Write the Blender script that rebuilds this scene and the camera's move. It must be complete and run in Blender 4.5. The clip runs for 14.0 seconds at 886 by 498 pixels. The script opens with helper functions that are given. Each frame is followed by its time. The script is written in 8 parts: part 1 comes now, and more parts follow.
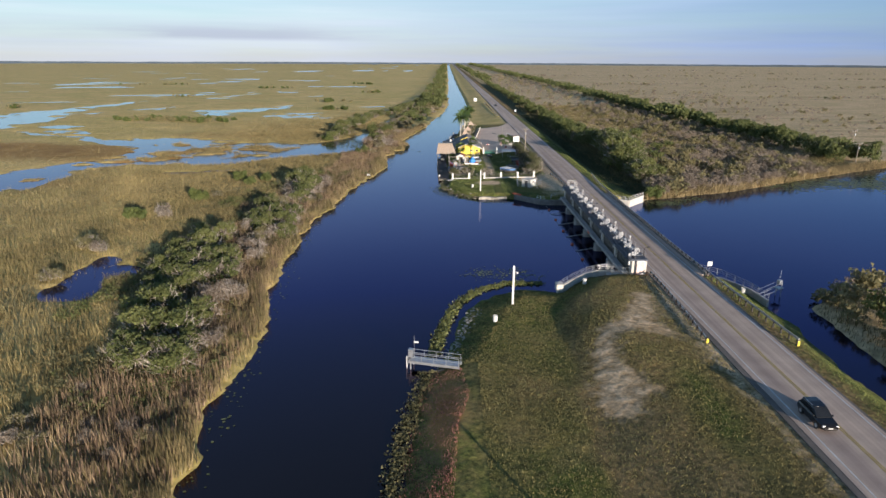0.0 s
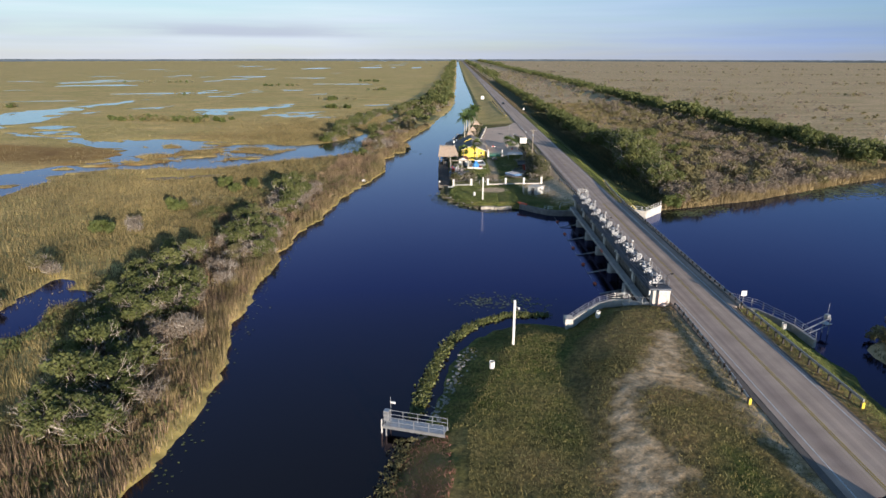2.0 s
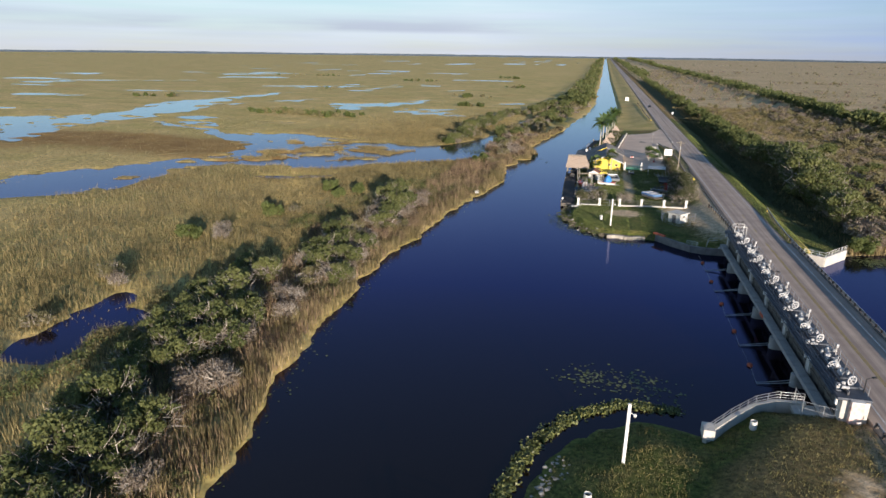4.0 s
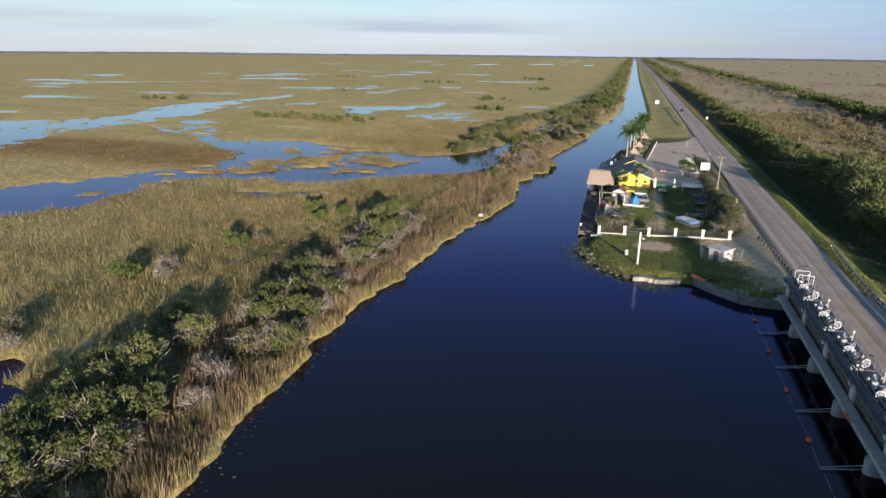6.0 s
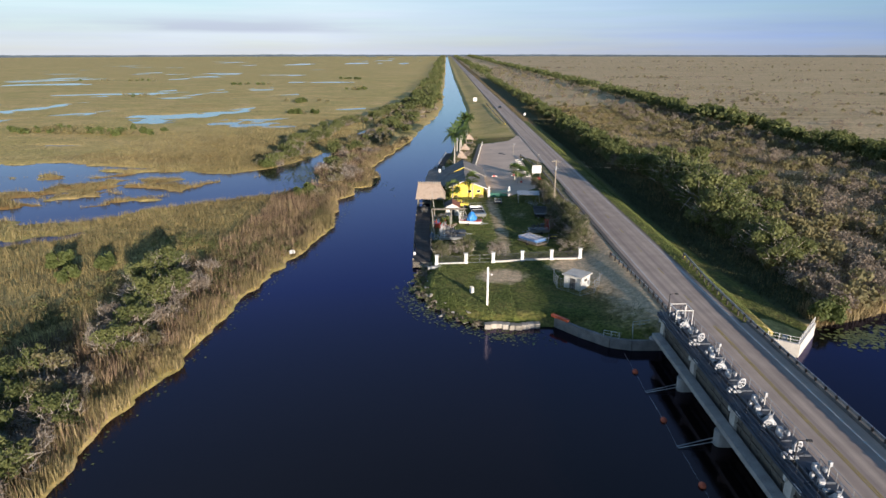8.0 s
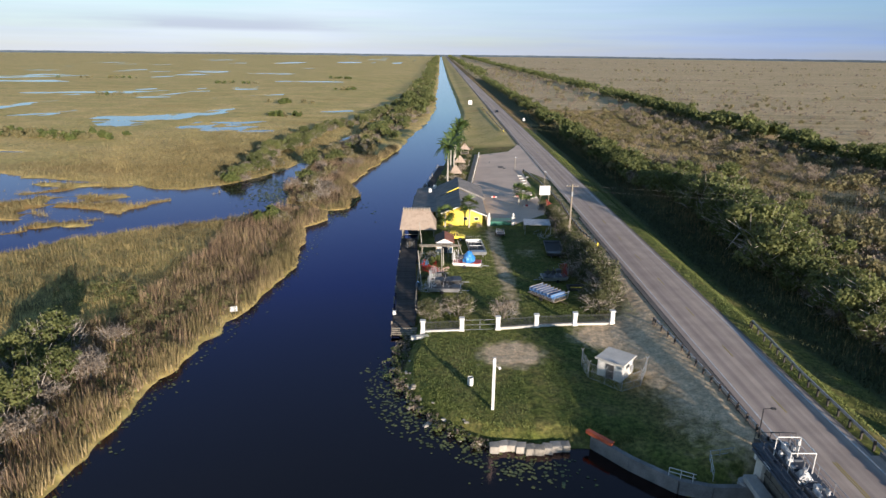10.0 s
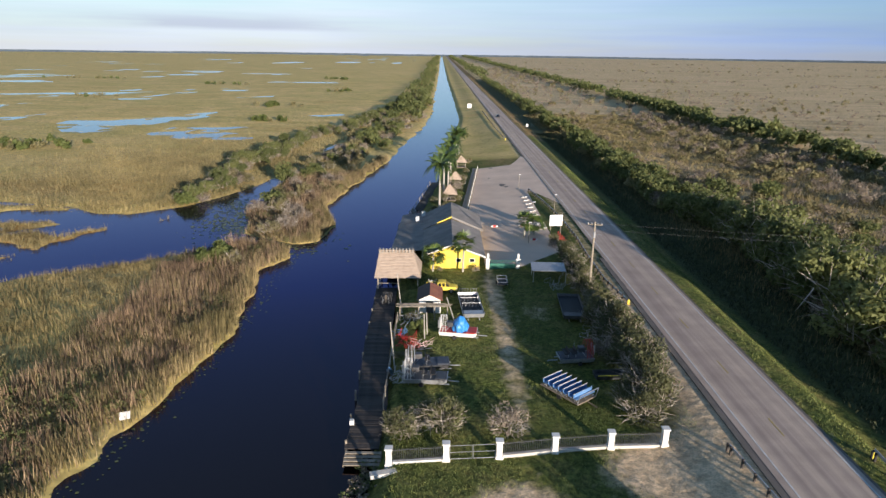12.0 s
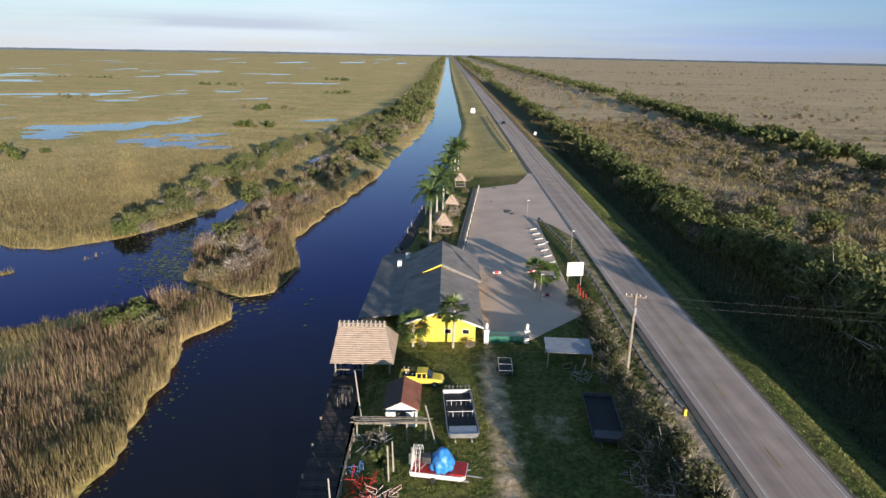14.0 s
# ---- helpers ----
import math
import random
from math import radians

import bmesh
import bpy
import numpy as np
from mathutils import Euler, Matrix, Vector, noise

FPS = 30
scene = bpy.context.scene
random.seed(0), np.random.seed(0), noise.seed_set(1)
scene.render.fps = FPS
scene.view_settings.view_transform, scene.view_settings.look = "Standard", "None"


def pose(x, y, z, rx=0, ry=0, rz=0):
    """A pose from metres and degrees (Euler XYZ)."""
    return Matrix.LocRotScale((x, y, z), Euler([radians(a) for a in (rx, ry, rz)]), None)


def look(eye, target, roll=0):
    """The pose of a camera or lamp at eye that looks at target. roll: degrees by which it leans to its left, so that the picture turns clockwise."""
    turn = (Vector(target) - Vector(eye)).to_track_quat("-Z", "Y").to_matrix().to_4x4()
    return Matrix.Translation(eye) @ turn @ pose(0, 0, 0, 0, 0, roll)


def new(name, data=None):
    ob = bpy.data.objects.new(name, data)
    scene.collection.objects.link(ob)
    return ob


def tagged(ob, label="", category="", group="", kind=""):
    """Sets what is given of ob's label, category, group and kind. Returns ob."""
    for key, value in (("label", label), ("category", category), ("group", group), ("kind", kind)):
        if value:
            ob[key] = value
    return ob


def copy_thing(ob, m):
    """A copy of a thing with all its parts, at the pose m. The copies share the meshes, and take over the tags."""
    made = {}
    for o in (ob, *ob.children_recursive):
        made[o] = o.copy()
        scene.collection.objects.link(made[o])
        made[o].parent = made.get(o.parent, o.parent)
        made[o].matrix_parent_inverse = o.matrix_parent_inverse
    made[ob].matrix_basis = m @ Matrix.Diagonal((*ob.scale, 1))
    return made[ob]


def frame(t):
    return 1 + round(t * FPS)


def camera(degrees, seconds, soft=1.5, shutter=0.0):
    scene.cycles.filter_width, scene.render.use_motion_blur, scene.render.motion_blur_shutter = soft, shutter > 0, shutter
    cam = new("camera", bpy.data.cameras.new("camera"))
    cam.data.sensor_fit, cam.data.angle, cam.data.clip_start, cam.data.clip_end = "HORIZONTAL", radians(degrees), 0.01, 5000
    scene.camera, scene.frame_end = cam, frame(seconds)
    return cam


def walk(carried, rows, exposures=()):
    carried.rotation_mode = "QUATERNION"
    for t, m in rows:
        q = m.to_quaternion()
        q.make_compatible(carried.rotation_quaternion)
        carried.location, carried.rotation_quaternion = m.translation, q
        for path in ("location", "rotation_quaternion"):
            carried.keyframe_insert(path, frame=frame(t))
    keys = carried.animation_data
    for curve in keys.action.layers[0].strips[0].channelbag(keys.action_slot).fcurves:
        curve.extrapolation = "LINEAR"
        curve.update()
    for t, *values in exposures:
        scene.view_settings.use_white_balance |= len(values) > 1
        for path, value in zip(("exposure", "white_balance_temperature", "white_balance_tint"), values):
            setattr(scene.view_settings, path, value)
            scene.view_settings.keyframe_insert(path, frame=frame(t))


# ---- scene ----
cam = camera(70.7, 14.0)
PATH = [
    (0, (-2.039, -16.312, 37.589), (-2.048, -14.399, 37.007), 0.3),
    (0.5, (-1.505, -13.237, 37.556), (-1.524, -11.325, 36.97), 0.2),
    (1, (-0.837, -9.704, 37.588), (-0.872, -7.793, 37.0), 0.2),
    (1.5, (-0.128, -5.72, 37.626), (-0.171, -3.809, 37.036), 0.2),
    (2, (0.618, -1.22, 37.694), (0.579, 0.69, 37.102), 0.1),
    (2.5, (1.395, 3.813, 37.751), (1.272, 5.719, 37.157), 0.2),
    (3, (2.563, 9.295, 37.849), (2.234, 11.175, 37.253), 0.5),
    (3.2, (2.839, 11.648, 37.861), (2.47, 13.519, 37.261), 0.6),
    (5.5, (3.916, 40.714, 38.035), (3.405, 42.551, 37.432), 0.6),
    (6, (3.766, 47.169, 38.003), (3.235, 49.0, 37.398), 0.6),
    (6.5, (3.384, 53.73, 37.888), (2.846, 55.559, 37.282), 0.7),
    (7, (2.816, 60.435, 37.727), (2.388, 62.292, 37.122), 0.6),
    (7.5, (2.134, 67.257, 37.577), (1.929, 69.152, 36.972), 0.3),
    (8, (1.601, 74.191, 37.51), (1.592, 76.097, 36.905), -0.0),
    (10.5, (2.28, 110.495, 37.004), (2.296, 112.402, 36.399), 0.7),
    (11, (2.831, 117.53, 36.976), (2.848, 119.436, 36.371), 0.7),
    (11.5, (3.521, 124.4, 36.99), (3.538, 126.306, 36.386), 0.7),
    (12, (4.319, 131.219, 37.077), (4.332, 133.125, 36.472), 0.8),
    (12.5, (5.129, 138.047, 37.128), (5.136, 139.954, 36.523), 0.9),
    (13, (5.814, 145.12, 37.192), (5.82, 147.027, 36.587), 0.8),
    (13.5, (6.449, 152.234, 37.239), (6.454, 154.141, 36.636), 0.9),
    (14, (7.03, 159.303, 37.254), (7.027, 161.209, 36.65), 1.1),
]
walk(cam, [(t, look(e, g, r)) for t, e, g, r in PATH], [(0, 0.66), (6, 0.66), (8, 0.72), (11, 0.79), (14, 0.75)])

# ---------------------------------------------------------------- light
SUN_EL, SUN_AZ = 8.6, 152.8          # degrees; azimuth clockwise from +y
world = bpy.data.worlds.new("world")
scene.world = world
world.use_nodes = True
wn, wl = world.node_tree.nodes, world.node_tree.links
wn.clear()
sky = wn.new("ShaderNodeTexSky")
sky.sky_type = "NISHITA"
sky.sun_disc = False
sky.sun_elevation, sky.sun_rotation = radians(SUN_EL), radians(SUN_AZ)
sky.air_density, sky.dust_density, sky.ozone_density = 1.0, 0.0, 4.0
wcoord = wn.new("ShaderNodeTexCoord")
wsep = wn.new("ShaderNodeSeparateXYZ")
wl.new(wcoord.outputs["Generated"], wsep.inputs["Vector"])
wmap = wn.new("ShaderNodeMapping")
wmap.inputs["Scale"].default_value = (1.2, 1.2, 16.0)
wl.new(wcoord.outputs["Generated"], wmap.inputs["Vector"])
wnoise = wn.new("ShaderNodeTexNoise")
wnoise.inputs["Scale"].default_value = 1.7
wnoise.inputs["Detail"].default_value = 7
wnoise.inputs["Roughness"].default_value = 0.55
wl.new(wmap.outputs["Vector"], wnoise.inputs["Vector"])
# thin cloud, thicker towards the horizon
wlow = wn.new("ShaderNodeMapRange")
wlow.inputs["From Min"].default_value, wlow.inputs["From Max"].default_value = 0.0, 0.42
wlow.inputs["To Min"].default_value, wlow.inputs["To Max"].default_value = 0.86, 0.06
wl.new(wsep.outputs["Z"], wlow.inputs["Value"])
wthin = wn.new("ShaderNodeMapRange")
wthin.inputs["From Min"].default_value, wthin.inputs["From Max"].default_value = 0.35, 0.7
wthin.inputs["To Min"].default_value, wthin.inputs["To Max"].default_value = 0.75, 1.35
wl.new(wnoise.outputs["Fac"], wthin.inputs["Value"])
wfac = wn.new("ShaderNodeMath")
wfac.operation = "MULTIPLY"
wfac.use_clamp = True
wl.new(wlow.outputs["Result"], wfac.inputs[0])
wl.new(wthin.outputs["Result"], wfac.inputs[1])
# cloud is whiter to the west and bluer to the east
wside = wn.new("ShaderNodeMapRange")
wside.inputs["From Min"].default_value, wside.inputs["From Max"].default_value = -0.2, 0.6
wl.new(wsep.outputs["X"], wside.inputs["Value"])
wcol = wn.new("ShaderNodeMix")
wcol.data_type = "RGBA"
wcol.inputs["A"].default_value, wcol.inputs["B"].default_value = (4.6, 5.09, 5.95, 1), (1.75, 2.56, 4.6, 1)
wl.new(wside.outputs["Result"], wcol.inputs["Factor"])
wstreak_map = wn.new("ShaderNodeMapping")
wstreak_map.inputs["Scale"].default_value = (1.6, 1.6, 34.0)
wl.new(wcoord.outputs["Generated"], wstreak_map.inputs["Vector"])
wstreak = wn.new("ShaderNodeTexNoise")
wstreak.inputs["Scale"].default_value, wstreak.inputs["Detail"].default_value = 1.3, 6
wl.new(wstreak_map.outputs["Vector"], wstreak.inputs["Vector"])
wgrey = wn.new("ShaderNodeValToRGB")
wgrey.color_ramp.elements[0].position, wgrey.color_ramp.elements[1].position = 0.36, 0.6
wgrey.color_ramp.elements[0].color, wgrey.color_ramp.elements[1].color = (0.9, 0.91, 0.945, 1), (1.03, 1.03, 1.02, 1)
wl.new(wstreak.outputs["Fac"], wgrey.inputs["Fac"])
# the lowest degrees are a little duller and pinker than the sky just above
wrise = wn.new("ShaderNodeMapRange")
wrise.inputs["From Min"].default_value, wrise.inputs["From Max"].default_value = 0.0, 0.1
wl.new(wsep.outputs["Z"], wrise.inputs["Value"])
whaze = wn.new("ShaderNodeMix")
whaze.data_type = "RGBA"
whaze.inputs["A"].default_value, whaze.inputs["B"].default_value = (0.93, 0.91, 0.92, 1), (1.08, 1.17, 1.1, 1)
wl.new(wrise.outputs["Result"], whaze.inputs["Factor"])
wshade = wn.new("ShaderNodeMix")
wshade.data_type, wshade.blend_type = "RGBA", "MULTIPLY"
wshade.inputs["Factor"].default_value = 1.0
wbank_up, wbank_down = wn.new("ShaderNodeMapRange"), wn.new("ShaderNodeMapRange")
for node, lo_, hi_ in ((wbank_up, 0.022, 0.03), (wbank_down, 0.052, 0.034)):
    node.interpolation_type = "SMOOTHSTEP"
    node.inputs["From Min"].default_value, node.inputs["From Max"].default_value = lo_, hi_
    wl.new(wsep.outputs["Z"], node.inputs["Value"])
wpatch = wn.new("ShaderNodeMapRange")
wpatch.inputs["From Min"].default_value, wpatch.inputs["From Max"].default_value = 0.4, 0.6
wl.new(wnoise.outputs["Fac"], wpatch.inputs["Value"])
wwest = wn.new("ShaderNodeMapRange")
wwest.inputs["From Min"].default_value, wwest.inputs["From Max"].default_value = 0.05, -0.25
wl.new(wsep.outputs["X"], wwest.inputs["Value"])
wlast = wbank_up.outputs["Result"]
for node in (wbank_down, wpatch, wwest):
    times = wn.new("ShaderNodeMath")
    times.operation = "MULTIPLY"
    wl.new(wlast, times.inputs[0])
    wl.new(node.outputs["Result"], times.inputs[1])
    wlast = times.outputs[0]
wbank = wn.new("ShaderNodeMix")
wbank.data_type = "RGBA"
wbank.inputs["B"].default_value = (0.76, 0.755, 0.8, 1)
wl.new(wlast, wbank.inputs["Factor"])
wl.new(wgrey.outputs["Color"], wbank.inputs["A"])
wl.new(wbank.outputs["Result"], wshade.inputs["A"])
wl.new(whaze.outputs["Result"], wshade.inputs["B"])
wtone = wn.new("ShaderNodeMix")
wtone.data_type, wtone.blend_type = "RGBA", "MULTIPLY"
wtone.inputs["Factor"].default_value = 1.0
wl.new(wcol.outputs["Result"], wtone.inputs["A"])
wl.new(wshade.outputs["Result"], wtone.inputs["B"])
wmix = wn.new("ShaderNodeMix")
wmix.data_type = "RGBA"
wl.new(wfac.outputs[0], wmix.inputs["Factor"])
wl.new(sky.outputs["Color"], wmix.inputs["A"])
wl.new(wtone.outputs["Result"], wmix.inputs["B"])
wbg = wn.new("ShaderNodeBackground")
wbg.inputs["Strength"].default_value = 0.1
wl.new(wmix.outputs["Result"], wbg.inputs["Color"])
wout = wn.new("ShaderNodeOutputWorld")
wl.new(wbg.outputs["Background"], wout.inputs["Surface"])

sun_data = bpy.data.lights.new("sun", "SUN")
sun_data.energy, sun_data.angle, sun_data.color = 5.0, radians(0.5), (1.0, 0.86, 0.73)
sun = new("sun", sun_data)
az, el = radians(SUN_AZ), radians(SUN_EL)
to_sun = Vector((math.sin(az) * math.cos(el), math.cos(az) * math.cos(el), math.sin(el)))
sun.matrix_world = Matrix.Translation((60, -100, 80)) @ to_sun.to_track_quat("Z", "Y").to_matrix().to_4x4()


# ---------------------------------------------------------------- materials
def mat(name, c1, c2, scale=1.0, rough=0.8, bump=0.15, metal=0.0, fine=9.0, island=0.0, rand=0.0, lo=0.35, hi=0.65, c3=None, thin=0.0):
    """Two colours mixed by coarse and fine grain, with bump; island and rand shift the mix by piece and by object; thin lets light through."""
    m = bpy.data.materials.new(name)
    m.use_nodes = True
    n, l = m.node_tree.nodes, m.node_tree.links
    bsdf = n["Principled BSDF"]
    co = n.new("ShaderNodeTexCoord")
    a, b = n.new("ShaderNodeTexNoise"), n.new("ShaderNodeTexNoise")
    a.inputs["Scale"].default_value, b.inputs["Scale"].default_value = scale, scale * fine
    a.inputs["Detail"].default_value, b.inputs["Detail"].default_value = 4, 5
    l.new(co.outputs["Object"], a.inputs["Vector"])
    l.new(co.outputs["Object"], b.inputs["Vector"])
    add = n.new("ShaderNodeMath")
    add.operation = "MULTIPLY_ADD"
    add.inputs[1].default_value = 0.55
    l.new(a.outputs["Fac"], add.inputs[0])
    half = n.new("ShaderNodeMath")
    half.operation = "MULTIPLY"
    half.inputs[1].default_value = 0.45
    l.new(b.outputs["Fac"], half.inputs[0])
    l.new(half.outputs[0], add.inputs[2])
    last = add
    for amount, kind, sock in ((island, "ShaderNodeNewGeometry", "Random Per Island"), (rand, "ShaderNodeObjectInfo", "Random")):
        if amount:
            src = n.new(kind)
            sh = n.new("ShaderNodeMath")
            sh.operation = "MULTIPLY_ADD"
            sh.inputs[1].default_value = amount
            l.new(src.outputs[sock], sh.inputs[0])
            off = n.new("ShaderNodeMath")
            off.operation = "SUBTRACT"
            off.inputs[1].default_value = amount / 2
            l.new(last.outputs[0], off.inputs[0])
            l.new(off.outputs[0], sh.inputs[2])
            last = sh
    ramp = n.new("ShaderNodeValToRGB")
    ramp.color_ramp.elements[0].position, ramp.color_ramp.elements[1].position = lo, hi
    ramp.color_ramp.elements[0].color, ramp.color_ramp.elements[1].color = (*c1, 1), (*c2, 1)
    if c3:
        e = ramp.color_ramp.elements.new(min(0.98, hi + 0.25))
        e.color = (*c3, 1)
    l.new(last.outputs[0], ramp.inputs["Fac"])
    l.new(ramp.outputs["Color"], bsdf.inputs["Base Color"])
    bsdf.inputs["Roughness"].default_value, bsdf.inputs["Metallic"].default_value = rough, metal
    if bump:
        bp = n.new("ShaderNodeBump")
        bp.inputs["Strength"].default_value, bp.inputs["Distance"].default_value = bump, 0.05
        l.new(b.outputs["Fac"], bp.inputs["Height"])
        l.new(bp.outputs["Normal"], bsdf.inputs["Normal"])
    if thin:
        back, both = n.new("ShaderNodeBsdfTranslucent"), n.new("ShaderNodeMixShader")
        l.new(ramp.outputs["Color"], back.inputs["Color"])
        both.inputs["Fac"].default_value = thin
        l.new(bsdf.outputs["BSDF"], both.inputs[1])
        l.new(back.outputs["BSDF"], both.inputs[2])
        l.new(both.outputs["Shader"], n["Material Output"].inputs["Surface"])
    return m


M = {}
def asphalt_material():
    """Worn asphalt: fine grain, patches, and lanes streaked along the road."""
    m = mat("asphalt", (0.36, 0.29, 0.24), (0.5, 0.405, 0.335), 0.35, 0.9, 0.2, fine=40)
    n, l = m.node_tree.nodes, m.node_tree.links
    bsdf = n["Principled BSDF"]
    base = bsdf.inputs["Base Color"].links[0].from_socket
    co, mp, streak = n.new("ShaderNodeTexCoord"), n.new("ShaderNodeMapping"), n.new("ShaderNodeTexNoise")
    mp.inputs["Scale"].default_value = (1.1, 0.012, 1.0)
    streak.inputs["Scale"].default_value, streak.inputs["Detail"].default_value = 1.0, 6
    l.new(co.outputs["Object"], mp.inputs["Vector"])
    l.new(mp.outputs["Vector"], streak.inputs["Vector"])
    ramp = n.new("ShaderNodeValToRGB")
    ramp.color_ramp.elements[0].position, ramp.color_ramp.elements[1].position = 0.36, 0.64
    ramp.color_ramp.elements[0].color, ramp.color_ramp.elements[1].color = (0.76, 0.74, 0.76, 1), (1.16, 1.14, 1.1, 1)
    l.new(streak.outputs["Fac"], ramp.inputs["Fac"])
    mix = n.new("ShaderNodeMix")
    mix.data_type, mix.blend_type = "RGBA", "MULTIPLY"
    mix.inputs["Factor"].default_value = 1.0
    l.new(base, mix.inputs["A"])
    l.new(ramp.outputs["Color"], mix.inputs["B"])
    l.new(mix.outputs["Result"], bsdf.inputs["Base Color"])
    return m


M["asphalt"] = asphalt_material()
M["shoulder"] = mat("worn_shoulder", (0.1, 0.09, 0.08), (0.18, 0.155, 0.135), 0.5, 0.9, 0.2, fine=30)
M["lot"] = mat("pale_lot_paving", (0.58, 0.435, 0.33), (0.78, 0.6, 0.46), 0.18, 0.9, 0.2, fine=40)
M["white_line"] = mat("white_road_paint", (0.45, 0.44, 0.42), (0.7, 0.69, 0.66), 1.0, 0.7, 0.05)
M["yellow_line"] = mat("yellow_road_paint", (0.3, 0.22, 0.06), (0.5, 0.36, 0.08), 1.0, 0.7, 0.05)
M["concrete"] = mat("weathered_concrete", (0.26, 0.26, 0.25), (0.45, 0.44, 0.42), 0.8, 0.85, 0.2, fine=12)
M["pale_concrete"] = mat("pale_concrete", (0.45, 0.43, 0.39), (0.65, 0.62, 0.56), 0.8, 0.85, 0.2, fine=12)
M["steel"] = mat("galvanised_steel", (0.38, 0.39, 0.4), (0.55, 0.56, 0.57), 2.0, 0.45, 0.05, metal=0.7)
M["dark_steel"] = mat("dark_painted_steel", (0.05, 0.052, 0.055), (0.11, 0.11, 0.115), 2.0, 0.5, 0.1, metal=0.3)
M["grating"] = mat("dark_steel_grating", (0.045, 0.055, 0.075), (0.1, 0.115, 0.14), 1.5, 0.55, 0.2, metal=0.4)
M["pink_paint"] = mat("patched_pink_paint", (0.62, 0.3, 0.24), (0.75, 0.7, 0.65), 0.9, 0.7, 0.1, fine=3)
M["gate"] = mat("grey_green_gate_steel", (0.085, 0.08, 0.068), (0.17, 0.155, 0.13), 0.7, 0.6, 0.15)
M["hoist_paint"] = mat("weathered_grey_paint", (0.26, 0.27, 0.28), (0.62, 0.62, 0.62), 1.2, 0.5, 0.1, fine=4)
M["white_paint"] = mat("white_paint", (0.62, 0.6, 0.55), (0.8, 0.79, 0.76), 1.5, 0.6, 0.08)
M["yellow_paint"] = mat("yellow_paint", (0.7, 0.53, 0.06), (0.8, 0.64, 0.1), 0.8, 0.55, 0.05)
M["red_paint"] = mat("red_paint", (0.33, 0.02, 0.02), (0.5, 0.04, 0.03), 1.5, 0.45, 0.05)
M["blue_tarp"] = mat("blue_tarp", (0.02, 0.16, 0.5), (0.06, 0.32, 0.72), 2.5, 0.45, 0.3)
M["blue_paint"] = mat("blue_paint", (0.06, 0.16, 0.36), (0.16, 0.3, 0.52), 2.0, 0.45, 0.1)
M["green_paint"] = mat("green_paint", (0.02, 0.13, 0.09), (0.05, 0.2, 0.14), 2.0, 0.5, 0.1)
M["aluminium"] = mat("dull_aluminium", (0.36, 0.37, 0.39), (0.56, 0.57, 0.58), 2.0, 0.4, 0.1, metal=0.6)
M["black"] = mat("black_rubber", (0.012, 0.012, 0.013), (0.03, 0.03, 0.031), 3.0, 0.7, 0.15)
M["car_black"] = mat("black_car_paint", (0.006, 0.006, 0.007), (0.012, 0.012, 0.014), 1.0, 0.18, 0.0)
M["glass"] = mat("dark_tinted_glass", (0.012, 0.014, 0.016), (0.02, 0.022, 0.025), 1.0, 0.06, 0.0)
M["shingle"] = mat("grey_roof_shingles", (0.135, 0.128, 0.122), (0.27, 0.252, 0.235), 0.5, 0.9, 0.3, fine=14)
M["red_roof"] = mat("red_brown_roof", (0.2, 0.07, 0.045), (0.32, 0.13, 0.08), 1.0, 0.8, 0.2)
M["thatch"] = mat("palm_thatch", (0.23, 0.18, 0.14), (0.42, 0.335, 0.265), 1.3, 0.95, 0.6, fine=14, island=0.3)
M["wood"] = mat("weathered_wood", (0.1, 0.08, 0.06), (0.24, 0.2, 0.15), 1.5, 0.85, 0.3, rand=0.25)
M["dark_wood"] = mat("dark_wet_wood", (0.024, 0.021, 0.02), (0.062, 0.052, 0.046), 1.5, 0.8, 0.3, rand=0.3)
M["red_sedge"] = mat("red_brown_sedge", (0.15, 0.06, 0.048), (0.34, 0.155, 0.12), 0.3, 0.85, 0.0, island=0.5)
M["pole_wood"] = mat("grey_pole_wood", (0.2, 0.17, 0.13), (0.36, 0.31, 0.24), 1.5, 0.85, 0.3)
M["bark"] = mat("bark", (0.09, 0.075, 0.06), (0.2, 0.17, 0.135), 2.0, 0.9, 0.4)
M["palm_bark"] = mat("pale_palm_bark", (0.3, 0.28, 0.24), (0.45, 0.42, 0.36), 2.0, 0.85, 0.3)
M["twig"] = mat("grey_twigs", (0.19, 0.165, 0.135), (0.48, 0.425, 0.36), 0.6, 0.9, 0.0, island=0.5)
M["leaf_garden"] = mat("grey_green_leaves", (0.07, 0.078, 0.03), (0.16, 0.16, 0.07), 0.5, 0.75, 0.0, island=0.35, rand=0.25, thin=0.35)
M["leaf"] = mat("green_leaves", (0.1, 0.122, 0.038), (0.215, 0.23, 0.078), 0.5, 0.75, 0.0, island=0.3, rand=0.3, thin=0.4)
M["leaf_bright"] = mat("bright_green_leaves", (0.095, 0.125, 0.034), (0.185, 0.215, 0.065), 0.5, 0.7, 0.0, island=0.3, rand=0.2, thin=0.4)
M["leaf_olive"] = mat("olive_leaves", (0.14, 0.132, 0.058), (0.28, 0.245, 0.12), 0.5, 0.75, 0.0, island=0.35, rand=0.3, thin=0.4)
M["leaf_dry"] = mat("dry_grey_leaves", (0.19, 0.152, 0.115), (0.34, 0.28, 0.215), 0.5, 0.85, 0.0, island=0.35, rand=0.3, thin=0.35)
M["palm_leaf"] = mat("palm_fronds", (0.03, 0.06, 0.015), (0.09, 0.13, 0.03), 1.0, 0.5, 0.0, island=0.4)
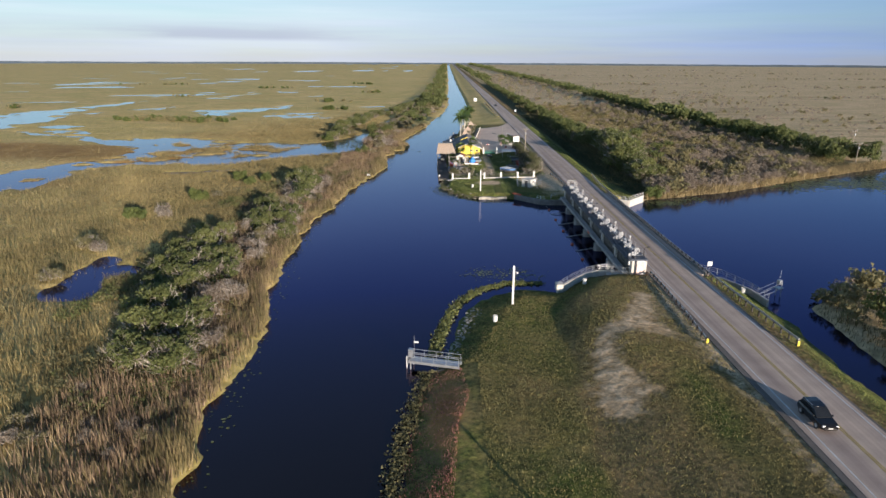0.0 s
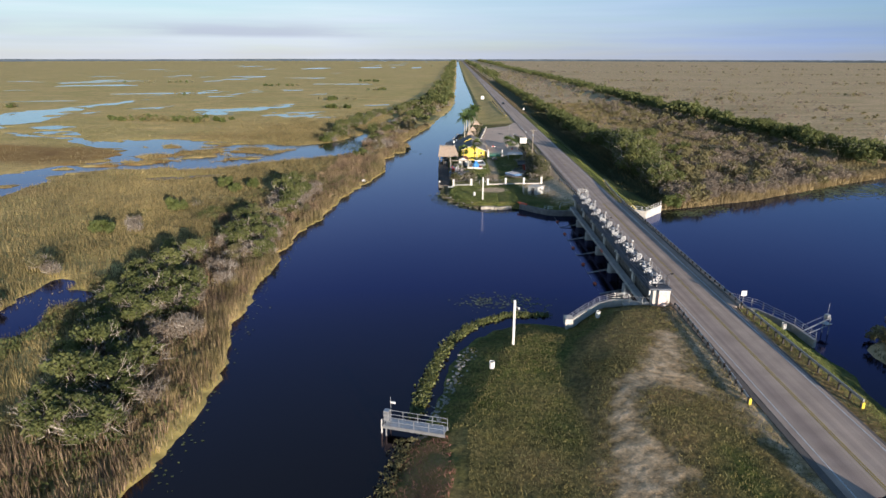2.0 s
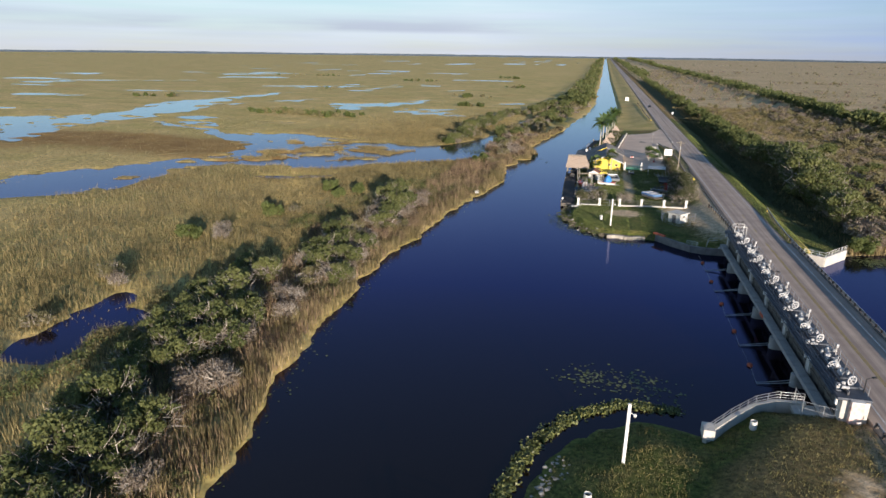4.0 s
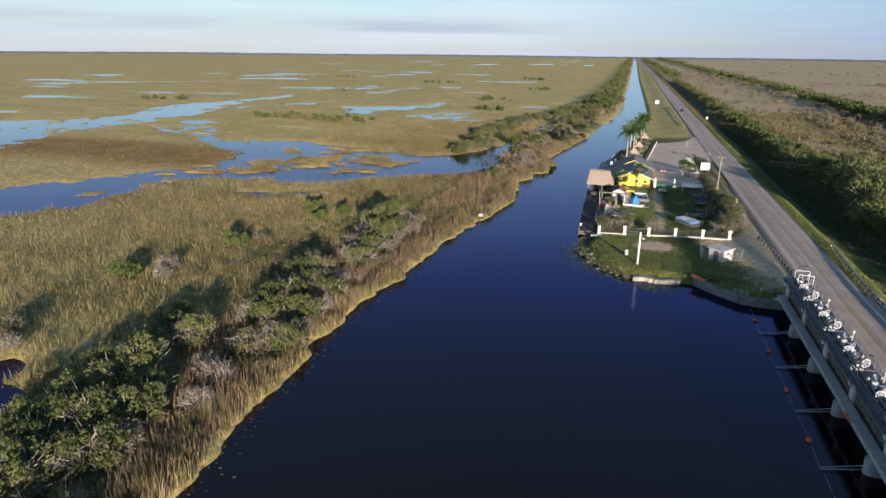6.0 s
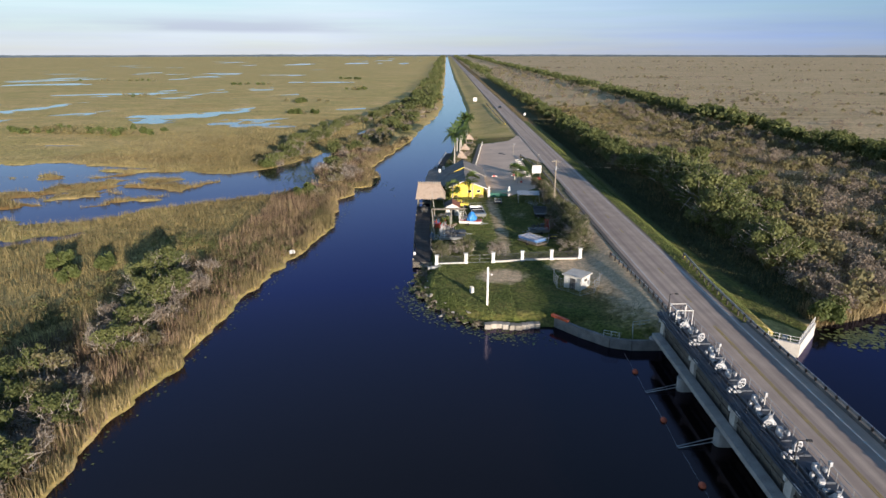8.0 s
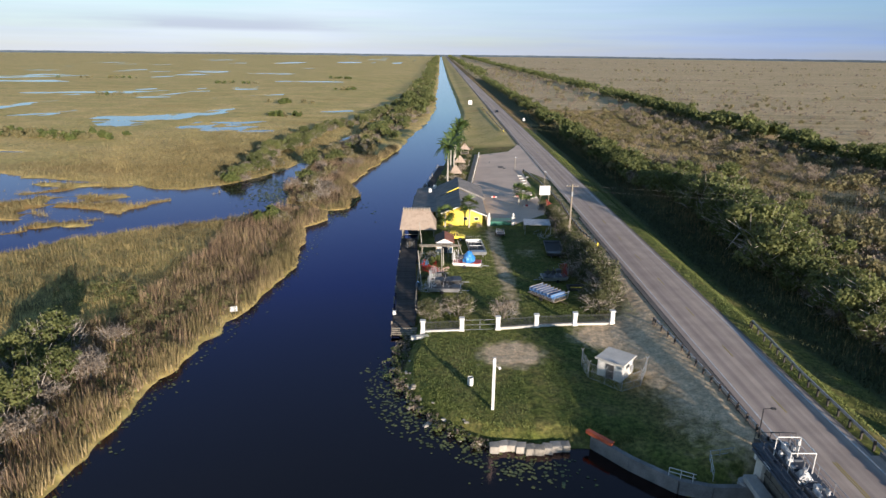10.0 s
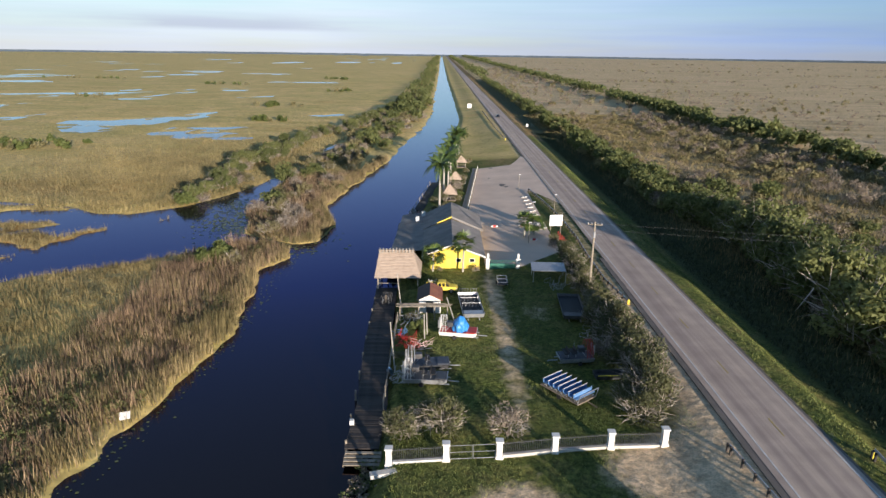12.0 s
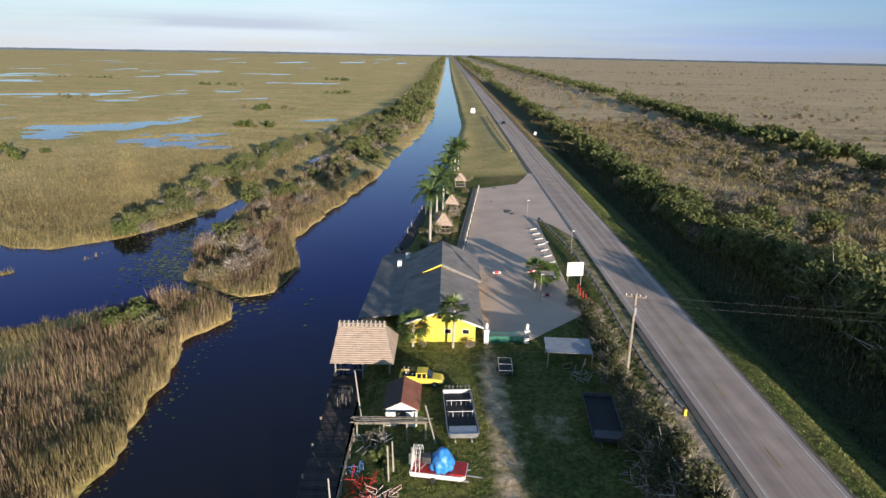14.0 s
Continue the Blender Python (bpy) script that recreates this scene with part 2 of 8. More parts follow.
M["reed"] = mat("golden_reeds", (0.115, 0.087, 0.04), (0.35, 0.268, 0.13), 0.12, 0.8, 0.0, island=0.35, fine=5)
M["sawgrass"] = mat("olive_sawgrass", (0.075, 0.06, 0.022), (0.29, 0.228, 0.098), 0.07, 0.8, 0.0, island=0.4, fine=6, lo=0.3, hi=0.66, c3=(0.27, 0.24, 0.09))
M["lawn_blade"] = mat("lawn_grass_blades", (0.055, 0.06, 0.016), (0.25, 0.21, 0.075), 0.3, 0.8, 0.0, island=0.55, fine=5)
M["lawn_green"] = mat("green_lawn_blades", (0.05, 0.08, 0.018), (0.2, 0.225, 0.06), 0.3, 0.8, 0.0, island=0.5, fine=5)
# concrete with shade put into its colour, for the far wing wall and kerb
M["shade_concrete"] = mat("shade_dark_concrete", (0.12, 0.12, 0.115), (0.25, 0.245, 0.235), 0.8, 0.85, 0.2, fine=12)
M["rock"] = mat("limestone_rock", (0.22, 0.2, 0.165), (0.47, 0.43, 0.37), 1.2, 0.9, 0.5, rand=0.3)
M["stalk"] = mat("brown_dry_stalks", (0.08, 0.052, 0.034), (0.36, 0.25, 0.155), 0.1, 0.85, 0.0, island=0.5, fine=5, c3=(0.3, 0.27, 0.12))
M["reed_olive"] = mat("olive_reeds", (0.08, 0.07, 0.028), (0.245, 0.195, 0.083), 0.12, 0.8, 0.0, island=0.4, fine=5)
# near-black green that puts the woods' shade on the verge into colour
M["verge_shade"] = mat("painted_verge_shade", (0.035, 0.045, 0.02), (0.09, 0.1, 0.042), 0.2, 0.8, 0.0, island=0.5)
M["lily"] = mat("lily_pads", (0.07, 0.085, 0.025), (0.18, 0.19, 0.06), 0.4, 0.5, 0.0, island=0.5)
M["orange"] = mat("faded_orange_float", (0.4, 0.07, 0.03), (0.6, 0.14, 0.06), 2.0, 0.6, 0.1)
M["lamp_yellow"] = mat("yellow_marker", (0.75, 0.6, 0.04), (0.85, 0.7, 0.08), 2.0, 0.5, 0.0)
# the blue of distance haze is mixed into this leaf colour
M["far_trees"] = mat("hazed_distant_woods", (0.04, 0.06, 0.085), (0.07, 0.095, 0.12), 0.02, 0.95, 0.0)


def ground_material():
    """Marsh, lawn, bare earth and wet brown sedge, blended by the sheet's cover values and by grain."""
    m = bpy.data.materials.new("ground_cover")
    m.use_nodes = True
    n, l = m.node_tree.nodes, m.node_tree.links
    bsdf = n["Principled BSDF"]
    bsdf.inputs["Roughness"].default_value = 0.92
    bsdf.inputs["Specular IOR Level"].default_value = 0.15
    co = n.new("ShaderNodeTexCoord")

    def noise_node(scale, detail=5, squash=None):
        t = n.new("ShaderNodeTexNoise")
        t.inputs["Scale"].default_value, t.inputs["Detail"].default_value = scale, detail
        if squash:
            mp = n.new("ShaderNodeMapping")
            mp.inputs["Scale"].default_value = squash
            l.new(co.outputs["Object"], mp.inputs["Vector"])
            l.new(mp.outputs["Vector"], t.inputs["Vector"])
        else:
            l.new(co.outputs["Object"], t.inputs["Vector"])
        return t.outputs["Fac"]

    def ramp_node(fac, stops):
        r = n.new("ShaderNodeValToRGB")
        el_ = r.color_ramp.elements
        while len(el_) < len(stops):
            el_.new(0.5)
        for e, (p, c) in zip(el_, stops):
            e.position, e.color = p, (*c, 1)
        l.new(fac, r.inputs["Fac"])
        return r.outputs["Color"]

    def mix_node(fac, a, b, blend="MIX"):
        x = n.new("ShaderNodeMix")
        x.data_type, x.blend_type = "RGBA", blend
        if isinstance(fac, float):
            x.inputs["Factor"].default_value = fac
        else:
            l.new(fac, x.inputs["Factor"])
        l.new(a, x.inputs["A"])
        l.new(b, x.inputs["B"])
        return x.outputs["Result"]

    def sharpen(cover, grain, width=0.25):
        """Cover value broken up at its border by grain."""
        s = n.new("ShaderNodeMath")
        s.operation = "ADD"
        l.new(cover, s.inputs[0])
        l.new(grain, s.inputs[1])
        r = n.new("ShaderNodeMapRange")
        r.inputs["From Min"].default_value, r.inputs["From Max"].default_value = 1.0 - width, 1.0 + width
        l.new(s.outputs[0], r.inputs["Value"])
        return r.outputs["Result"]

    big, mid, small, tiny = noise_node(0.012, 8, (0.7, 1.3, 1)), noise_node(0.09, 8), noise_node(0.8), noise_node(6.0)
    marsh_a = ramp_node(big, [(0.33, (0.76, 0.55, 0.25)), (0.44, (0.5, 0.42, 0.14)), (0.54, (0.74, 0.54, 0.235)), (0.62, (0.54, 0.43, 0.15)), (0.7, (0.62, 0.38, 0.145))])
    marsh_b = ramp_node(mid, [(0.3, (0.36, 0.3, 0.1)), (0.5, (0.57, 0.43, 0.17)), (0.72, (0.74, 0.55, 0.245))])
    marsh = mix_node(0.48, marsh_a, marsh_b)
    grain = ramp_node(small, [(0.3, (0.5, 0.5, 0.48)), (0.66, (1.3, 1.3, 1.27))])
    marsh = mix_node(0.8, marsh, grain, "MULTIPLY")
    lawn = ramp_node(mid, [(0.3, (0.095, 0.13, 0.032)), (0.52, (0.15, 0.165, 0.046)), (0.72, (0.21, 0.19, 0.07))])
    patch = ramp_node(noise_node(0.38, 6), [(0.36, (0.085, 0.12, 0.027)), (0.52, (0.15, 0.16, 0.047)), (0.68, (0.24, 0.19, 0.085))])
    lawn = mix_node(0.5, lawn, patch)
    dirt = ramp_node(small, [(0.25, (0.5, 0.37, 0.235)), (0.7, (0.75, 0.58, 0.39))])
    wet = ramp_node(mid, [(0.3, (0.26, 0.145, 0.05)), (0.7, (0.42, 0.26, 0.09))])
    dry = ramp_node(mid, [(0.3, (0.2, 0.15, 0.06)), (0.52, (0.29, 0.205, 0.095)), (0.75, (0.35, 0.24, 0.12))])
    tinyc = ramp_node(tiny, [(0.25, (0.5, 0.5, 0.48)), (0.75, (1.3, 1.3, 1.25))])
    tuft = ramp_node(noise_node(2.1, 7), [(0.36, (0.42, 0.44, 0.42)), (0.5, (0.95, 0.93, 0.9)), (0.64, (1.55, 1.42, 1.3))])
    lawn = mix_node(0.75, lawn, tinyc, "MULTIPLY")
    lawn = mix_node(0.75, lawn, tuft, "MULTIPLY")
    lawn = mix_node(0.4, lawn, grain, "MULTIPLY")
    dry = mix_node(0.75, mix_node(0.4, dry, grain, "MULTIPLY"), tinyc, "MULTIPLY")
    dry = mix_node(0.75, dry, tuft, "MULTIPLY")
    dirt = mix_node(0.65, dirt, tinyc, "MULTIPLY")
    dirt = mix_node(0.35, dirt, tuft, "MULTIPLY")
    cover = n.new("ShaderNodeAttribute")
    cover.attribute_name = "cover"
    sep = n.new("ShaderNodeSeparateColor")
    l.new(cover.outputs["Color"], sep.inputs["Color"])
    prairie_at = n.new("ShaderNodeAttribute")
    prairie_at.attribute_name = "prairie"
    prairie = ramp_node(noise_node(0.02, 9, (0.35, 1.6, 1)), [(0.34, (0.42, 0.325, 0.172)), (0.48, (0.63, 0.47, 0.275)), (0.56, (0.48, 0.375, 0.2)), (0.68, (0.68, 0.49, 0.3))])
    prairie = mix_node(0.7, prairie, grain, "MULTIPLY")
    marsh = mix_node(prairie_at.outputs["Fac"], marsh, prairie)
    col = mix_node(sharpen(sep.outputs["Blue"], mid), marsh, wet)
    turf = mix_node(sharpen(cover.outputs["Alpha"], mid, 0.35), lawn, dry)
    col = mix_node(sharpen(sep.outputs["Red"], small), col, turf)
    col = mix_node(sharpen(sep.outputs["Green"], small, 0.3), col, dirt)
    # the shade at the woods' edge, painted into the ground as dark green
    verge_shade_at = n.new("ShaderNodeAttribute")
    verge_shade_at.attribute_name = "verge_shade"
    verge_shade = ramp_node(small, [(0.3, (0.035, 0.045, 0.018)), (0.7, (0.09, 0.1, 0.04))])
    col = mix_node(sharpen(verge_shade_at.outputs["Fac"], small, 0.3), col, verge_shade)
    l.new(col, bsdf.inputs["Base Color"])
    bp = n.new("ShaderNodeBump")
    bp.inputs["Strength"].default_value, bp.inputs["Distance"].default_value = 0.6, 0.25
    l.new(small, bp.inputs["Height"])
    bp2 = n.new("ShaderNodeBump")
    bp2.inputs["Strength"].default_value, bp2.inputs["Distance"].default_value = 0.5, 0.06
    l.new(tiny, bp2.inputs["Height"])
    l.new(bp.outputs["Normal"], bp2.inputs["Normal"])
    l.new(bp2.outputs["Normal"], bsdf.inputs["Normal"])
    return m


def water_material():
    """Dark peat water: a deep body colour under a gloss that grows towards grazing view, its reflection colour painted
    by angle.
    """
    m = bpy.data.materials.new("dark_canal_water")
    m.use_nodes = True
    n, l = m.node_tree.nodes, m.node_tree.links
    n.clear()
    body, gloss, blend, out = n.new("ShaderNodeBsdfDiffuse"), n.new("ShaderNodeBsdfGlossy"), n.new("ShaderNodeMixShader"), n.new("ShaderNodeOutputMaterial")
    body.inputs["Color"].default_value = (0.0035, 0.0022, 0.002, 1)
    gloss.inputs["Roughness"].default_value = 0.1
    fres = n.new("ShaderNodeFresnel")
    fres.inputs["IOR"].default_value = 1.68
    # painted reflection colour: dull brown looking down, then blue, pale at grazing view
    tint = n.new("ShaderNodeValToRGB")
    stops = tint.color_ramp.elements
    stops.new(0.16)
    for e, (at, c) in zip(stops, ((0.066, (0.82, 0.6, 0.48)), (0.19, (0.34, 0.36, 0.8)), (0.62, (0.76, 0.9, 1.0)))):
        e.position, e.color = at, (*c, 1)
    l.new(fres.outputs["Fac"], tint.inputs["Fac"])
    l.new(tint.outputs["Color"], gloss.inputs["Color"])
    co = n.new("ShaderNodeTexCoord")
    a, b = n.new("ShaderNodeTexNoise"), n.new("ShaderNodeTexNoise")
    a.inputs["Scale"].default_value, b.inputs["Scale"].default_value = 2.2, 0.25
    l.new(co.outputs["Object"], a.inputs["Vector"])
    l.new(co.outputs["Object"], b.inputs["Vector"])
    s = n.new("ShaderNodeMath")
    s.operation = "MULTIPLY"
    l.new(a.outputs["Fac"], s.inputs[0])
    l.new(b.outputs["Fac"], s.inputs[1])
    bp = n.new("ShaderNodeBump")
    bp.inputs["Strength"].default_value, bp.inputs["Distance"].default_value = 0.25, 0.07
    l.new(s.outputs[0], bp.inputs["Height"])
    l.new(bp.outputs["Normal"], gloss.inputs["Normal"])
    l.new(fres.outputs["Fac"], blend.inputs["Fac"])
    l.new(body.outputs["BSDF"], blend.inputs[1])
    l.new(gloss.outputs["BSDF"], blend.inputs[2])
    l.new(blend.outputs["Shader"], out.inputs["Surface"])
    return m


M["ground"], M["water"] = ground_material(), water_material()


# ---------------------------------------------------------------- building helpers
def mesh_of(bm, name, material, smooth=False):
    me = bpy.data.meshes.new(name)
    bm.normal_update()
    bm.to_mesh(me)
    bm.free()
    if smooth:
        me.shade_smooth()
    me.materials.append(M[material])
    return me


def part(name, bm, material, parent=None, label="", smooth=False):
    ob = new(name, mesh_of(bm, name, material, smooth))
    ob.parent = parent
    return tagged(ob, label)


def thing(name, m, label, category, group="", kind=""):
    ob = new(name)
    ob.empty_display_size = 0.3
    ob.matrix_world = m
    return tagged(ob, label, category, group, kind)


def solid(name, bm, material, label, category="", group="", kind="", m=None, smooth=False):
    ob = new(name, mesh_of(bm, name, material, smooth))
    if m is not None:
        ob.matrix_world = m
    return tagged(ob, label, category, group, kind)


def box(bm, x0, x1, y0, y1, z0, z1, bevel=0.0):
    vs = [bm.verts.new((x, y, z)) for z in (z0, z1) for y in (y0, y1) for x in (x0, x1)]
    fs = [bm.faces.new([vs[i] for i in f]) for f in
          ((0, 2, 3, 1), (4, 5, 7, 6), (0, 1, 5, 4), (2, 6, 7, 3), (0, 4, 6, 2), (1, 3, 7, 5))]
    if bevel:
        edges = {e for f in fs for e in f.edges}
        bmesh.ops.bevel(bm, geom=list(edges), offset=bevel, segments=2, affect="EDGES", profile=0.6)
    return bm


def stick(bm, p, q, r0, r1=None, seg=6):
    """A tapered round bar from p to q."""
    p, q = Vector(p), Vector(q)
    r1 = r0 if r1 is None else r1
    way = (q - p).normalized()
    a = way.orthogonal().normalized()
    b = way.cross(a)
    rings = []
    for c, r in ((p, r0), (q, r1)):
        rings.append([bm.verts.new(c + r * (math.cos(t) * a + math.sin(t) * b)) for t in
                      [2 * math.pi * i / seg for i in range(seg)]])
    for i in range(seg):
        j = (i + 1) % seg
        bm.faces.new((rings[0][i], rings[0][j], rings[1][j], rings[1][i]))
    bm.faces.new(rings[0][::-1])
    bm.faces.new(rings[1])
    return bm


def chain(bm, pts, r, seg=6):
    """A round bar bent along points, in one piece."""
    pts = [Vector(p) for p in pts]
    rings, side = [], None
    for i, p in enumerate(pts):
        way = (pts[min(i + 1, len(pts) - 1)] - pts[max(i - 1, 0)])
        way = way.normalized() if way.length > 1e-5 else (pts[i] - pts[i - 1]).normalized()
        side = way.orthogonal() if side is None else side - way * side.dot(way)
        side = side.normalized() if side.length > 1e-4 else way.orthogonal().normalized()
        up = way.cross(side)
        rings.append([bm.verts.new(p + r * (math.cos(t) * side + math.sin(t) * up)) for t in [2 * math.pi * k / seg for k in range(seg)]])
    for a, c in zip(rings, rings[1:]):
        for k in range(seg):
            bm.faces.new((a[k], a[(k + 1) % seg], c[(k + 1) % seg], c[k]))
    bm.faces.new(rings[0][::-1])
    bm.faces.new(rings[-1])
    return bm


def bar(bm, p, q, w, h):
    """A square-edged beam from p to q, w wide and h high."""
    p, q = Vector(p), Vector(q)
    way = (q - p).normalized()
    side = way.cross(Vector((0, 0, 1)))
    side = side.normalized() if side.length > 1e-4 else Vector((1, 0, 0))
    up = side.cross(way)
    vs = [bm.verts.new(c + side * sx * w / 2 + up * sz * h / 2) for c in (p, q) for sx, sz in ((-1, -1), (1, -1), (1, 1), (-1, 1))]
    for f in ((0, 1, 2, 3), (7, 6, 5, 4), (0, 4, 5, 1), (1, 5, 6, 2), (2, 6, 7, 3), (3, 7, 4, 0)):
        bm.faces.new([vs[i] for i in f])
    return bm


def prism(bm, pts, z0, z1):
    """An upright block over an outline."""
    lo = [bm.verts.new((x, y, z0)) for x, y in pts]
    hi = [bm.verts.new((x, y, z1)) for x, y in pts]
    k = len(pts)
    for i in range(k):
        bm.faces.new((lo[i], lo[(i + 1) % k], hi[(i + 1) % k], hi[i]))
    bm.faces.new(lo[::-1])
    bm.faces.new(hi)
    bmesh.ops.recalc_face_normals(bm, faces=bm.faces)
    return bm


def array_mesh(name, verts, quads, material):
    """A mesh straight from arrays: verts (n, 3), quads (k, 3 or 4)."""
    me = bpy.data.meshes.new(name)
    k, w = quads.shape
    me.vertices.add(len(verts))
    me.vertices.foreach_set("co", np.ascontiguousarray(verts, dtype=np.float32).ravel())
    me.loops.add(k * w)
    me.loops.foreach_set("vertex_index", quads.astype(np.int32).ravel())
    me.polygons.add(k)
    me.polygons.foreach_set("loop_start", np.arange(0, k * w, w, dtype=np.int32))
    me.update(calc_edges=True)
    me.materials.append(M[material])
    return me


# ---------------------------------------------------------------- the lie of the land
def lattice(ix, iy, seed):
    h = (ix * 374761393 + iy * 668265263 + seed * 974711) & 0xFFFFFFFF
    h = ((h ^ (h >> 13)) * 1274126177) & 0xFFFFFFFF
    return ((h ^ (h >> 16)) & 0xFFFF) / 65535.0


def vnoise(x, y, seed=0):
    ix, iy = np.floor(x).astype(np.int64), np.floor(y).astype(np.int64)
    fx, fy = x - ix, y - iy
    fx, fy = fx * fx * (3 - 2 * fx), fy * fy * (3 - 2 * fy)
    a, b = lattice(ix, iy, seed), lattice(ix + 1, iy, seed)
    c, d = lattice(ix, iy + 1, seed), lattice(ix + 1, iy + 1, seed)
    return (a * (1 - fx) + b * fx) * (1 - fy) + (c * (1 - fx) + d * fx) * fy


def fbm(x, y, seed=0, octaves=3):
    s, amp, tot = 0.0, 1.0, 0.0
    for o in range(octaves):
        s, tot = s + amp * vnoise(x * 2**o, y * 2**o, seed + o), tot + amp
        amp *= 0.5
    return s / tot


def inside(poly, x, y):
    """Signed distance to an outline, positive inside."""
    d2, sign = np.full(x.shape, 1e18), np.zeros(x.shape, bool)
    for (ax, ay), (bx, by) in zip(poly, poly[1:] + poly[:1]):
        ex, ey = bx - ax, by - ay
        t = np.clip(((x - ax) * ex + (y - ay) * ey) / (ex * ex + ey * ey), 0, 1)
        d2 = np.minimum(d2, (x - ax - t * ex) ** 2 + (y - ay - t * ey) ** 2)
        if ay != by:
            sign ^= ((ay > y) != (by > y)) & (x < ex * (y - ay) / ey + ax)
    return np.where(sign, 1, -1) * np.sqrt(d2)


def capsule(x, y, ax, ay, bx, by, r0, r1):
    ex, ey = bx - ax, by - ay
    t = np.clip(((x - ax) * ex + (y - ay) * ey) / (ex * ex + ey * ey + 1e-9), 0, 1)
    return r0 + (r1 - r0) * t - np.hypot(x - ax - t * ex, y - ay - t * ey)


def step(a, b, v):
    t = np.clip((v - a) / (b - a), 0, 1)
    return t * t * (3 - 2 * t)


WEST = [(-26, -300), (-26, 30), (-28, 50), (-28, 67), (-32, 87), (-34, 116), (-32, 150), (-30, 170), (-25.5, 196), (-24, 215),
        (-26, 234), (-23.5, 242), (-27, 249), (-20, 251.5), (-19.5, 264), (-23.5, 278), (-22, 290), (-13, 355), (-3, 470), (-1, 531),
        (0, 1100), (1, 5300), (-6500, 5300), (-6500, -300)]
NEAR = [(-8, -300), (-7, 25), (-6, 41), (-3, 56), (-0.5, 66), (1.5, 75), (5, 81), (10, 84), (17, 82), (22, 89), (45, 89.5),
        (49, 82), (49.5, 76), (49.5, 60), (50, -300)]
SOUTH_EAST = [(56, -300), (55, 60), (57, 76), (66, 84), (120, 92), (200, 120), (6500, 120), (6500, -300)]
FAR = [(45, 147.5), (29, 148.5), (24, 149), (17, 156), (8, 155.5), (3, 158.5), (0, 163), (-2.8, 169), (-1.5, 178), (-1.5, 200), (-2.5, 225),
       (-3.5, 246), (-2, 266), (3, 309), (9, 373), (15, 495), (14.5, 644), (12.5, 1020), (12, 5300), (6500, 5300), (6500, 230),
       (230, 222), (160, 214), (122, 192), (83, 168), (59, 157.5), (55, 156)]
# the marsh's open water: outlines of the larger sheets, then start, end and radii of the lesser ones
SLOUGH = [(-36, 251), (-38, 246), (-45, 242), (-54, 235), (-65, 230), (-71, 221), (-85, 213.5), (-104, 209), (-121, 205), (-125, 193), (-128, 180),
          (-126, 165), (-133, 156), (-150, 144), (-185, 128), (-205, 140), (-170, 168), (-150, 196), (-140, 216), (-131, 234), (-134, 248), (-158, 268),
          (-172, 281), (-150, 289), (-131, 292), (-111, 285), (-96, 280), (-84, 276), (-73, 271.5), (-62, 275), (-55, 283), (-51, 293), (-47.5, 304), (-45, 316), (-41, 313), (-42, 300),
          (-40, 285), (-41, 272), (-37.5, 266)]
WEST_ARM = [(-228, 228), (-240, 262), (-249, 285), (-247, 312), (-240, 340), (-240, 360), (-256, 415), (-274, 480), (-287, 497), (-291, 463), (-304, 438),
            (-297, 392), (-280, 358), (-284, 333), (-298, 320), (-318, 303), (-360, 280), (-330, 255), (-290, 262), (-262, 240)]
BLUE_POND = [(-184, 442), (-193, 476), (-175, 464), (-158, 472), (-145, 491), (-129, 518), (-124, 499), (-133, 468), (-140, 446), (-150, 430), (-153, 406), (-167, 413)]
SHALLOW = [(-128, 412), (-128, 424), (-106, 428), (-89, 417), (-76, 403), (-85, 394), (-105, 399)]
MATS = [(-88, 252, -84, 257, 0.8, 1.8), (-81, 251, -76, 254, 2.0, 1.0), (-74, 250, -66, 258, 1.0, 2.2), (-88, 266, -85, 271, 1.0, 2.0), (-103, 262, -98, 267, 2.2, 1.2), (-60, 263, -57, 266, 0.7, 1.0),
        (-95, 247, -90, 244, 1.0, 1.8), (-108, 254, -99, 250, 1.2, 2.4), (-116, 240, -106, 238, 1.0, 2.2), (-118, 262, -112, 268, 2.4, 1.2), (-80, 241, -75, 244, 0.8, 1.4), (-112, 225, -102, 228, 1.6, 2.4), (-92, 228, -86, 233, 1.0, 1.6), (-124, 220, -116, 214, 2.4, 1.4)]
SHEETS = (SLOUGH, WEST_ARM, BLUE_POND, SHALLOW)
PONDS = [(-24, 248, -38, 256, 1.2, 2.2), (-231, 318, -167, 283, 3, 4), (-225, 336, -194, 308, 6, 5), (-452, 450, -405, 448, 13, 10), (-572, 556, -515, 556, 8, 5),
         (-67, 83, -70, 98, 5.5, 3.5), (-63, 90, -66, 90, 4.5, 4), (-120, 430, -95, 440, 6, 5), (-75, 205, -82, 200, 3, 2), (-94, 196, -84, 201, 3, 2), (-330, 640, -240, 690, 10, 4), (-420, 520, -330, 545, 8, 4),
         (-226, 604, -210, 690, 2, 7), (-540, 890, -477, 976, 16, 10), (-286, 1125, -236, 1114, 14, 16), (-158, 625, -131, 647, 3, 7), (-280, 500, -274, 560, 8, 3), (-225, 453, -221, 475, 2, 4), (-72, 500, -59, 507, 4, 6), (-294, 620, -292, 638, 5, 4),
         (-462, 1847, -378, 2044, 20, 30), (-515, 1163, -522, 1245, 12, 10), (-372, 956, -370, 1010, 10, 8), (-600, 640, -480, 700, 14, 6), (-560, 930, -500, 990, 14, 5),
         (-255, 420, -215, 500, 2.5, 2), (-420, 330, -330, 350, 6, 3), (-230, 720, -170, 760, 6, 3), (-40, 372, -37, 392, 1.6, 1.2)]


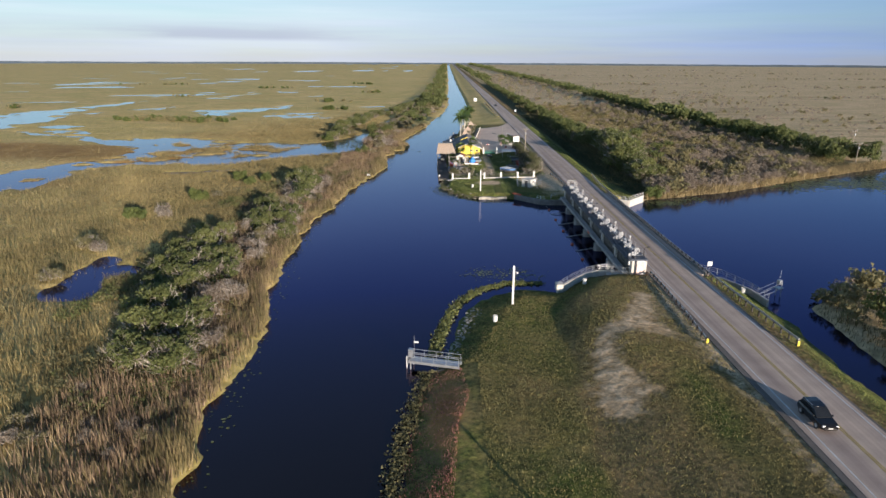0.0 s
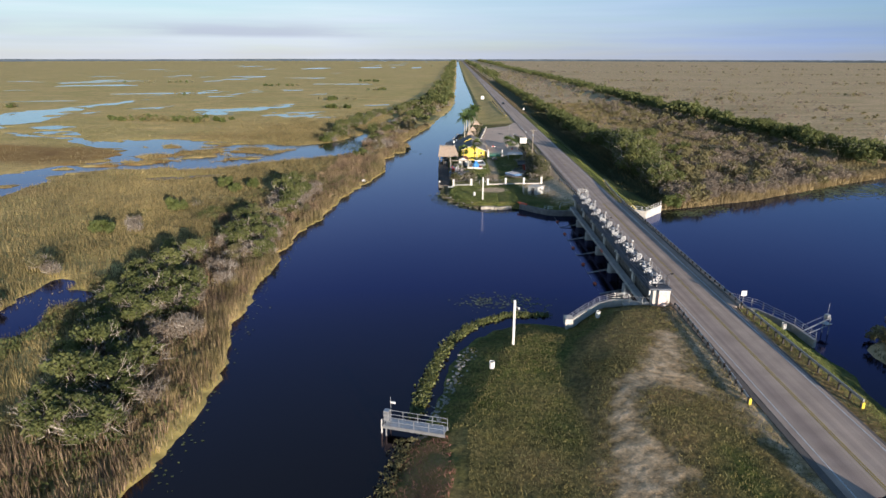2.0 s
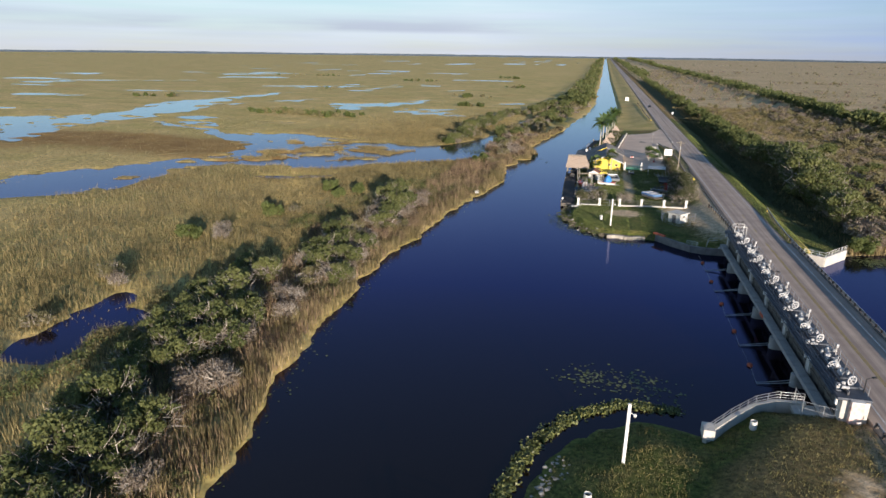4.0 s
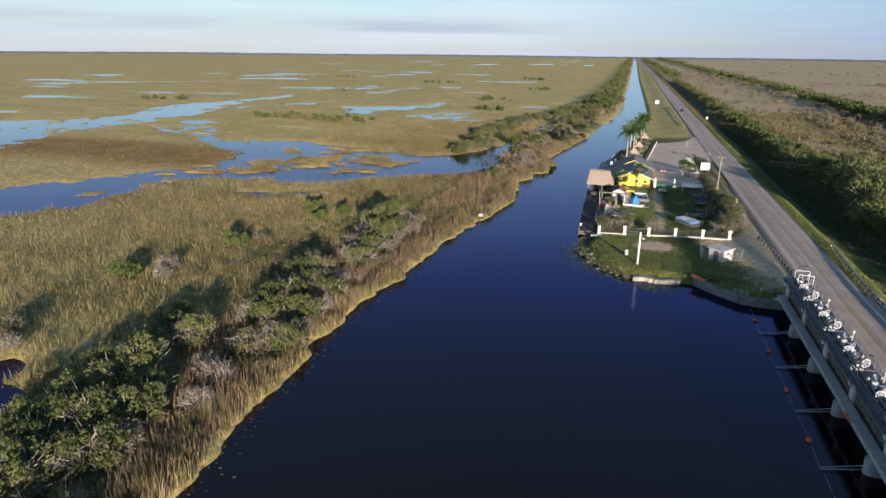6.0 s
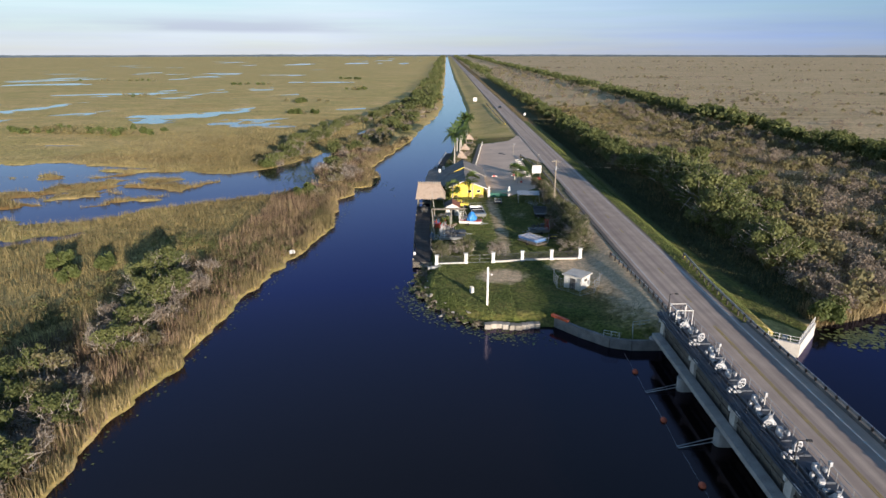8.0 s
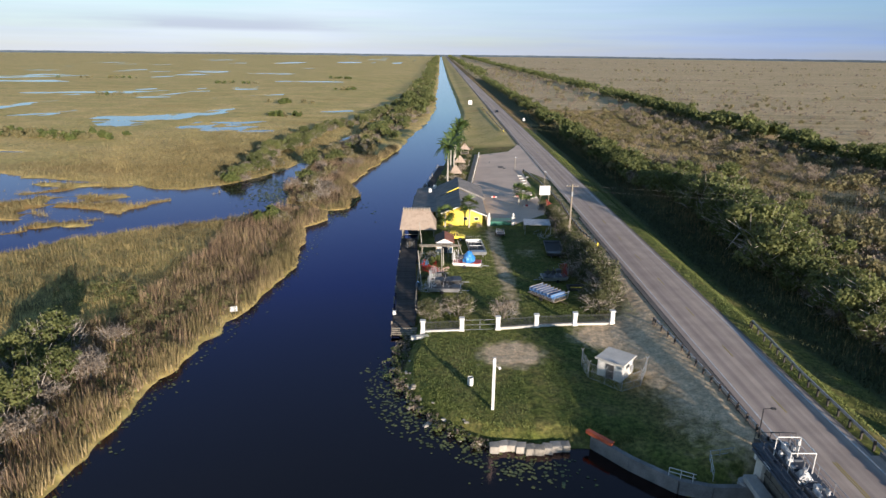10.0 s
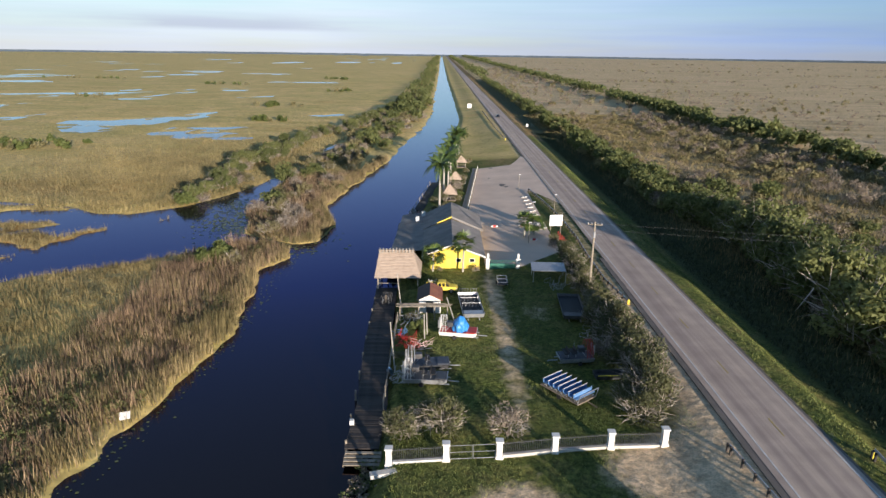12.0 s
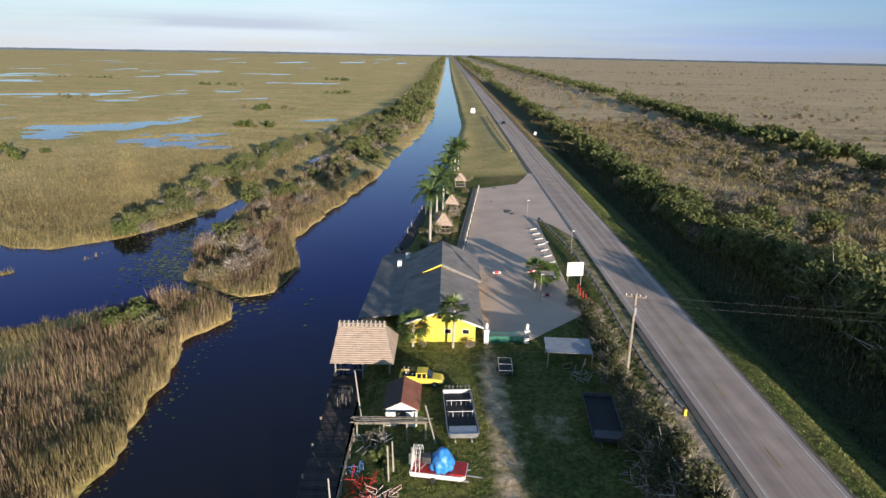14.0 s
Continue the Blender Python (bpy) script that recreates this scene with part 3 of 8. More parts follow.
def land(x, y):
    """Height of the ground, and the signed distance inland."""
    wx = x + 2.2 * (fbm(x / 7.0, y / 7.0, 3) - 0.5) + 0.9 * (fbm(x / 1.8, y / 1.8, 5, 2) - 0.5)
    wy = y + 2.2 * (fbm(x / 7.0, y / 7.0, 13) - 0.5)
    wave = x + 4.2 * (fbm(x / 9.0, y / 9.0, 3) - 0.5) + 1.8 * (fbm(x / 2.4, y / 2.4, 5, 2) - 0.5)
    west = inside(WEST, wave, y)
    px = x + 16 * (fbm(x / 30.0, y / 30.0, 21) - 0.5) + 7 * (fbm(x / 8.0, y / 8.0, 23, 2) - 0.5)
    py = y + 16 * (fbm(x / 30.0, y / 30.0, 31) - 0.5) + 7 * (fbm(x / 8.0, y / 8.0, 33, 2) - 0.5)
    calm = np.clip((-40 - x) / 25, 0.12, 1)
    px, py = x + (px - x) * calm, y + (py - y) * calm
    pond = np.full(x.shape, -99.0)
    for a in PONDS:
        pond = np.maximum(pond, capsule(px, py, *a))
    for outline in SHEETS:
        pond = np.maximum(pond, inside(outline, x + 0.5 * (px - x), y + 0.5 * (py - y)))
    for mat_ in MATS:
        pond = np.minimum(pond, 0.6 - capsule(px, py, *mat_))
    pond = np.minimum(pond, 14)
    # floating mats and islets break the sheets up
    pond -= np.clip((-62 - x) / 40, 0, 1) * np.maximum(0, fbm(x / 9.0, y / 6.0, 61, 3) - 0.55) * 75
    # scattered shallow sloughs farther out
    slough = (fbm(x / 90.0, y / 55.0, 41, 4) - 0.745) * 200
    slough = np.where((x < -90) & (y > 330), slough - 6 * np.clip((x + 130) / 40, 0, 1), -99.0)
    pond = np.maximum(pond, np.minimum(slough, 6))
    west = np.minimum(west, -pond)
    n1 = inside(NEAR, wx, wy)
    n2 = inside(SOUTH_EAST, wx, wy)
    n3 = inside(FAR, x + 0.5 * (wx - x), y + 0.5 * (wy - y))
    d = np.maximum(np.maximum(west, n1), np.maximum(n2, n3))
    rough = fbm(x / 3.0, y / 3.0, 51, 3) - 0.5
    z_marsh = np.clip(west * np.where(x < -45, 0.09, 0.25), -0.9, 0.38) + 0.16 * rough * (west > 0.3)
    crest = np.interp(y, [40, 48, 53.5, 60, 70, 74, 78.5, 84], [13.2, 13.6, 13.9, 13.5, 14.2, 16, 19.9, 24])
    steep = 0.27 * step(46, 60, y)
    bank = (steep * step(-0.4, 3.4, x - crest + 0.8 * (fbm(x / 4.0, y / 4.0, 7) - 0.5)) + (1 - steep) * step(13, 31.5, x)) * (1 - step(43.5, 49.0, x))
    z_near = np.clip(n1 * np.where(n1 > 0, 0.2, 0.55), -1.2, 1.15) + bank * 1.5 * step(0, 3, n1) + 0.25 * rough * (1 - bank) * (n1 > 0.4)
    z_near += 0.9 * np.exp(-((x - 21) / 6.0) ** 2 - ((y - 60) / 22.0) ** 2) * (n1 > 0.4)
    z_se = np.clip(n2 * 0.3, -1.0, 0.5) + 0.3 * rough * (n2 > 0.4)
    lot = 1.35 + (np.clip(x, 12, 33) - 12) / 21 * 1.3
    bank2 = np.clip((x - 25.0) / 6.5, 0, 1)
    k = step(226, 236, y)
    top = (1.3 + bank2 * 1.35) * (1 - k) + lot * k
    far = step(345, 400, y)
    top = top * (1 - far) + (1.3 + step(18, 31, x) * 1.35) * far
    down = step(43.5, 48.0, x)
    low = 0.12 + 0.4 * step(53, 57, x)
    top = top * (1 - down) + low * down + 0.1 * rough * (1 - bank2 * (1 - down))
    z_far = np.minimum(np.clip(n3 * 0.7, -1.2, 9.0), top)
    z = np.where(d == west, z_marsh, np.where(d == n1, z_near, np.where(d == n2, z_se, z_far)))
    return np.where(d < 0, np.maximum(z, -1.2), z), d


def spaced(*spans):
    out = []
    for a, b, s in spans:
        out += list(np.arange(a, b, s))
    return np.array(out + [spans[-1][1]], float)


gx = spaced((-6000, -900, 300), (-900, -300, 14), (-300, -130, 4), (-130, -70, 2.5), (-70, 56, 1.25), (56, 170, 3.5), (170, 900, 35), (900, 6000, 300))
gy = spaced((-260, 16, 12), (16, 340, 1.25), (340, 700, 6), (700, 1800, 20), (1800, 4950, 150))
GX, GY = np.meshgrid(gx, gy)
GZ, GD = land(GX, GY)


def look_up(grid, x, y):
    """A value of the sheet at a place, between its four nearest points."""
    i = min(max(int(np.searchsorted(gx, x)) - 1, 0), len(gx) - 2)
    j = min(max(int(np.searchsorted(gy, y)) - 1, 0), len(gy) - 2)
    u, v = (x - gx[i]) / (gx[i + 1] - gx[i]), (y - gy[j]) / (gy[j + 1] - gy[j])
    return float((grid[j, i] * (1 - u) + grid[j, i + 1] * u) * (1 - v) + (grid[j + 1, i] * (1 - u) + grid[j + 1, i + 1] * u) * v)


def height(x, y):
    return look_up(GZ, x, y)


nx_, ny_ = len(gx), len(gy)
idx = np.arange(nx_ * ny_).reshape(ny_, nx_)
quads = np.stack([idx[:-1, :-1], idx[:-1, 1:], idx[1:, 1:], idx[1:, :-1]], -1).reshape(-1, 4)
ground_mesh = array_mesh("ground", np.stack([GX, GY, GZ], -1).reshape(-1, 3), quads, "ground")
ground_mesh.shade_smooth()
# cover: red lawn, green bare earth, blue wet brown sedge
spot = lambda cx, cy, rx, ry: np.exp(-((GX - cx) / rx) ** 2 - ((GY - cy) / ry) ** 2)
lawn = ((inside(NEAR, GX, GY) > -0.6) | ((inside(FAR, GX, GY) > -0.6) & (GX < 53.0))) * 1.0
TRAILS = ((28.5, 74, 25, 65, 1.2, 1.8), (25, 64.5, 27.3, 60.6, 1.6, 1.0), (25, 64.5, 19.8, 60.4, 1.8, 1.4), (19.8, 60.4, 17.6, 53, 1.3, 1.4), (17.6, 53, 18, 48.5, 1.5, 2.6), (18, 47, 17, 43.5, 3.2, 2.2), (18.5, 47, 21.5, 46, 1.8, 1.0))


def bare(x, y):
    """How far inside the worn trails a place lies."""
    w = np.full(x.shape, -99.0)
    for trail in TRAILS:
        w = np.maximum(w, capsule(x, y, *trail))
    return w + 1.6 * (fbm(x / 2.5, y / 2.5, 83) - 0.5)


worn = bare(GX, GY)
dirt = 0.6 * step(-2.4, 1.4, worn) + 1.15 * np.exp(-(((GX - 11.1) / 4.0) ** 2 + ((GY - 173.2) / 3.5) ** 2) ** 2) + 1.1 * np.exp(-(((GX - 26.5) / 7.0) ** 2 + ((GY - 178.5) / 4.6) ** 2) ** 2) \
    + 1.1 * spot(31.4, 194, 2.1, 24) + 1.35 * spot(28.8, 176, 4.2, 9) + 0.75 * spot(29.4, 160, 3.2, 9) + 0.72 * spot(13.2, 205, 1.6, 20) + 0.7 * spot(12.6, 224, 1.2, 7) + 0.5 * spot(18.5, 214, 2, 3) + 0.5 * spot(31, 64, 2, 16)
dirt += 0.3 * (np.abs(GX - 41.7) < 0.6) + 0.4 * (np.abs(GX - 31.6) < 0.9)
dirt *= lawn
wet = 0.95 * spot(-150, 238, 34, 22) + 0.8 * spot(-200, 250, 40, 18) + 0.6 * spot(-105, 300, 45, 16) + 0.5 * spot(-50, 40, 20, 30) + 0.7 * spot(-250, 230, 60, 40) + 0.5 * spot(-130, 175, 30, 30)
lawn = lawn * (1 - 0.75 * step(338, 348, GY) * (GX < 34))
lawn = lawn * (1 - 0.9 * spot(-1.8, 44, 2.6, 10))
for ax, ay, bx, by, ra, rb in MATS:
    wet = np.maximum(wet, spot((ax + bx) / 2, (ay + by) / 2, 9, 7))
wet = np.maximum(wet, 0.9 * spot(-1.8, 44, 3.0, 11))
dry = 0.85 * step(-1.0, 1.5, GX - np.interp(GY, [40, 48, 53.5, 60, 70, 74, 78.5, 84], [13.2, 13.6, 13.9, 13.5, 14.2, 16, 19.9, 24]) + 2 * (fbm(GX / 5, GY / 5, 81) - 0.5)) * (GY < 90) * (1 - step(43, 44, GX)) * (1 - 0.9 * spot(26.3, 44, 2.3, 11)) * (1 - 0.7 * spot(23, 55, 2.2, 2.5)) + 0.75 * spot(7, 46, 8, 13) + 0.5 * spot(24, 345, 8, 30) + 0.75 * (GY > 400) + 0.15 * (GX > 43) + 0.55 * spot(27, 166, 5, 12)
cover = ground_mesh.attributes.new("cover", "FLOAT_COLOR", "POINT")
rgba = np.stack([lawn, dirt, np.clip(wet, 0, 1), np.clip(dry, 0, 1)], -1).reshape(-1, 4).astype(np.float32)
cover.data.foreach_set("color", rgba.ravel())
# outline of the verge strip that is painted dark as tree shade
SHADE_Y, SHADE_X = [150, 166, 180, 200, 235, 263, 340], [54, 51.5, 49.6, 48.6, 48.2, 48.6, 49.2]
verge_shaded = step(-1.0, 1.5, GX - np.interp(GY, SHADE_Y, SHADE_X)) * (1 - step(61, 66, GX)) * step(154, 160, GY) * (1 - step(900, 1100, GY))
verge_shade_data = ground_mesh.attributes.new("verge_shade", "FLOAT", "POINT")
verge_shade_data.data.foreach_set("value", verge_shaded.ravel().astype(np.float32))
prairie_data = ground_mesh.attributes.new("prairie", "FLOAT", "POINT")
prairie_data.data.foreach_set("value", step(46, 56, GX).ravel().astype(np.float32))
tagged(new("ground", ground_mesh), "flat tan and olive sawgrass marsh with mown verges", "ground", kind="structure")

bm = bmesh.new()
vs = [bm.verts.new(p) for p in ((-6000, -260, 0), (6000, -260, 0), (6000, 4950, 0), (-6000, 4950, 0))]
bm.faces.new(vs)
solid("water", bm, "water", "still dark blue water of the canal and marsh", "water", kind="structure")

# distant woods that close the horizon, with blue haze painted into their colour
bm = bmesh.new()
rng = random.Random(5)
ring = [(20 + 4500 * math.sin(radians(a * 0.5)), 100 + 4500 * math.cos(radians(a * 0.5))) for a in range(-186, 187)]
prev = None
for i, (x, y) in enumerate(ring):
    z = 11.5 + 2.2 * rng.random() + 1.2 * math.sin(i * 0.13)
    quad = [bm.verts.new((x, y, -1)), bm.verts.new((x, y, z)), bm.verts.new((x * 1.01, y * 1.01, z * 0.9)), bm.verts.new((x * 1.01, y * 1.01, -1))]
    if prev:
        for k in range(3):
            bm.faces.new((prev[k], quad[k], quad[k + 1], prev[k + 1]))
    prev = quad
solid("backdrop", bm, "far_trees", "low dark line of distant woods, blued for haze", "treeline", kind="structure")


# ---------------------------------------------------------------- road
ROAD_Z = 2.85
bm = bmesh.new()
for y0, y1 in ((-260, 84), (151, 4900)):
    box(bm, 33.15, 41.05, y0, y1, 2.3, ROAD_Z)
solid("road", bm, "asphalt", "long straight two-lane road of worn grey asphalt", "road", kind="structure")
bm = bmesh.new()
box(bm, 32.6, 42.5, 84, 151, 2.15, ROAD_Z + 0.002)
solid("bridge_deck", bm, "asphalt", "grey asphalt bridge deck over the spillway", "bridge", kind="structure")
bm = bmesh.new()
for y0, y1 in ((-260, 84), (151, 235), (345, 4900)):
    box(bm, 32.45, 33.15, y0, y1, 2.3, ROAD_Z - 0.03)
for y0, y1 in ((-260, 84), (151, 4900)):
    box(bm, 41.05, 41.4, y0, y1, 2.3, ROAD_Z - 0.03)
solid("road_shoulder", bm, "shoulder", "narrow worn asphalt shoulder beside the road", "shoulder", kind="structure")
bm = bmesh.new()
for x in (33.9, 40.55):
    box(bm, x - 0.075, x + 0.075, -260, 900, ROAD_Z, ROAD_Z + 0.012)
solid("edge_line", bm, "white_line", "worn white edge lines painted on asphalt", "road marking", kind="structure")
bm = bmesh.new()
for x in (36.98, 37.22):
    box(bm, x - 0.06, x + 0.06, -260, 150, ROAD_Z, ROAD_Z + 0.012)
for i in range(60):
    box(bm, 37.04, 37.16, 158 + 12 * i, 161 + 12 * i, ROAD_Z, ROAD_Z + 0.012)
solid("centre_line", bm, "yellow_line", "faded yellow centre line on asphalt", "road marking", kind="structure")


def draped(name, outline, material, label, category, lift=0.07, cell=2.0, kind="structure"):
    """A thin sheet laid over the ground inside an outline."""
    b = bmesh.new()
    b.faces.new([b.verts.new((x, y, 0)) for x, y in outline])
    xs, ys = [p[0] for p in outline], [p[1] for p in outline]
    for axis, lo, hi in ((0, min(xs), max(xs)), (1, min(ys), max(ys))):
        c = lo + cell
        while c < hi:
            at, no = [0, 0, 0], [0, 0, 0]
            at[axis], no[axis] = c, 1
            bmesh.ops.bisect_plane(b, geom=b.verts[:] + b.edges[:] + b.faces[:], plane_co=at, plane_no=no)
            c += cell
    px = np.array([v.co.x for v in b.verts])
    py = np.array([v.co.y for v in b.verts])
    for v, z in zip(b.verts, land(px, py)[0]):
        v.co.z = min(z + lift, ROAD_Z - 0.01)
    b.normal_update()
    if sum(f.normal.z for f in b.faces) < 0:
        bmesh.ops.reverse_faces(b, faces=b.faces[:])
    return solid(name, b, material, label, category, kind=kind)


draped("parking_lot", [(12.4, 233), (18.6, 233), (26.5, 240), (27.2, 292), (29.5, 288), (33.15, 276), (33.15, 350), (30.2, 340), (27, 331),
                       (16.4, 327), (10.6, 268), (12.5, 262)], "lot", "pale worn parking lot with oil stains", "parking lot")


# ---------------------------------------------------------------- spillway
Y0, BAY, BAYS = 86.0, 10.5, 6
TOP = 5.0
spill = thing("spillway", pose(0, 0, 0), "grey concrete gated spillway with steel hoists beside the road", "spillway")
for i in range(BAYS + 1):
    y = Y0 + BAY * i
    bm = bmesh.new()
    w = 0.6
    nose = [(28.35 + (0.6 - 0.6 * math.sin(a)), y - w * math.cos(a)) for a in [math.pi * k / 6 for k in range(7)]]
    prism(bm, nose + [(42.3, y + w), (42.3, y - w)], -1.6, 1.6)
    part("pier", bm, "concrete", spill)
    bm = bmesh.new()
    box(bm, 29.85, 32.4, y - 0.55, y + 0.55, 1.6, TOP - 0.3, 0.05)
    part("pillar", bm, "pale_concrete", spill)
bm = bmesh.new()
box(bm, 28.65, 29.75, Y0, Y0 + BAY * BAYS, 1.76, 2.3, 0.04)
part("walkway_beam", bm, "concrete", spill)
bm = bmesh.new()
box(bm, 29.3, 32.5, Y0 - 0.7, Y0 + BAY * BAYS + 0.7, TOP - 0.3, TOP, 0.04)
part("hoist_deck", bm, "grating", spill, "dark steel grating deck")
for i in range(BAYS):
    y = Y0 + BAY * i
    bm = bmesh.new()
    box(bm, 30.2, 30.4, y + 0.56, y + BAY - 0.56, 0.15, TOP - 0.32)
    for k in range(4):
        box(bm, 30.08, 30.2, y + 0.56, y + BAY - 0.56, 0.5 + k * 1.1, 0.68 + k * 1.1)
    for k in range(5):
        yy = y + 1.4 + k * 1.93
        box(bm, 30.12, 30.2, yy - 0.06, yy + 0.06, 0.15, TOP - 0.32)
    part("gate_leaf", bm, "gate", spill, "dark riveted steel sluice gate")


# ---------------------------------------------------------------- guard rails
def rail_profile(b, pts, z0):
    prof = [(0.02, 0.0), (0.1, 0.06), (0.02, 0.15), (0.1, 0.24), (0.02, 0.31), (-0.07, 0.31), (-0.07, 0.0)]
    rings = []
    for i, (x, y) in enumerate(pts):
        a, c = pts[max(0, i - 1)], pts[min(len(pts) - 1, i + 1)]
        t = Vector((c[0] - a[0], c[1] - a[1], 0)).normalized()
        s = Vector((t.y, -t.x, 0))
        rings.append([b.verts.new(Vector((x, y, z0)) + s * u + Vector((0, 0, v))) for u, v in prof])
    for r, q in zip(rings, rings[1:]):
        for i in range(len(prof)):
            j = (i + 1) % len(prof)
            b.faces.new((r[i], r[j], q[j], q[i]))
    b.faces.new(rings[0])
    b.faces.new(rings[-1][::-1])


post_bm = box(bmesh.new(), -0.09, 0.09, -0.1, 0.1, -0.25, 0.84, 0.02)
POST_MESH = mesh_of(post_bm, "rail_post", "dark_wood")
block_bm = box(bmesh.new(), -0.14, 0.14, -0.14, 0.14, -0.1, 0.62, 0.03)
MARK_MESH = mesh_of(block_bm, "end_marker", "lamp_yellow")


def resample(pts, gap):
    out, carry = [pts[0]], 0.0
    for (ax, ay), (bx, by) in zip(pts, pts[1:]):
        seg = math.hypot(bx - ax, by - ay)
        d = gap - carry
        while d <= seg:
            out.append((ax + (bx - ax) * d / seg, ay + (by - ay) * d / seg))
            d += gap
        carry = seg - (d - gap)
    if math.dist(out[-1], pts[-1]) > 0.3:
        out.append(pts[-1])
    return out


def guard_rail(pts, label, on_bridge=None, marks=(True, True), gap=1.9):
    g = thing("guard_rail", pose(0, 0, 0), label, "guard rail", "guard rails")
    fine = resample(pts, gap)
    zs = []
    for x, y in fine:
        z = ROAD_Z if on_bridge and on_bridge[0] < y < on_bridge[1] else min(height(x, y), ROAD_Z)
        zs.append(max(z, ROAD_Z - 0.5))
        p = new("rail_post", POST_MESH)
        p.parent = g
        p.location = (x - 0.14, y, z if z > ROAD_Z - 0.6 else ROAD_Z - 0.55)
    b = bmesh.new()
    rail_profile(b, fine, ROAD_Z + 0.5 if on_bridge else sum(zs) / len(zs) + 0.42)
    part("beam", b, "steel", g)
    for end, want in zip((fine[0], fine[-1]), marks):
        if want:
            k = new("end_marker", MARK_MESH)
            k.parent = g
            k.location = (end[0], end[1], max(height(*end), 1.5) + 0.08)
            tagged(k, "yellow end marker")
    return g


guard_rail([(31.7, 57.4), (32.3, 66), (32.7, 76), (32.8, 84)], "galvanised guard rail with timber posts beside the road", marks=(True, False))
guard_rail([(43.2, 57.0), (42.7, 70), (42.2, 84), (42.0, 100), (42.0, 151), (42.5, 165), (43.6, 179)], "long galvanised guard rail along the bridge", (82, 152), (True, True))
bm = bmesh.new()
box(bm, 41.75, 42.2, 84, 151, ROAD_Z - 0.2, ROAD_Z + 0.4, 0.04)
solid("bridge_kerb", bm, "shade_concrete", "low grey concrete kerb wall along the bridge, coloured dark for shade", "kerb", kind="structure")
guard_rail([(32.8, 151), (32.5, 160), (31.8, 172), (31.0, 180)], "galvanised guard rail at the end of the bridge", marks=(False, False))
guard_rail([(31.7, 214.6), (30.6, 224), (30.6, 236), (31.0, 247), (30.6, 262), (29.6, 275), (27.6, 291)], "galvanised guard rail beside the parking lot", marks=(True, False))
guard_rail([(30.9, 388), (30.0, 430), (29.4, 512)], "galvanised guard rail beside the far verge", marks=(True, False), gap=3.8)


# ---------------------------------------------------------------- plants
def leaf_cloud(rng, centres, radii, n, size, flat=0.8, stretch=1.5):
    """n small leaf sprays round lobes: verts (3n, 3)."""
    centres, radii = np.asarray(centres, float), np.asarray(radii, float)
    pick = rng.choice(len(centres), n, p=radii**2 / (radii**2).sum())
    way = rng.normal(size=(n, 3))
    way /= np.linalg.norm(way, axis=1, keepdims=True)
    dist = radii[pick] * (0.55 + 0.5 * rng.random(n) ** 0.6) * np.where(rng.random(n) < 0.12, 1.15, 1.0)
    c = centres[pick] + way * dist[:, None] * (1, 1, flat)
    nrm = way * 0.7 + rng.normal(size=(n, 3)) * 0.6 + (0, 0, 0.3)
    nrm /= np.linalg.norm(nrm, axis=1, keepdims=True)
    t = np.cross(nrm, rng.normal(size=(n, 3)))
    t /= np.linalg.norm(t, axis=1, keepdims=True)
    s = np.cross(nrm, t)
    k = size * (0.6 + 0.8 * rng.random((n, 1)))
    a, b = t * k * stretch / 2, s * k / 2
    bend = nrm * k * 0.18
    v = np.stack([c - a * 0.8 + b - bend, c + a, c - a * 0.8 - b - bend], 1)
    return v.reshape(-1, 3)


def quads_for(n):
    return np.arange(4 * n).reshape(-1, 4)


def tris_for(n):
    return np.arange(3 * n).reshape(-1, 3)


def twig_cloud(rng, n, r, h, size):
    """Bare forked twigs through a rounded head: verts (3n, 3)."""
    ang, spread = rng.random(n) * 2 * np.pi, rng.random(n) ** 0.5
    base = np.stack([np.cos(ang) * spread * r * 0.85, np.sin(ang) * spread * r * 0.85, h * (0.15 + 0.6 * rng.random(n) * (1 - 0.5 * spread**2))], 1)
    way = np.stack([np.cos(ang) * spread, np.sin(ang) * spread, 0.4 + 0.5 * rng.random(n)], 1) + 0.55 * rng.normal(size=(n, 3))
    way /= np.linalg.norm(way, axis=1, keepdims=True)
    length = h * (0.14 + 0.28 * rng.random((n, 1)))
    side = np.cross(way, rng.normal(size=(n, 3)))
    side /= np.linalg.norm(side, axis=1, keepdims=True)
    side *= size * (0.5 + rng.random((n, 1)))
    tip = base + way * length
    return np.stack([base - side, base + side, tip], 1).reshape(-1, 3)


def lobes_of(rng, r, h, count, low=0.35, fill=1.0):
    c, rad = [], []
    for i in range(count):
        a, d = rng.random() * 2 * np.pi, r * 0.75 * np.sqrt(rng.random())
        z = h * (low + (0.86 - low) * rng.random() * (1 - 0.45 * (d / r) ** 2))
        c.append((np.cos(a) * d, np.sin(a) * d, z))
        rad.append(r * fill * (0.22 + 0.28 * rng.random()))
    return c, rad


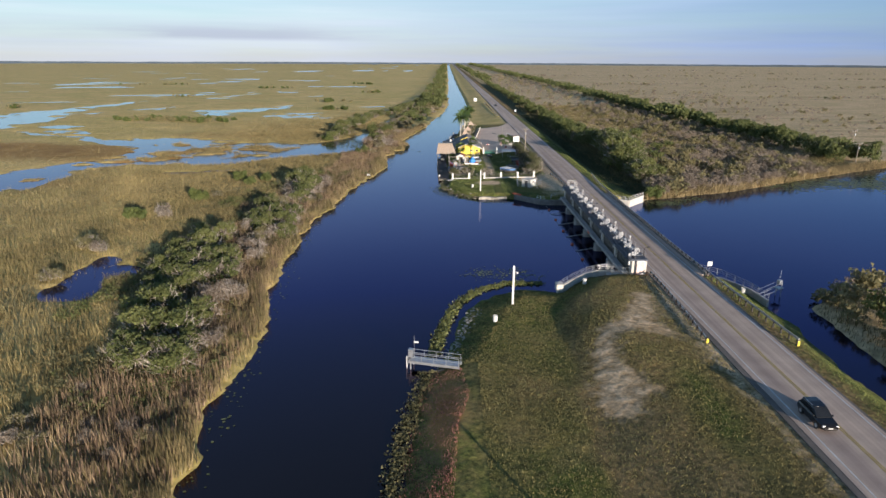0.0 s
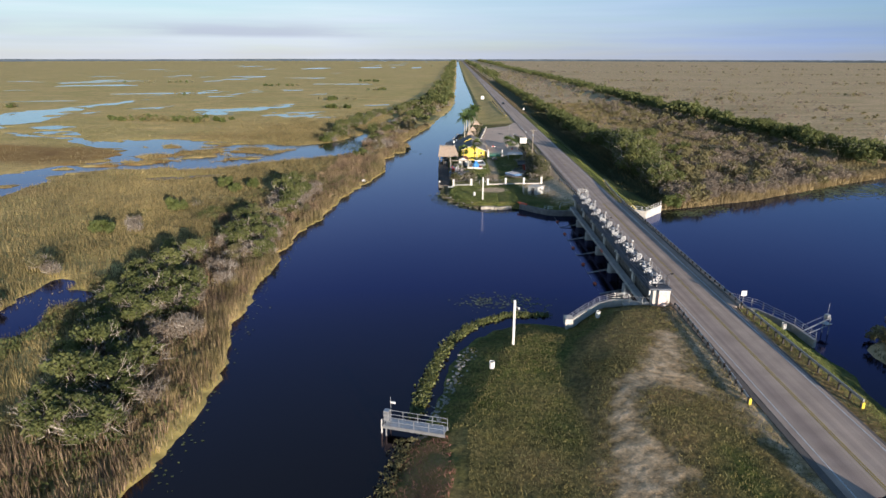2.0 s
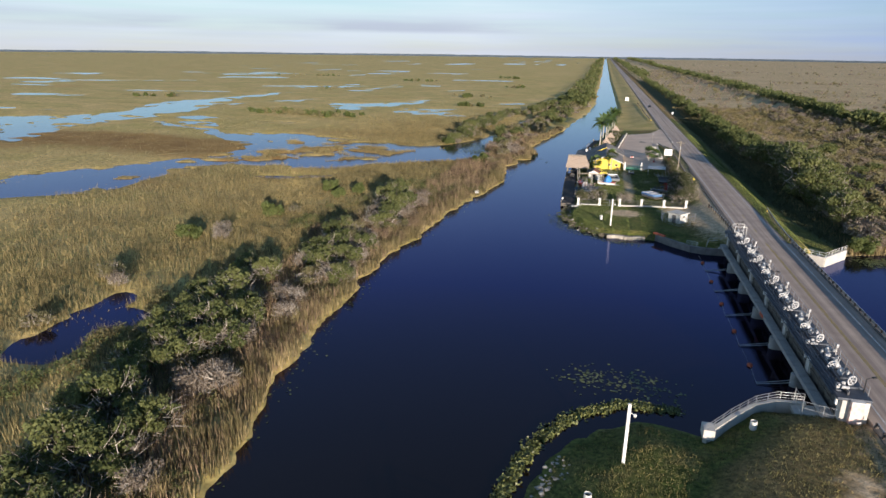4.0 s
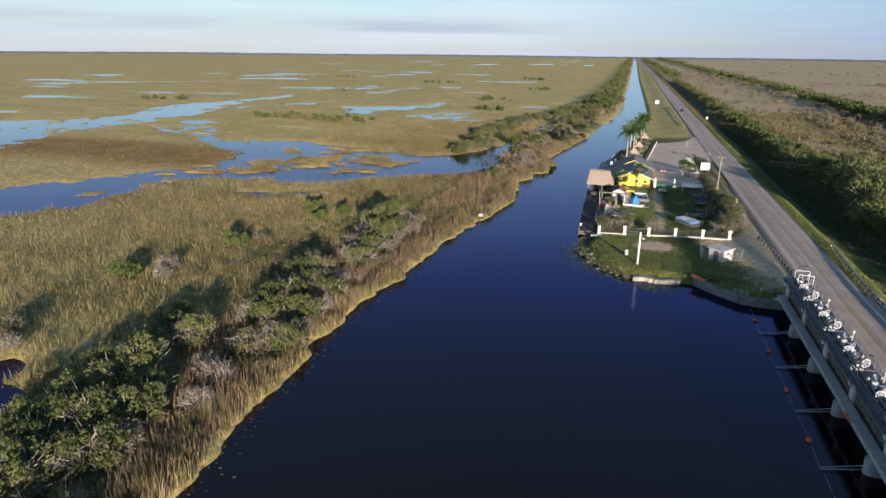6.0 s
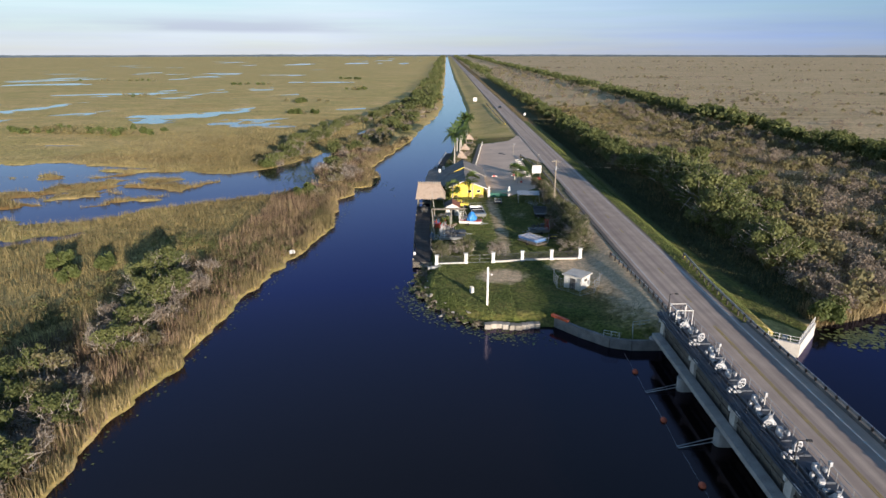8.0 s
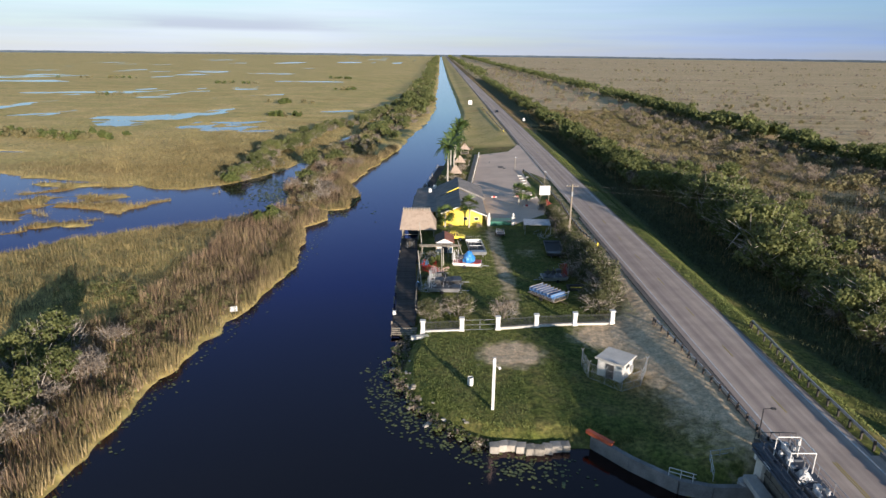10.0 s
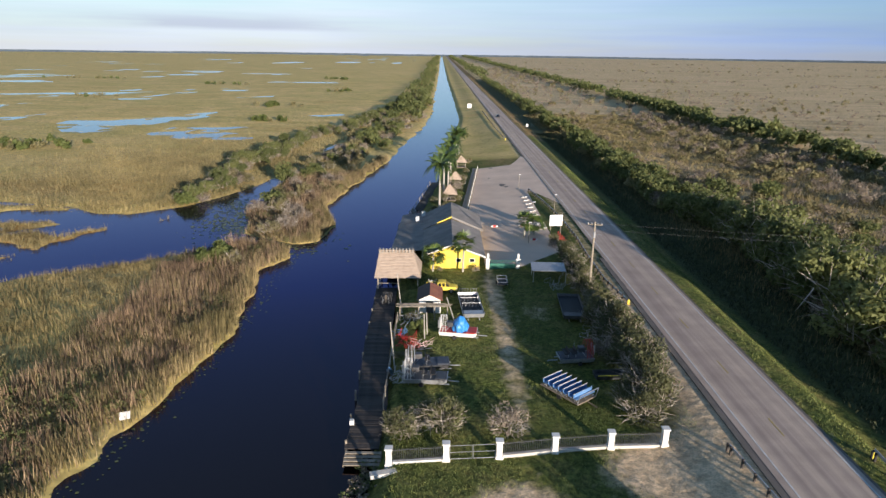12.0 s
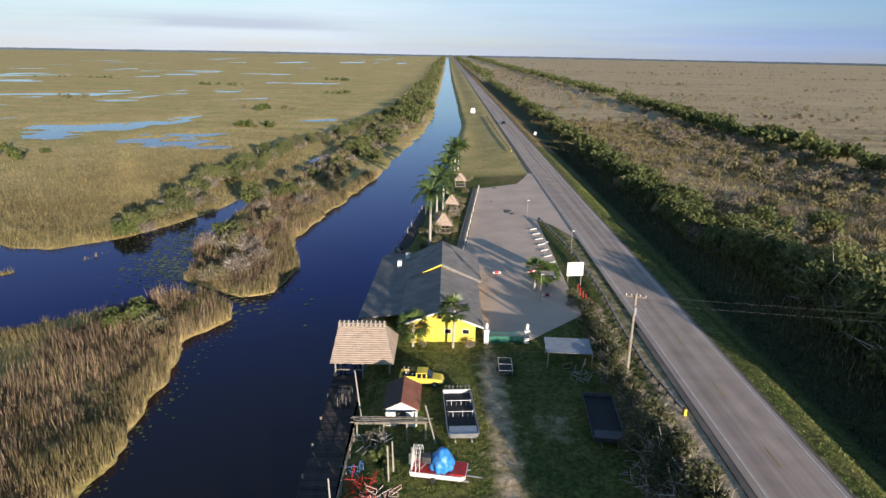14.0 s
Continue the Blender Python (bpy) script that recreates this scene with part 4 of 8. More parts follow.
def tree_kind(seed, r, h, leaves, size, material, twigs=0, low=0.3, lobes=11, fill=1.0):
    """One kind of tree: trunk-and-limb mesh and crown mesh, and the crown's verts for far copies."""
    rng = np.random.default_rng(seed)
    c, rad = lobes_of(rng, r, h, lobes, low, fill)
    b = bmesh.new()
    lean = Vector((rng.normal() * 0.2, rng.normal() * 0.2, h * 0.3))
    stick(b, (0, 0, -0.4), lean, 0.05 * r + 0.06, 0.035 * r + 0.04, 7)
    for p in c[::2]:
        mid = lean.lerp(Vector(p), 0.5) + Vector((0, 0, 0.12 * h))
        stick(b, lean, mid, 0.03 * r + 0.02, 0.02 * r + 0.015, 3)
        stick(b, mid, p, 0.02 * r + 0.015, 0.012, 3)
    trunk = mesh_of(b, "trunk", "bark")
    verts = leaf_cloud(rng, c, rad, leaves, size)
    verts[:, 2] = np.maximum(verts[:, 2], 0.05)
    crown = array_mesh("crown", verts, tris_for(leaves), material)
    tw = None
    if twigs:
        tv = twig_cloud(rng, twigs, r, h, 0.036)
        tw = array_mesh("twig_spray", tv, tris_for(twigs), "twig")
    return trunk, crown, tw, verts


KINDS = {
    "green": [tree_kind(s, 3.2, 5.6, 2300, 0.265, "leaf", 120, low=0.2, lobes=26, fill=0.75) for s in (1, 2, 3)],
    "bright": [tree_kind(s, 2.6, 3.6, 2300, 0.33, "leaf_bright", low=0.2, lobes=14) for s in (4, 5)],
    "olive": [tree_kind(s, 2.4, 3.8, 1300, 0.24, "leaf_olive", 260, low=0.2, lobes=14) for s in (6, 7, 8)],
    "dry": [tree_kind(s, 2.0, 3.3, 640, 0.18, "leaf_dry", 330, low=0.25, lobes=12) for s in (9, 10, 11)],
    "thicket": [tree_kind(s, 3.4, 4.7, 3500, 0.23, "leaf", 300, low=0.12, lobes=40, fill=0.58) for s in (14, 15, 16)],
    "garden": [tree_kind(s, 2.1, 4.2, 2400, 0.18, "leaf_garden", 350, low=0.14, lobes=22) for s in (21, 22, 23)],
}
WORDS = {"green": ("dense dark green broadleaf tree in the wet scrub", "tree"), "bright": ("bright green rounded willow bush among reeds", "bush"),
         "olive": ("olive green shrub with grey twigs", "shrub"), "dry": ("leafless grey-brown twiggy shrub", "bare_shrub"),
         "thicket": ("broad green willow thicket on the canal bank", "willow_thicket"), "garden": ("dense grey-green hedge shrub beside the yard", "hedge_shrub")}
plant_count = {"green": 0, "bright": 0, "olive": 0, "dry": 0, "thicket": 0, "garden": 0}
far_plants = {"leaf": [], "leaf_olive": [], "leaf_dry": [], "leaf_bright": []}
STUFF = {"green": "leaf", "bright": "leaf_bright", "olive": "leaf_olive", "dry": "leaf_dry", "thicket": "leaf", "garden": "leaf_olive"}
prng = np.random.default_rng(77)


def plant(kind, x, y, s=1.0, z=None, own=True):
    """A tree or shrub of its own; with own off it goes into the far growth."""
    z = max(height(x, y), -0.15) - 0.05 if z is None else z
    pick = int(prng.integers(len(KINDS[kind])))
    trunk, crown, tw, verts = KINDS[kind][pick]
    turn, sz = prng.random() * 360, s * (0.9 + 0.25 * prng.random())
    if own == "always" or own and plant_count[kind] < {"dry": 220, "olive": 190}.get(kind, 130):
        plant_count[kind] += 1
        label, cat = WORDS[kind]
        t = thing(cat, pose(x, y, z, 0, 0, turn) @ Matrix.Diagonal((s, s, sz, 1)), label, cat.replace("_", " "), kind + " growth")
        for nm, me in (("trunk", trunk), ("crown", crown), ("twig_spray", tw)):
            if me:
                o = new(nm, me)
                o.parent = t
        return
    most = len(verts) // 3
    leaves = min(most, (700 if kind == "green" else 300) if y < 330 else 150 if y < 600 else 52)
    grow = min(3.0, 0.85 * math.sqrt(most / leaves)) if leaves < most else 1.0
    keep = prng.permutation(most)[:leaves]
    v = verts.reshape(-1, 3, 3)[keep].copy()
    mid = v.mean(1, keepdims=True)
    v = mid + (v - mid) * grow
    c_, s_ = math.cos(radians(turn)), math.sin(radians(turn))
    v = v @ np.array([[c_, s_, 0], [-s_, c_, 0], [0, 0, 1]]) * (s, s, sz) + (x, y, z)
    far_plants[STUFF[kind]].append(v.reshape(-1, 3))


def scatter(n, xf, y0, y1, kinds, s0=0.8, s1=1.2, own=True, power=1.0):
    """n plants between y0 and y1; xf(y) gives the strip's two sides."""
    for _ in range(n):
        y = y0 + (y1 - y0) * prng.random() ** power
        a, b = xf(y)
        x = a + (b - a) * prng.random()
        if look_up(GD, x, y) < 0.4:
            continue
        plant(kinds[int(prng.integers(len(kinds)))], x, y, s0 + (s1 - s0) * prng.random(), own=own)


def left_bank(y):
    return float(np.interp(y, [30, 50, 67, 87, 116, 150, 170, 196, 215, 234, 242, 264, 278, 290, 355, 470, 531, 1100, 5000],
                           [-26, -28, -28, -32, -34, -32, -30, -25.5, -24, -26, -24, -19.5, -23.5, -22, -13, -3, -1, 0, 1]))


# trees along the canal's far bank
for x, y, s in ((-43, 62, 1.2), (-38.5, 61, 1.2), (-39.5, 53.5, 1.1), (-35.5, 53, 1.0), (-38, 67.5, 1.05), (-44, 69.5, 1.1), (-49.5, 98, 1.1), (-52, 88, 1.0), (-45, 81, 1.1), (-41.5, 86, 1.1), (-46.5, 90, 1.2), (-42.7, 93, 1.0),
                (-47, 75, 0.8), (-49.5, 102, 1.0), (-52.5, 107, 0.9), (-49, 111, 0.85), (-42.8, 119.5, 1.1), (-38.6, 121.4, 1.0), (-44, 126, 1.1), (-36.5, 113, 0.85), (-41, 152.5, 1.0), (-43, 160.5, 1.2), (-45.8, 174, 1.15), (-41, 167, 0.9), (-43.5, 132, 0.85), (-44.5, 167.5, 1.1), (-47.5, 170, 1.0), (-42.5, 155.5, 0.9), (-46.5, 139, 0.95), (-38.5, 130, 0.8), (-41, 147, 0.95),
                (-51.5, 93.5, 0.9), (-48, 84.5, 0.95), (-54.5, 101, 0.8), (-44.5, 97.5, 0.75), (-54, 112, 0.75), (-56.5, 117, 0.6), (-46.5, 68, 1.0), (-42.5, 56.5, 1.0), (-49.5, 79, 0.85), (-47.5, 136.5, 0.9), (-46.2, 122.5, 0.8), (-49, 173.5, 0.8)):
    plant("thicket", x, y, s, own="always")
for k, x, y, s in (("olive", -41, 110.5, 1.0), ("olive", -45, 138.5, 1.2), ("olive", -42, 134, 1.0), ("dry", -40.5, 130, 1.1), ("dry", -46, 156, 1.1), ("dry", -40, 177, 1.0), ("dry", -38, 168, 0.9), ("dry", -44, 149, 1.0), ("dry", -40.5, 137, 1.0), ("bright", -58.7, 179, 0.8), ("dry", -39, 115, 1.0), ("dry", -40, 124, 1.1), ("dry", -38.5, 156, 1.0), ("dry", -40, 163, 1.0), ("dry", -38, 97, 1.0), ("dry", -40, 88, 1.0), ("dry", -36, 77, 1.1), ("dry", -33, 60, 0.9), ("dry", -39, 76, 1.0), ("dry", -37, 117, 0.9), ("dry", -46, 119, 1.0), ("dry", -39.5, 102, 1.1),
                   ("dry", -42, 104, 1.0), ("dry", -38, 125.5, 0.9), ("dry", -47.2, 165, 1.1), ("dry", -40, 171, 1.0), ("olive", -36.5, 148, 0.7), ("bright", -76.5, 129.4, 0.95), ("dry", -72, 133.5, 1.0), ("dry", -70, 130, 0.8), ("bright", -69.5, 150.6, 0.9), ("olive", -66, 155, 0.6),
                   ("bright", -67.5, 180, 0.9), ("bright", -62.5, 173, 0.7), ("olive", -74.8, 105, 0.9), ("dry", -71, 102, 0.8), ("olive", -71, 86, 0.8), ("bright", -35.6, 239, 1.0), ("bright", -38, 237, 0.8), ("olive", -32, 236, 0.8),
                   ("bright", -58.5, 282, 1.1), ("dry", -55, 284, 0.9), ("olive", -31, 256, 1.0), ("dry", -28, 259, 1.1), ("dry", -26, 266, 1.0), ("olive", -33, 272, 1.2), ("dry", -29, 270, 1.1)):
    plant(k, x, y, s, own="always")
scatter(30, lambda y: (left_bank(y) - 20, left_bank(y) - 5), 24, 180, ["dry", "dry", "olive"], 0.4, 0.75)


def along(line, n, spread, kinds, s0, s1, own=True):
    """n plants close to a bent line."""
    for _ in range(n):
        y = line[0][1] + (line[-1][1] - line[0][1]) * prng.random()
        x = float(np.interp(y, [p[1] for p in line], [p[0] for p in line])) + spread * prng.normal()
        if look_up(GD, x, y) > 0.5:
            plant(kinds[int(prng.integers(len(kinds)))], x, y, s0 + (s1 - s0) * prng.random(), own=own)


INNER = [(-58.5, 283), (-55, 294), (-59, 325), (-56, 343), (-54, 375), (-51.6, 396), (-47.4, 419), (-38, 442), (-26, 534), (-18, 676)]
BANKSIDE = [(-33, 273), (-34, 300), (-32.2, 323), (-29.5, 370), (-23.5, 412), (-18, 440), (-12, 540), (-9, 676)]
along(INNER, 260, 2.4, ["green", "olive", "green", "dry"], 0.6, 1.0)
along(BANKSIDE, 280, 4.0, ["olive", "olive", "dry", "green"], 0.65, 1.1)
scatter(260, lambda y: (left_bank(y) - 24, left_bank(y) - 4), 480, 1500, ["green", "olive", "green"], 0.9, 1.5, own=False, power=1.2)
scatter(160, lambda y: (left_bank(y) - 30, left_bank(y) - 5), 1500, 4200, ["green", "olive"], 1.6, 2.6, own=False)
# clumps out in the marsh
for cx, cy, rx, n in ((-182, 376, 20, 40), (-150, 366, 22, 24), (-86, 719, 9, 10), (-128, 957, 14, 10), (-215, 809, 22, 12), (-340, 466, 14, 10), (-260, 620, 26, 10), (-420, 900, 40, 14), (-110, 560, 18, 8), (-90, 470, 18, 9)):
    for _ in range(n):
        plant(("bright", "olive")[int(prng.integers(2))], cx + rx * prng.normal() * 0.6, cy + 5 * prng.normal(), 0.45 + 0.35 * prng.random() + cy / 2600, own=False)
# the woods beside the road
def verge_edge(y):
    return float(np.interp(y, [158, 200, 215, 235, 255, 275, 300, 400], [57.5, 58.5, 60, 62.5, 63.5, 59.0, 59.0, 59.0]))


def wood_south(x):
    return float(np.interp(x, [55, 59, 83, 122, 160], [157, 158.5, 169, 193, 215]))


scatter(44, lambda y: (verge_edge(y) + 1.0, verge_edge(y) + 9), 161, 214, ["olive", "dry", "dry"], 0.65, 0.95)
scatter(85, lambda y: (verge_edge(y), verge_edge(y) + 9), 203, 300, ["green", "olive", "green", "dry"], 0.95, 1.3)
# the tallest stand, whose shade lies over the verge
for k in range(30):
    y = 178 + 3.2 * k
    plant("green", verge_edge(y) + (1.8, 5.5, 3.4)[k % 3], y, (1.25 if k < 8 else 1.9 if k < 23 else 1.4) * (0.9 + 0.2 * (k * 7 % 5) / 4), own="always")
scatter(90, lambda y: (verge_edge(y) - 1, verge_edge(y) + 9), 300, 400, ["green", "green", "olive"], 0.85, 1.15)
scatter(130, lambda y: (verge_edge(y) + 6, verge_edge(y) + 32), 205, 330, ["olive", "olive", "dry", "dry", "green"], 0.8, 1.2, own=False)
scatter(260, lambda y: (verge_edge(y), verge_edge(y) + 8), 400, 1000, ["green", "green", "olive"], 0.8, 1.1, own=False)
scatter(220, lambda y: (56, 68), 1000, 4400, ["green"], 1.6, 2.8, own=False)
for _ in range(215):
    x = 60 + 66 * prng.random()
    y = wood_south(x) + 1.0 + 62 * prng.random() ** 1.3
    plant(("dry", "dry", "dry", "dry", "olive", "olive")[int(prng.integers(6))], x, y, 0.95 + 0.4 * prng.random())
for _ in range(60):
    x = 57 + 70 * prng.random()
    plant("dry", x, wood_south(x) + 0.6 + 4 * prng.random(), 0.8 + 0.4 * prng.random())
scatter(270, lambda y: (66, 112), 240, 480, ["dry", "dry", "olive"], 0.45, 0.85, own=False)
scatter(380, lambda y: (106, 146), 225, 520, ["dry", "dry", "olive"], 0.7, 1.15, own=False)
scatter(250, lambda y: (68, 112), 480, 1500, ["olive", "dry", "dry"], 0.6, 1.1, own=False)
scatter(240, lambda y: (110, 146), 520, 1600, ["dry", "olive", "dry"], 0.8, 1.3, own=False)
scatter(220, lambda y: (145, 158), 205, 700, ["green"], 1.2, 1.6, own=False)
scatter(270, lambda y: (145, 160), 700, 2200, ["green"], 1.3, 2.0, own=False)
scatter(220, lambda y: (143, 165), 2200, 4500, ["green"], 2.0, 3.0, own=False)
scatter(520, lambda y: (164, 300), 235, 800, ["dry", "dry", "dry", "olive"], 0.4, 0.85, own=False)
scatter(360, lambda y: (230, 620), 260, 1500, ["dry", "dry", "olive"], 0.35, 0.75, own=False)
for cx, cy, rx, n in ((420, 640, 90, 60), (620, 900, 150, 70), (300, 980, 60, 40), (820, 1300, 200, 70), (480, 1500, 160, 50), (1100, 1800, 300, 60), (250, 1500, 60, 30), (700, 2300, 300, 50)):
    for _ in range(n):
        plant(("dry", "dry", "olive")[int(prng.integers(3))], cx + rx * prng.normal(), cy + 14 * prng.normal(), 0.5 + 0.5 * prng.random() + cy / 2600, own=False)
# scrub by the basin and the near verge
for k, x, y, s in (("olive", 61, 76, 1.2), ("dry", 63, 80, 1.2), ("olive", 67, 81, 1.3), ("dry", 66, 76, 1.1), ("green", 62, 69, 1.0), ("olive", 60, 62, 1.1), ("green", 64, 60, 1.0), ("green", 61, 52, 1.0), ("olive", 70, 84, 1.2),
                   ("green", 63, 44, 1.0), ("olive", 58.5, 70, 0.9), ("green", 58.5, 58, 0.9), ("green", 58, 48, 0.9), ("olive", 59, 78, 0.8), ("green", 66, 68, 1.1), ("olive", 72, 78, 1.2), ("green", 60, 36, 1.0), ("bright", 56.5, 157.5, 0.9), ("green", 58.5, 159, 0.75), ("dry", 75, 84, 1.1)):
    plant(k, x, y, s)
for material, bits in far_plants.items():
    v = np.concatenate(bits)
    tagged(new("far_" + material, array_mesh("far_" + material, v, tris_for(len(v) // 3), material)), "far scrub and trees along the canal and road", "scrub", kind="stuff")


# reeds and sawgrass
def blades(rng, x, y, z, h, w, lean=0.35):
    """One tapered leaf per place: verts (3n, 3)."""
    n = len(x)
    a = rng.random(n) * 2 * np.pi
    tx, ty = np.cos(a) * w / 2, np.sin(a) * w / 2
    b = rng.random(n) * 2 * np.pi
    lx, ly = np.cos(b) * lean * h * rng.random(n), np.sin(b) * lean * h * rng.random(n)
    base = np.stack([x, y, z - 0.1], 1)
    side = np.stack([tx, ty, 0 * tx], 1)
    tip = base + np.stack([lx, ly, h], 1)
    return np.stack([base - side, base + side, tip], 1).reshape(-1, 3)


def field(name, n, box_, keep, h0, h1, w, material, label, seed, lean=0.35, clump=0.0):
    rng = np.random.default_rng(seed)
    x = box_[0] + (box_[1] - box_[0]) * rng.random(n)
    y = box_[2] + (box_[3] - box_[2]) * rng.random(n)
    z, d = land(x, y)
    ok = keep(x, y, d, rng.random(n))
    x, y, z = x[ok], y[ok], z[ok]
    h = (h0 + (h1 - h0) * rng.random(len(x))) * (0.7 + 0.6 * fbm(x / 5, y / 5, seed + 60, 2)) * (1 - clump + 2 * clump * fbm(x / 1.5, y / 1.5, seed + 40, 2))
    v = blades(rng, x, y, np.maximum(z, -0.3), h, w * (0.6 + 0.8 * rng.random(len(x))), lean)
    tagged(new(name, array_mesh(name, v, tris_for(len(v) // 3), material)), label, "grass", kind="stuff")


def west_edge(x, y):
    return inside(WEST, x, y)


# brown undergrowth on the canal's far bank: low tangles of dry sprays
urng = np.random.default_rng(19)
ux, uy = -62 + 44 * urng.random(16000), 16 + 290 * urng.random(16000)
uz, ud = land(ux, uy)
we = west_edge(ux, uy)
ok = (ud > 0.3) & (we > 1.2) & (we < 26 + 10 * fbm(ux / 20, uy / 20, 70)) & (fbm(ux / 6, uy / 6, 71) > 0.42)
ux, uy, uz = ux[ok], uy[ok], uz[ok]
uh = 0.4 + 1.3 * fbm(ux / 7, uy / 7, 72, 2)
hue = fbm(ux / 12, uy / 12, 73) + 0.25 * urng.random(len(ux))
for nm, material, sel in (("bank_thicket_olive", "leaf_olive", (hue <= 0.56) & (hue > 0.47)), ("bank_thicket_green", "leaf", hue <= 0.47)):
    c_ = np.column_stack([ux, uy, uz + uh * 0.6])[sel]
    n_ = len(c_) * 22
    v = leaf_cloud(urng, c_, 0.3 + 0.45 * urng.random(len(c_)), n_, 0.19, 0.9)
    tagged(new(nm, array_mesh(nm, v, tris_for(n_), material)), "low tangled undergrowth behind the reeds", "undergrowth", kind="stuff")

def bank_place(n, rng, y0, y1, depth):
    """Places in a strip behind the canal's left edge."""
    y = y0 + (y1 - y0) * rng.random(n)
    x = np.interp(y, [30, 50, 67, 87, 116, 150, 170, 196, 215, 234, 242, 264, 278, 290, 355], [-26, -28, -28, -32, -34, -32, -30, -25.5, -24, -26, -24, -19.5, -23.5, -22, -13])
    return x + 3.0 - (depth + 3.0) * rng.random(n), y


rrng = np.random.default_rng(11)
rx_, ry_ = bank_place(160000, rrng, 14, 350, 9)
rz_, rd_ = land(rx_, ry_)
re_ = west_edge(rx_, ry_)
tuft = fbm(rx_ / 2.4, ry_ / 2.4, 94, 2)
ok = (rd_ > 0.25) & (re_ < 1.2 + 6.5 * fbm(rx_ / 8, ry_ / 8, 90, 2)) & (rrng.random(len(rx_)) < (1.35 - 0.15 * re_) * np.clip(tuft * 2.6 - 0.55, 0.12, 1))
rx_, ry_, rz_, tuft = rx_[ok], ry_[ok], rz_[ok], tuft[ok]
hue_r = 0.65 * fbm(rx_ / 10, ry_ / 10, 97) + 0.35 * rrng.random(len(rx_))
tall = (1.0 + 1.1 * rrng.random(len(rx_))) * (0.35 + 1.25 * tuft)
for nm, material, sel, words in (("reeds", "reed", hue_r > 0.5, "tall golden reeds along the canal bank"), ("reeds_green", "reed_olive", hue_r <= 0.5, "olive green reeds along the canal bank")):
    v = blades(rrng, rx_[sel], ry_[sel], np.maximum(rz_[sel], -0.2), tall[sel], 0.1 * (0.6 + 0.9 * rrng.random(sel.sum())), 0.35)
    tagged(new(nm, array_mesh(nm, v, tris_for(len(v) // 3), material)), words, "grass", kind="stuff")
# brown stalks behind the reeds, in drifts
field("dry_stalks", 260000, (-62, -18, 14, 320), lambda x, y, d, r: (d > 0.2) & (west_edge(x, y) > 1.0) & (west_edge(x, y) < 10 + 16 * fbm(x / 18, y / 18, 70)) & (r < 2.2 * fbm(x / 5, y / 5, 71) - 0.35), 0.8, 2.2, 0.1, "stalk", "brown dry stalks in drifts behind the reeds", 27, 0.35, 0.7)
field("sawgrass", 900000, (-135, -22, -20, 420), lambda x, y, d, r: (d > 0.1) & (west_edge(x, y) > 2.0) & (r < (0.3 + 0.9 * fbm(x / 11, y / 11, 91)) * np.clip((x + 138) / 62, 0.05, 1) * np.clip((425 - y) / 170, 0, 1) * np.clip((y + 22) / 40, 0, 1)), 0.5, 1.3, 0.1, "sawgrass", "olive and straw coloured sawgrass", 12, 0.4, 0.75)
field("far_sawgrass", 230000, (-300, -40, 60, 560), lambda x, y, d, r: (d > 0.6) & ((x < -70 - 55 * r) | (y > 290 + 60 * r)) & (x < -36) & (r < (0.15 + fbm(x / 16, y / 16, 92)) * np.clip((560 - y) / 250, 0, 1) * np.clip((300 + x) / 150, 0, 1)), 0.22, 0.45, 0.26, "sawgrass", "open marsh of sawgrass", 13, 0.8)
field("wood_grass", 90000, (54, 150, 150, 520), lambda x, y, d, r: (d > 0.1) & (x > 54), 0.6, 1.5, 0.12, "sawgrass", "rank straw coloured grass among the scrub", 14)
field("scrub_stalks", 150000, (58, 150, 165, 520), lambda x, y, d, r: (d > 0.3) & (x > 58) & (r < 2.4 * fbm(x / 9, y / 9, 79) - 0.6), 0.7, 1.7, 0.14, "reed_olive", "dull olive stalks among the scrub", 33, 0.45, 0.6)
field("wood_reeds", 330000, (54, 165, 154, 222), lambda x, y, d, r: (inside(FAR, x, y) < 5) & (d > -0.3) & (inside(FAR, x, y) > -0.6) & (r < 0.75), 1.0, 2.2, 0.12, "reed", "pale reeds along the wooded shore", 15, 0.45)
field("scrub_grass", 45000, (54.5, 150, -20, 100), lambda x, y, d, r: (d > 0.1) & (r < np.clip((150 - x) / 80, 0, 1) * np.clip((y + 20) / 40, 0, 1)), 0.5, 1.3, 0.14, "sawgrass", "rank grass below the near scrub", 16, 0.5)
field("lawn_grass", 170000, (-5, 32, 22, 88), lambda x, y, d, r: (d > 0.8) & (inside(NEAR, x, y) > 1) & (x > -1 + 3 * (y < 55)) & (r < 0.15 - 0.8 * bare(x, y)), 0.1, 0.34, 0.09, "lawn_blade", "rough mown grass on the near bank", 17, 0.8)
field("yard_grass", 170000, (-1, 30, 155, 233), lambda x, y, d, r: (d > 0.8) & (np.abs(x - 13.2) > 1.3) & (np.hypot((x - 11.1) / 3.8, (y - 173.2) / 3.4) > 0.8 + 0.3 * r) & (np.hypot((x - 26.5) / 6.6, (y - 178.5) / 4.4) > 0.85 + 0.3 * r) & (np.hypot((x - 29.0) / 4.2, (y - 171) / 13) > 0.8 + 0.4 * r) & (r < 0.4 + fbm(x / 5, y / 5, 96)), 0.12, 0.3, 0.07, "lawn_green", "short grass in the yard and on the point", 18, 0.8)
field("verge_grass", 110000, (41.6, 53, 30, 330), lambda x, y, d, r: (d > 0.3) & ((y < 84) | (y > 155)) & (x < np.where(y < 90, 48, np.interp(y, SHADE_Y, SHADE_X))), 0.12, 0.36, 0.09, "lawn_green", "rough grass on the road verge", 20, 0.8)
